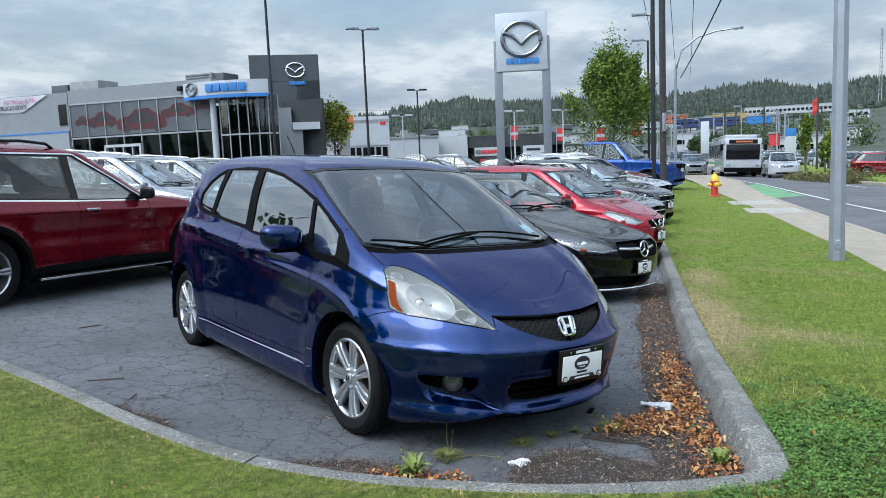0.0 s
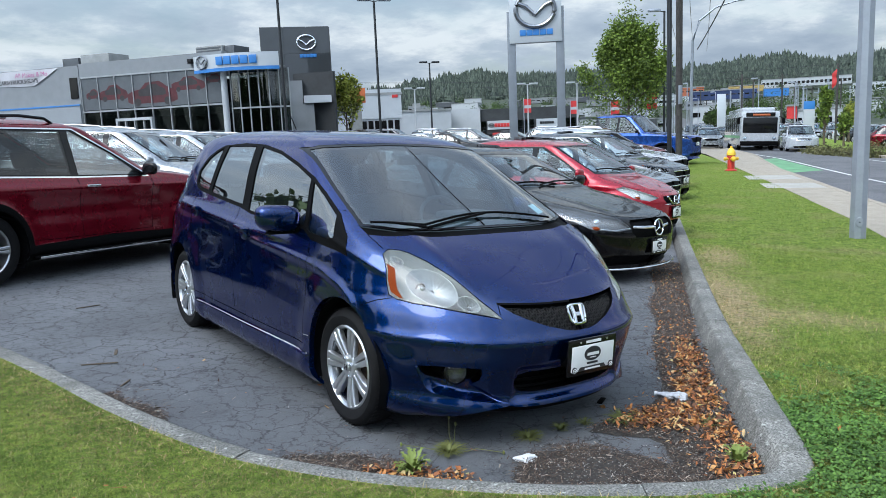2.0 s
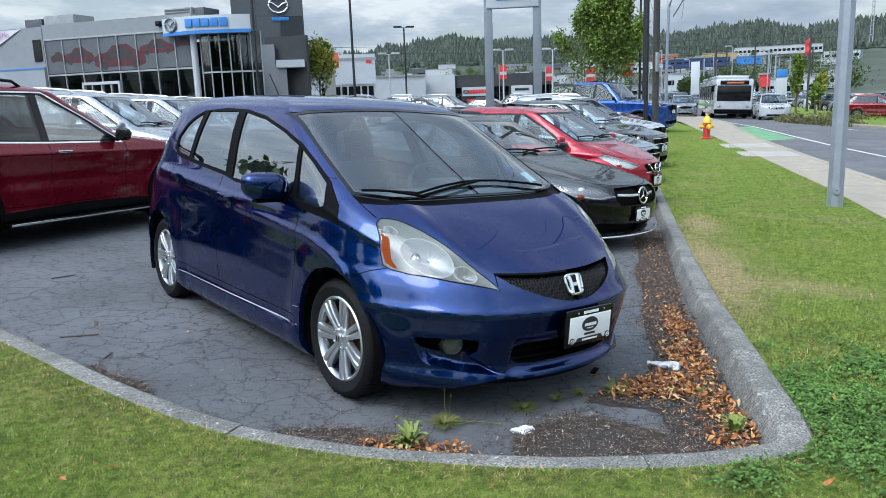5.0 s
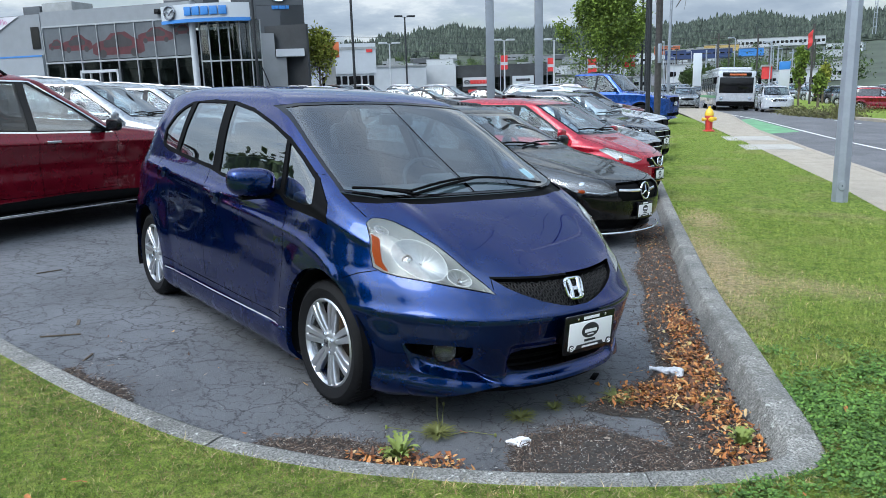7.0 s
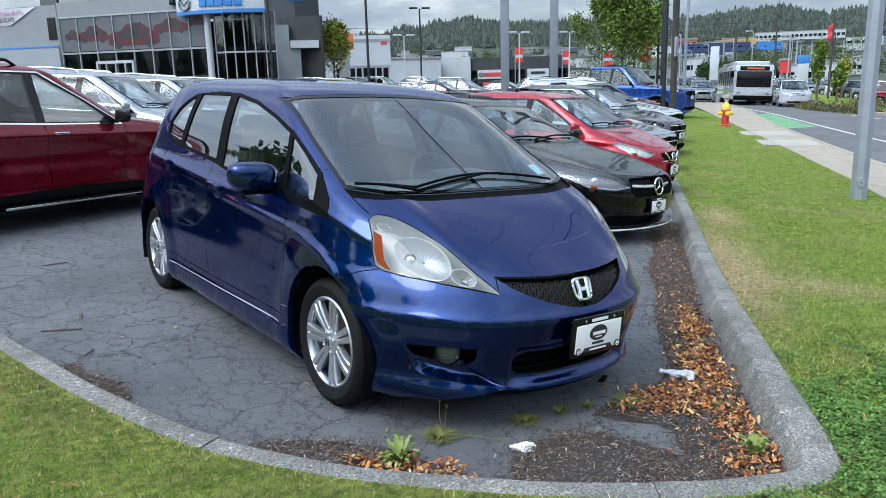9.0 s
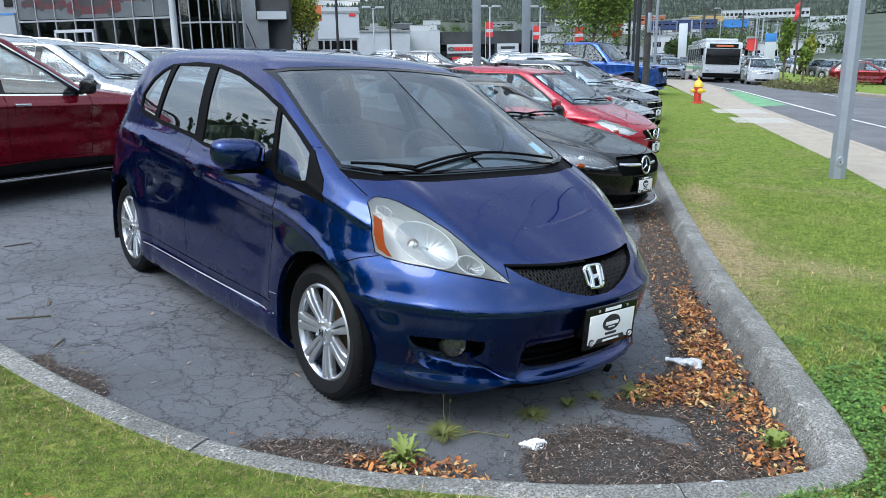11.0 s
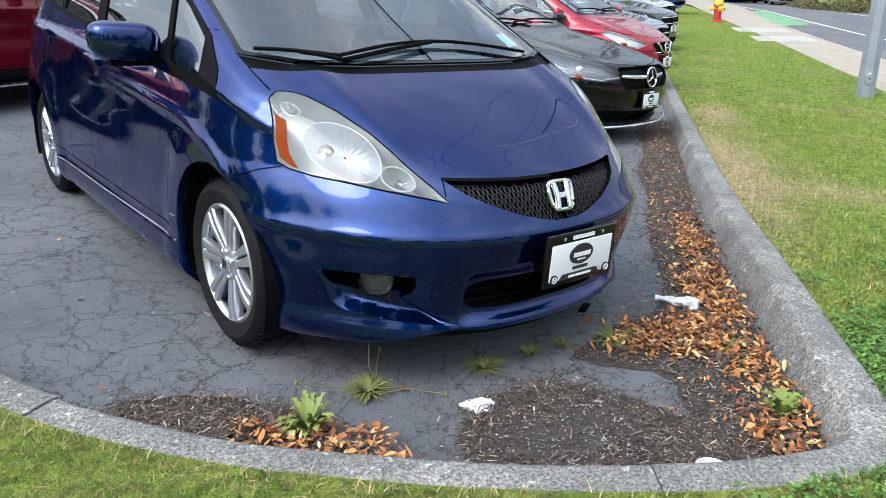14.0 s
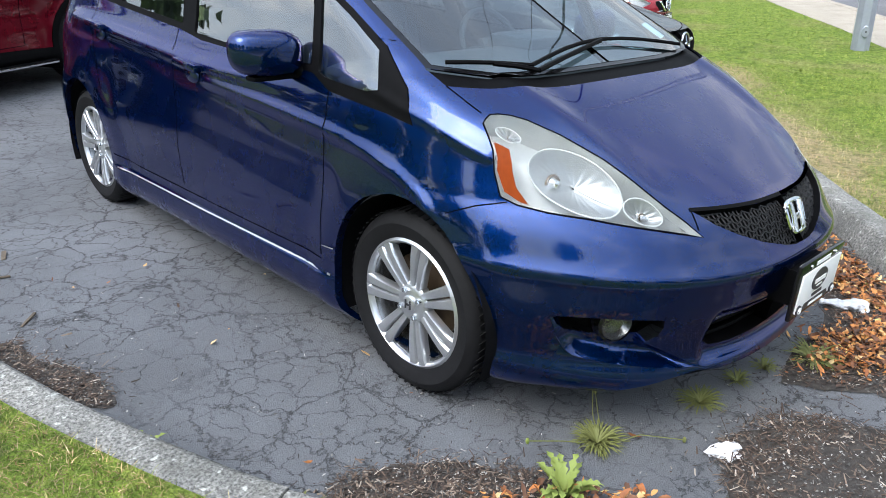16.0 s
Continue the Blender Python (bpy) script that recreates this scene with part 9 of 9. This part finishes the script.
patch("soil_patch", MULCH, .010, M["damp_soil"], "dark damp soil spread on the asphalt")
patch("soil_patch", BAND, .008, M["damp_soil"], "dark soil and leaf mould along the kerb")
patch("soil_patch", MULCH_2, .010, M["damp_soil"], "dark soil against the front kerb")
patch("soil_patch", MULCH_3, .008, M["damp_soil"], "dark soil against the front kerb")
for poly, n in ((MULCH, 3300), (BAND, 15000), (MULCH_2, 2600), (MULCH_3, 800)):
    strewn("bark_chips", spots(poly, n, .008, .008, False, (-.22, -2.42, .22, .85)), chips(.006, .038, .0015, .0065, .35), M["chips"], "brown bark chips and twigs on the asphalt", "bark chips")
    strewn("grit", spots(poly, n, .007, .006), chips(.003, .011, .002, .007), M["grit"], "loose grit among bark chips", "grit")
strewn("leaf_litter", spots(LEAF, 3900, .010, .028, True), curled(.0135), M["fallen"], "orange-brown fallen leaves heaped along the kerb", "leaves")
strewn("leaf_litter", spots(BAND, 900, .012, .012), curled(.0120), M["fallen"], "scattered brown fallen leaves by the kerb", "leaves")
strewn("leaf_litter", spots(LEAF_2, 420, .012, .026), curled(.0150), M["fallen"], "orange fallen leaves under a weed", "leaves")
strewn("leaf_litter", spots([(-1.6, 1.0), (1.0, -1.6), (.6, -2.6), (-1.0, -2.0)], 26, .008, .004), curled(.018), M["fallen"], "few small dry leaves on the asphalt", "leaves")
strewn("grit", spots([(-1.9, 1.6), (-.9, -.2), (.2, -1.9), (.4, -2.7), (-1.0, -2.05), (-1.6, -1.0)], 900, .003, .002), chips(.003, .014, .002, .006), M["grit"], "fine grit on the asphalt", "grit")
one = np.array([(-2.0, -1.64, gz(-2, -1.64) + .125), (-.96, -2.58, gz(-.96, -2.58) + .13), (-.77, -2.68, gz(-.77, -2.68) + .13), (-2.15, -1.66, gz(-2.15, -1.66) + .125), (.01, -3.31, gz(0, -3.3) + .13), (-.03, -3.2, gz(0, -3.2) + .13), (.85, -2.95, gz(.85, -2.95) + .13), (-1.28, -1.37, gz(-1.28, -1.37) + .01), (-2.03, -1.60, gz(-2, -1.6) + .13), (-1.98, -1.68, gz(-2, -1.6) + .135)])
for k, p in enumerate(one):
    ob = strewn("fallen_leaf", np.array([p]), curled(.020), M["fallen"], "single orange fallen leaf", "leaf")
    ob["kind"] = ""
    del ob["kind"]


def weed(x, y, r, h, n, mat, label, seed, w=.006, spread=1.0):
    rg = random.Random(seed)
    p = empty("weed", Matrix.Translation((x, y, gz(x, y))), label=label, category="weed")
    for k in range(n):
        a = rg.uniform(0, 6.283)
        L = r * rg.uniform(.5, 1.15)
        hh = h * rg.uniform(.4, 1.1)
        d = Vector((math.cos(a), math.sin(a), 0))
        s = Vector((-d.y, d.x, 0))
        vs, fs = [], []
        m = 9
        for i in range(m + 1):
            t = i / m
            c = d * L * t * spread + Vector((0, 0, hh * math.sin(t * 1.9)))
            ww = w * (.5 + 2.2 * t) * (1 - t ** 3) * (.45 + 1.15 * (i % 2)) + .0006
            vs += [c - s * ww + Vector((0, 0, ww * .4)), c, c + s * ww + Vector((0, 0, ww * .4))]
        for i in range(m):
            b = i * 3
            fs += [(b, b + 1, b + 4, b + 3), (b + 1, b + 2, b + 5, b + 4)]
        link_mesh("leaf", vs, fs, mat, p)
    return p


weed(-.86, -1.94, .095, .085, 44, M["weed"], "bright green dandelion plant growing against the kerb", 1, .0050)
weed(.33, -2.76, .06, .08, 22, M["weed"], "small green broad-leaved weed in the kerb corner", 2, .008)
weed(-.60, -1.86, 0.085, .035, 119, M["weed_dull"], "tuft of dull green grass in an asphalt crack", 3, 0.0015)
weed(-.20, -1.97, 0.078, .028, 85, M["weed_dull"], "flat tuft of dry green grass in a crack", 4, 0.0015)
weed(-.01, -2.0, 0.052, .03, 51, M["weed_dull"], "small grass tuft in a crack", 5, 0.0014)
weed(.13, -2.03, 0.052, .03, 51, M["weed_dull"], "small grass tuft in a crack", 6, 0.0014)
weed(.30, -2.12, 0.104, .035, 102, M["weed_dull"], "grass tuft among fallen leaves", 7, 0.0017)
weed(.62, -2.42, 0.078, .03, 68, M["weed_dull"], "grass tuft among fallen leaves", 8, 0.0017)
weed(-1.40, -1.30 - .22, 0.065, .03, 27, M["weed_dull"], "small weed on the kerb joint", 9, 0.0017)
weed(-1.58, -1.00, .06, .03, 18, M["weed"], "small green weed growing over the kerb", 10, .004)


def stalk(x, y, pts, label, head=M["weed_dull"]):
    p = empty("dry_stalk", Matrix.Translation((x, y, gz(x, y))), label=label, category="weed")
    tube("stem", pts, .0018, M["weed_dull"], p, 5)
    bm = bmesh.new()
    bmesh.ops.create_uvsphere(bm, u_segments=8, v_segments=6, radius=.006, matrix=Matrix.Translation(pts[-1]) @ Matrix.Diagonal((1, 1, 1.8, 1)))
    part("seed_head", bm, head, p)


stalk(-.55, -1.82, [(0, 0, 0), (-.01, .01, .07), (.0, .02, .15)], "thin upright dry stalk by the bumper")
stalk(-.60, -1.86, [(0, 0, 0), (-.10, .05, .04), (-.20, .10, .07)], "thin bent stalk with a yellow bud", M["weed"])
stalk(-.58, -1.87, [(0, 0, 0), (.05, .06, .05), (.09, .10, .09)], "thin bent dry stalk")
stalk(-.60, -1.88, [(0, 0, 0), (.10, -.06, .02), (.18, -.16, .01)], "thin stalk trailing on the asphalt")
# crumpled paper, squashed bottle, cup rim, dark scraps
bm = bmesh.new()
bmesh.ops.create_icosphere(bm, subdivisions=3, radius=1)
for v in bm.verts:
    c = v.co.copy()
    k = .75 + .55 * noise.noise(c * 1.9 + Vector((3, 1, 0)))
    v.co = Vector((c.x * .066 * k, c.y * .046 * k, max(-.006, c.z * .026 * k)))
tagged(part("crumpled_paper", bm, M["paper"], None, "", False, Matrix.Translation((-.38, -2.145, gz(-.38, -2.145) + .008)) @ pose(0, 0, 0, 0, 0, -20)), "crumpled white paper on the asphalt", "paper")
bt = empty("plastic_bottle", Matrix.Translation((.82, -2.05, gz(.82, -2.05) + .026)) @ pose(0, 0, 0, 0, 0, 115), label="crushed cloudy plastic bottle lying among leaves", category="bottle")
bm = bmesh.new()
add_lathe(bm, [(.001, -.080), (.020, -.079), (.027, -.070), (.029, -.055), (.026, -.04), (.029, -.025), (.026, -.01), (.029, .005), (.026, .02), (.028, .035), (.024, .055), (.015, .072), (.011, .085)], 28, 'X')
for v in bm.verts:
    c = v.co.copy()
    k = 1 + .50 * noise.noise(Vector((c.x * 26, c.y * 30, c.z * 30))) + .25 * noise.noise(Vector((c.x * 70, c.y * 60, c.z * 60 + 4)))
    v.co = Vector((c.x + .006 * noise.noise(c * 40), c.y * 1.2 * k, max(-.024, c.z * .68 * k)))
part("bottle_body", bm, M["clear_plastic"], bt, smooth=False)
lathe("bottle_cap", [(.012, .083), (.013, .085), (.013, .098), (.001, .099)], M["paper"], bt, 14, 'X')
lathe("paper_cup", [(.001, 0), (.038, 0), (.042, .01), (.045, .04), (.043, .04), (.038, .006)], M["paper"], None, 20, 'Z', Matrix.Translation((-.10, -2.79, gz(-.10, -2.79) + .005)) @ Matrix.Diagonal((1, 1, .6, 1)))
tagged(bpy.data.objects["paper_cup"], "flattened white cup rim beside the kerb", "cup")
for k, (x, y, l, w, a) in enumerate(((.48, -1.83, .07, .03, 20), (-1.60, .53, .22, .012, -20), (-1.57, .03, .09, .012, 40), (-1.29, 2.37, .2, .012, 10), (-1.45, .75, .08, .02, 70))):
    bm = bmesh.new()
    add_box(bm, -l / 2, -w / 2, 0, l / 2, w / 2, .008, .003)
    for v in bm.verts:
        v.co.z += .006 * math.sin(v.co.x * 40)
    tagged(part("dark_scrap" if k == 0 else "twig", bm, M["trim"] if k == 0 else M["bark"], None, "", True, Matrix.Translation((x, y, gz(x, y) + .002)) @ pose(0, 0, 0, 0, 0, a)), "dark scrap lying on the asphalt" if k == 0 else "dark dry twig lying on the asphalt", "scrap" if k == 0 else "twig")
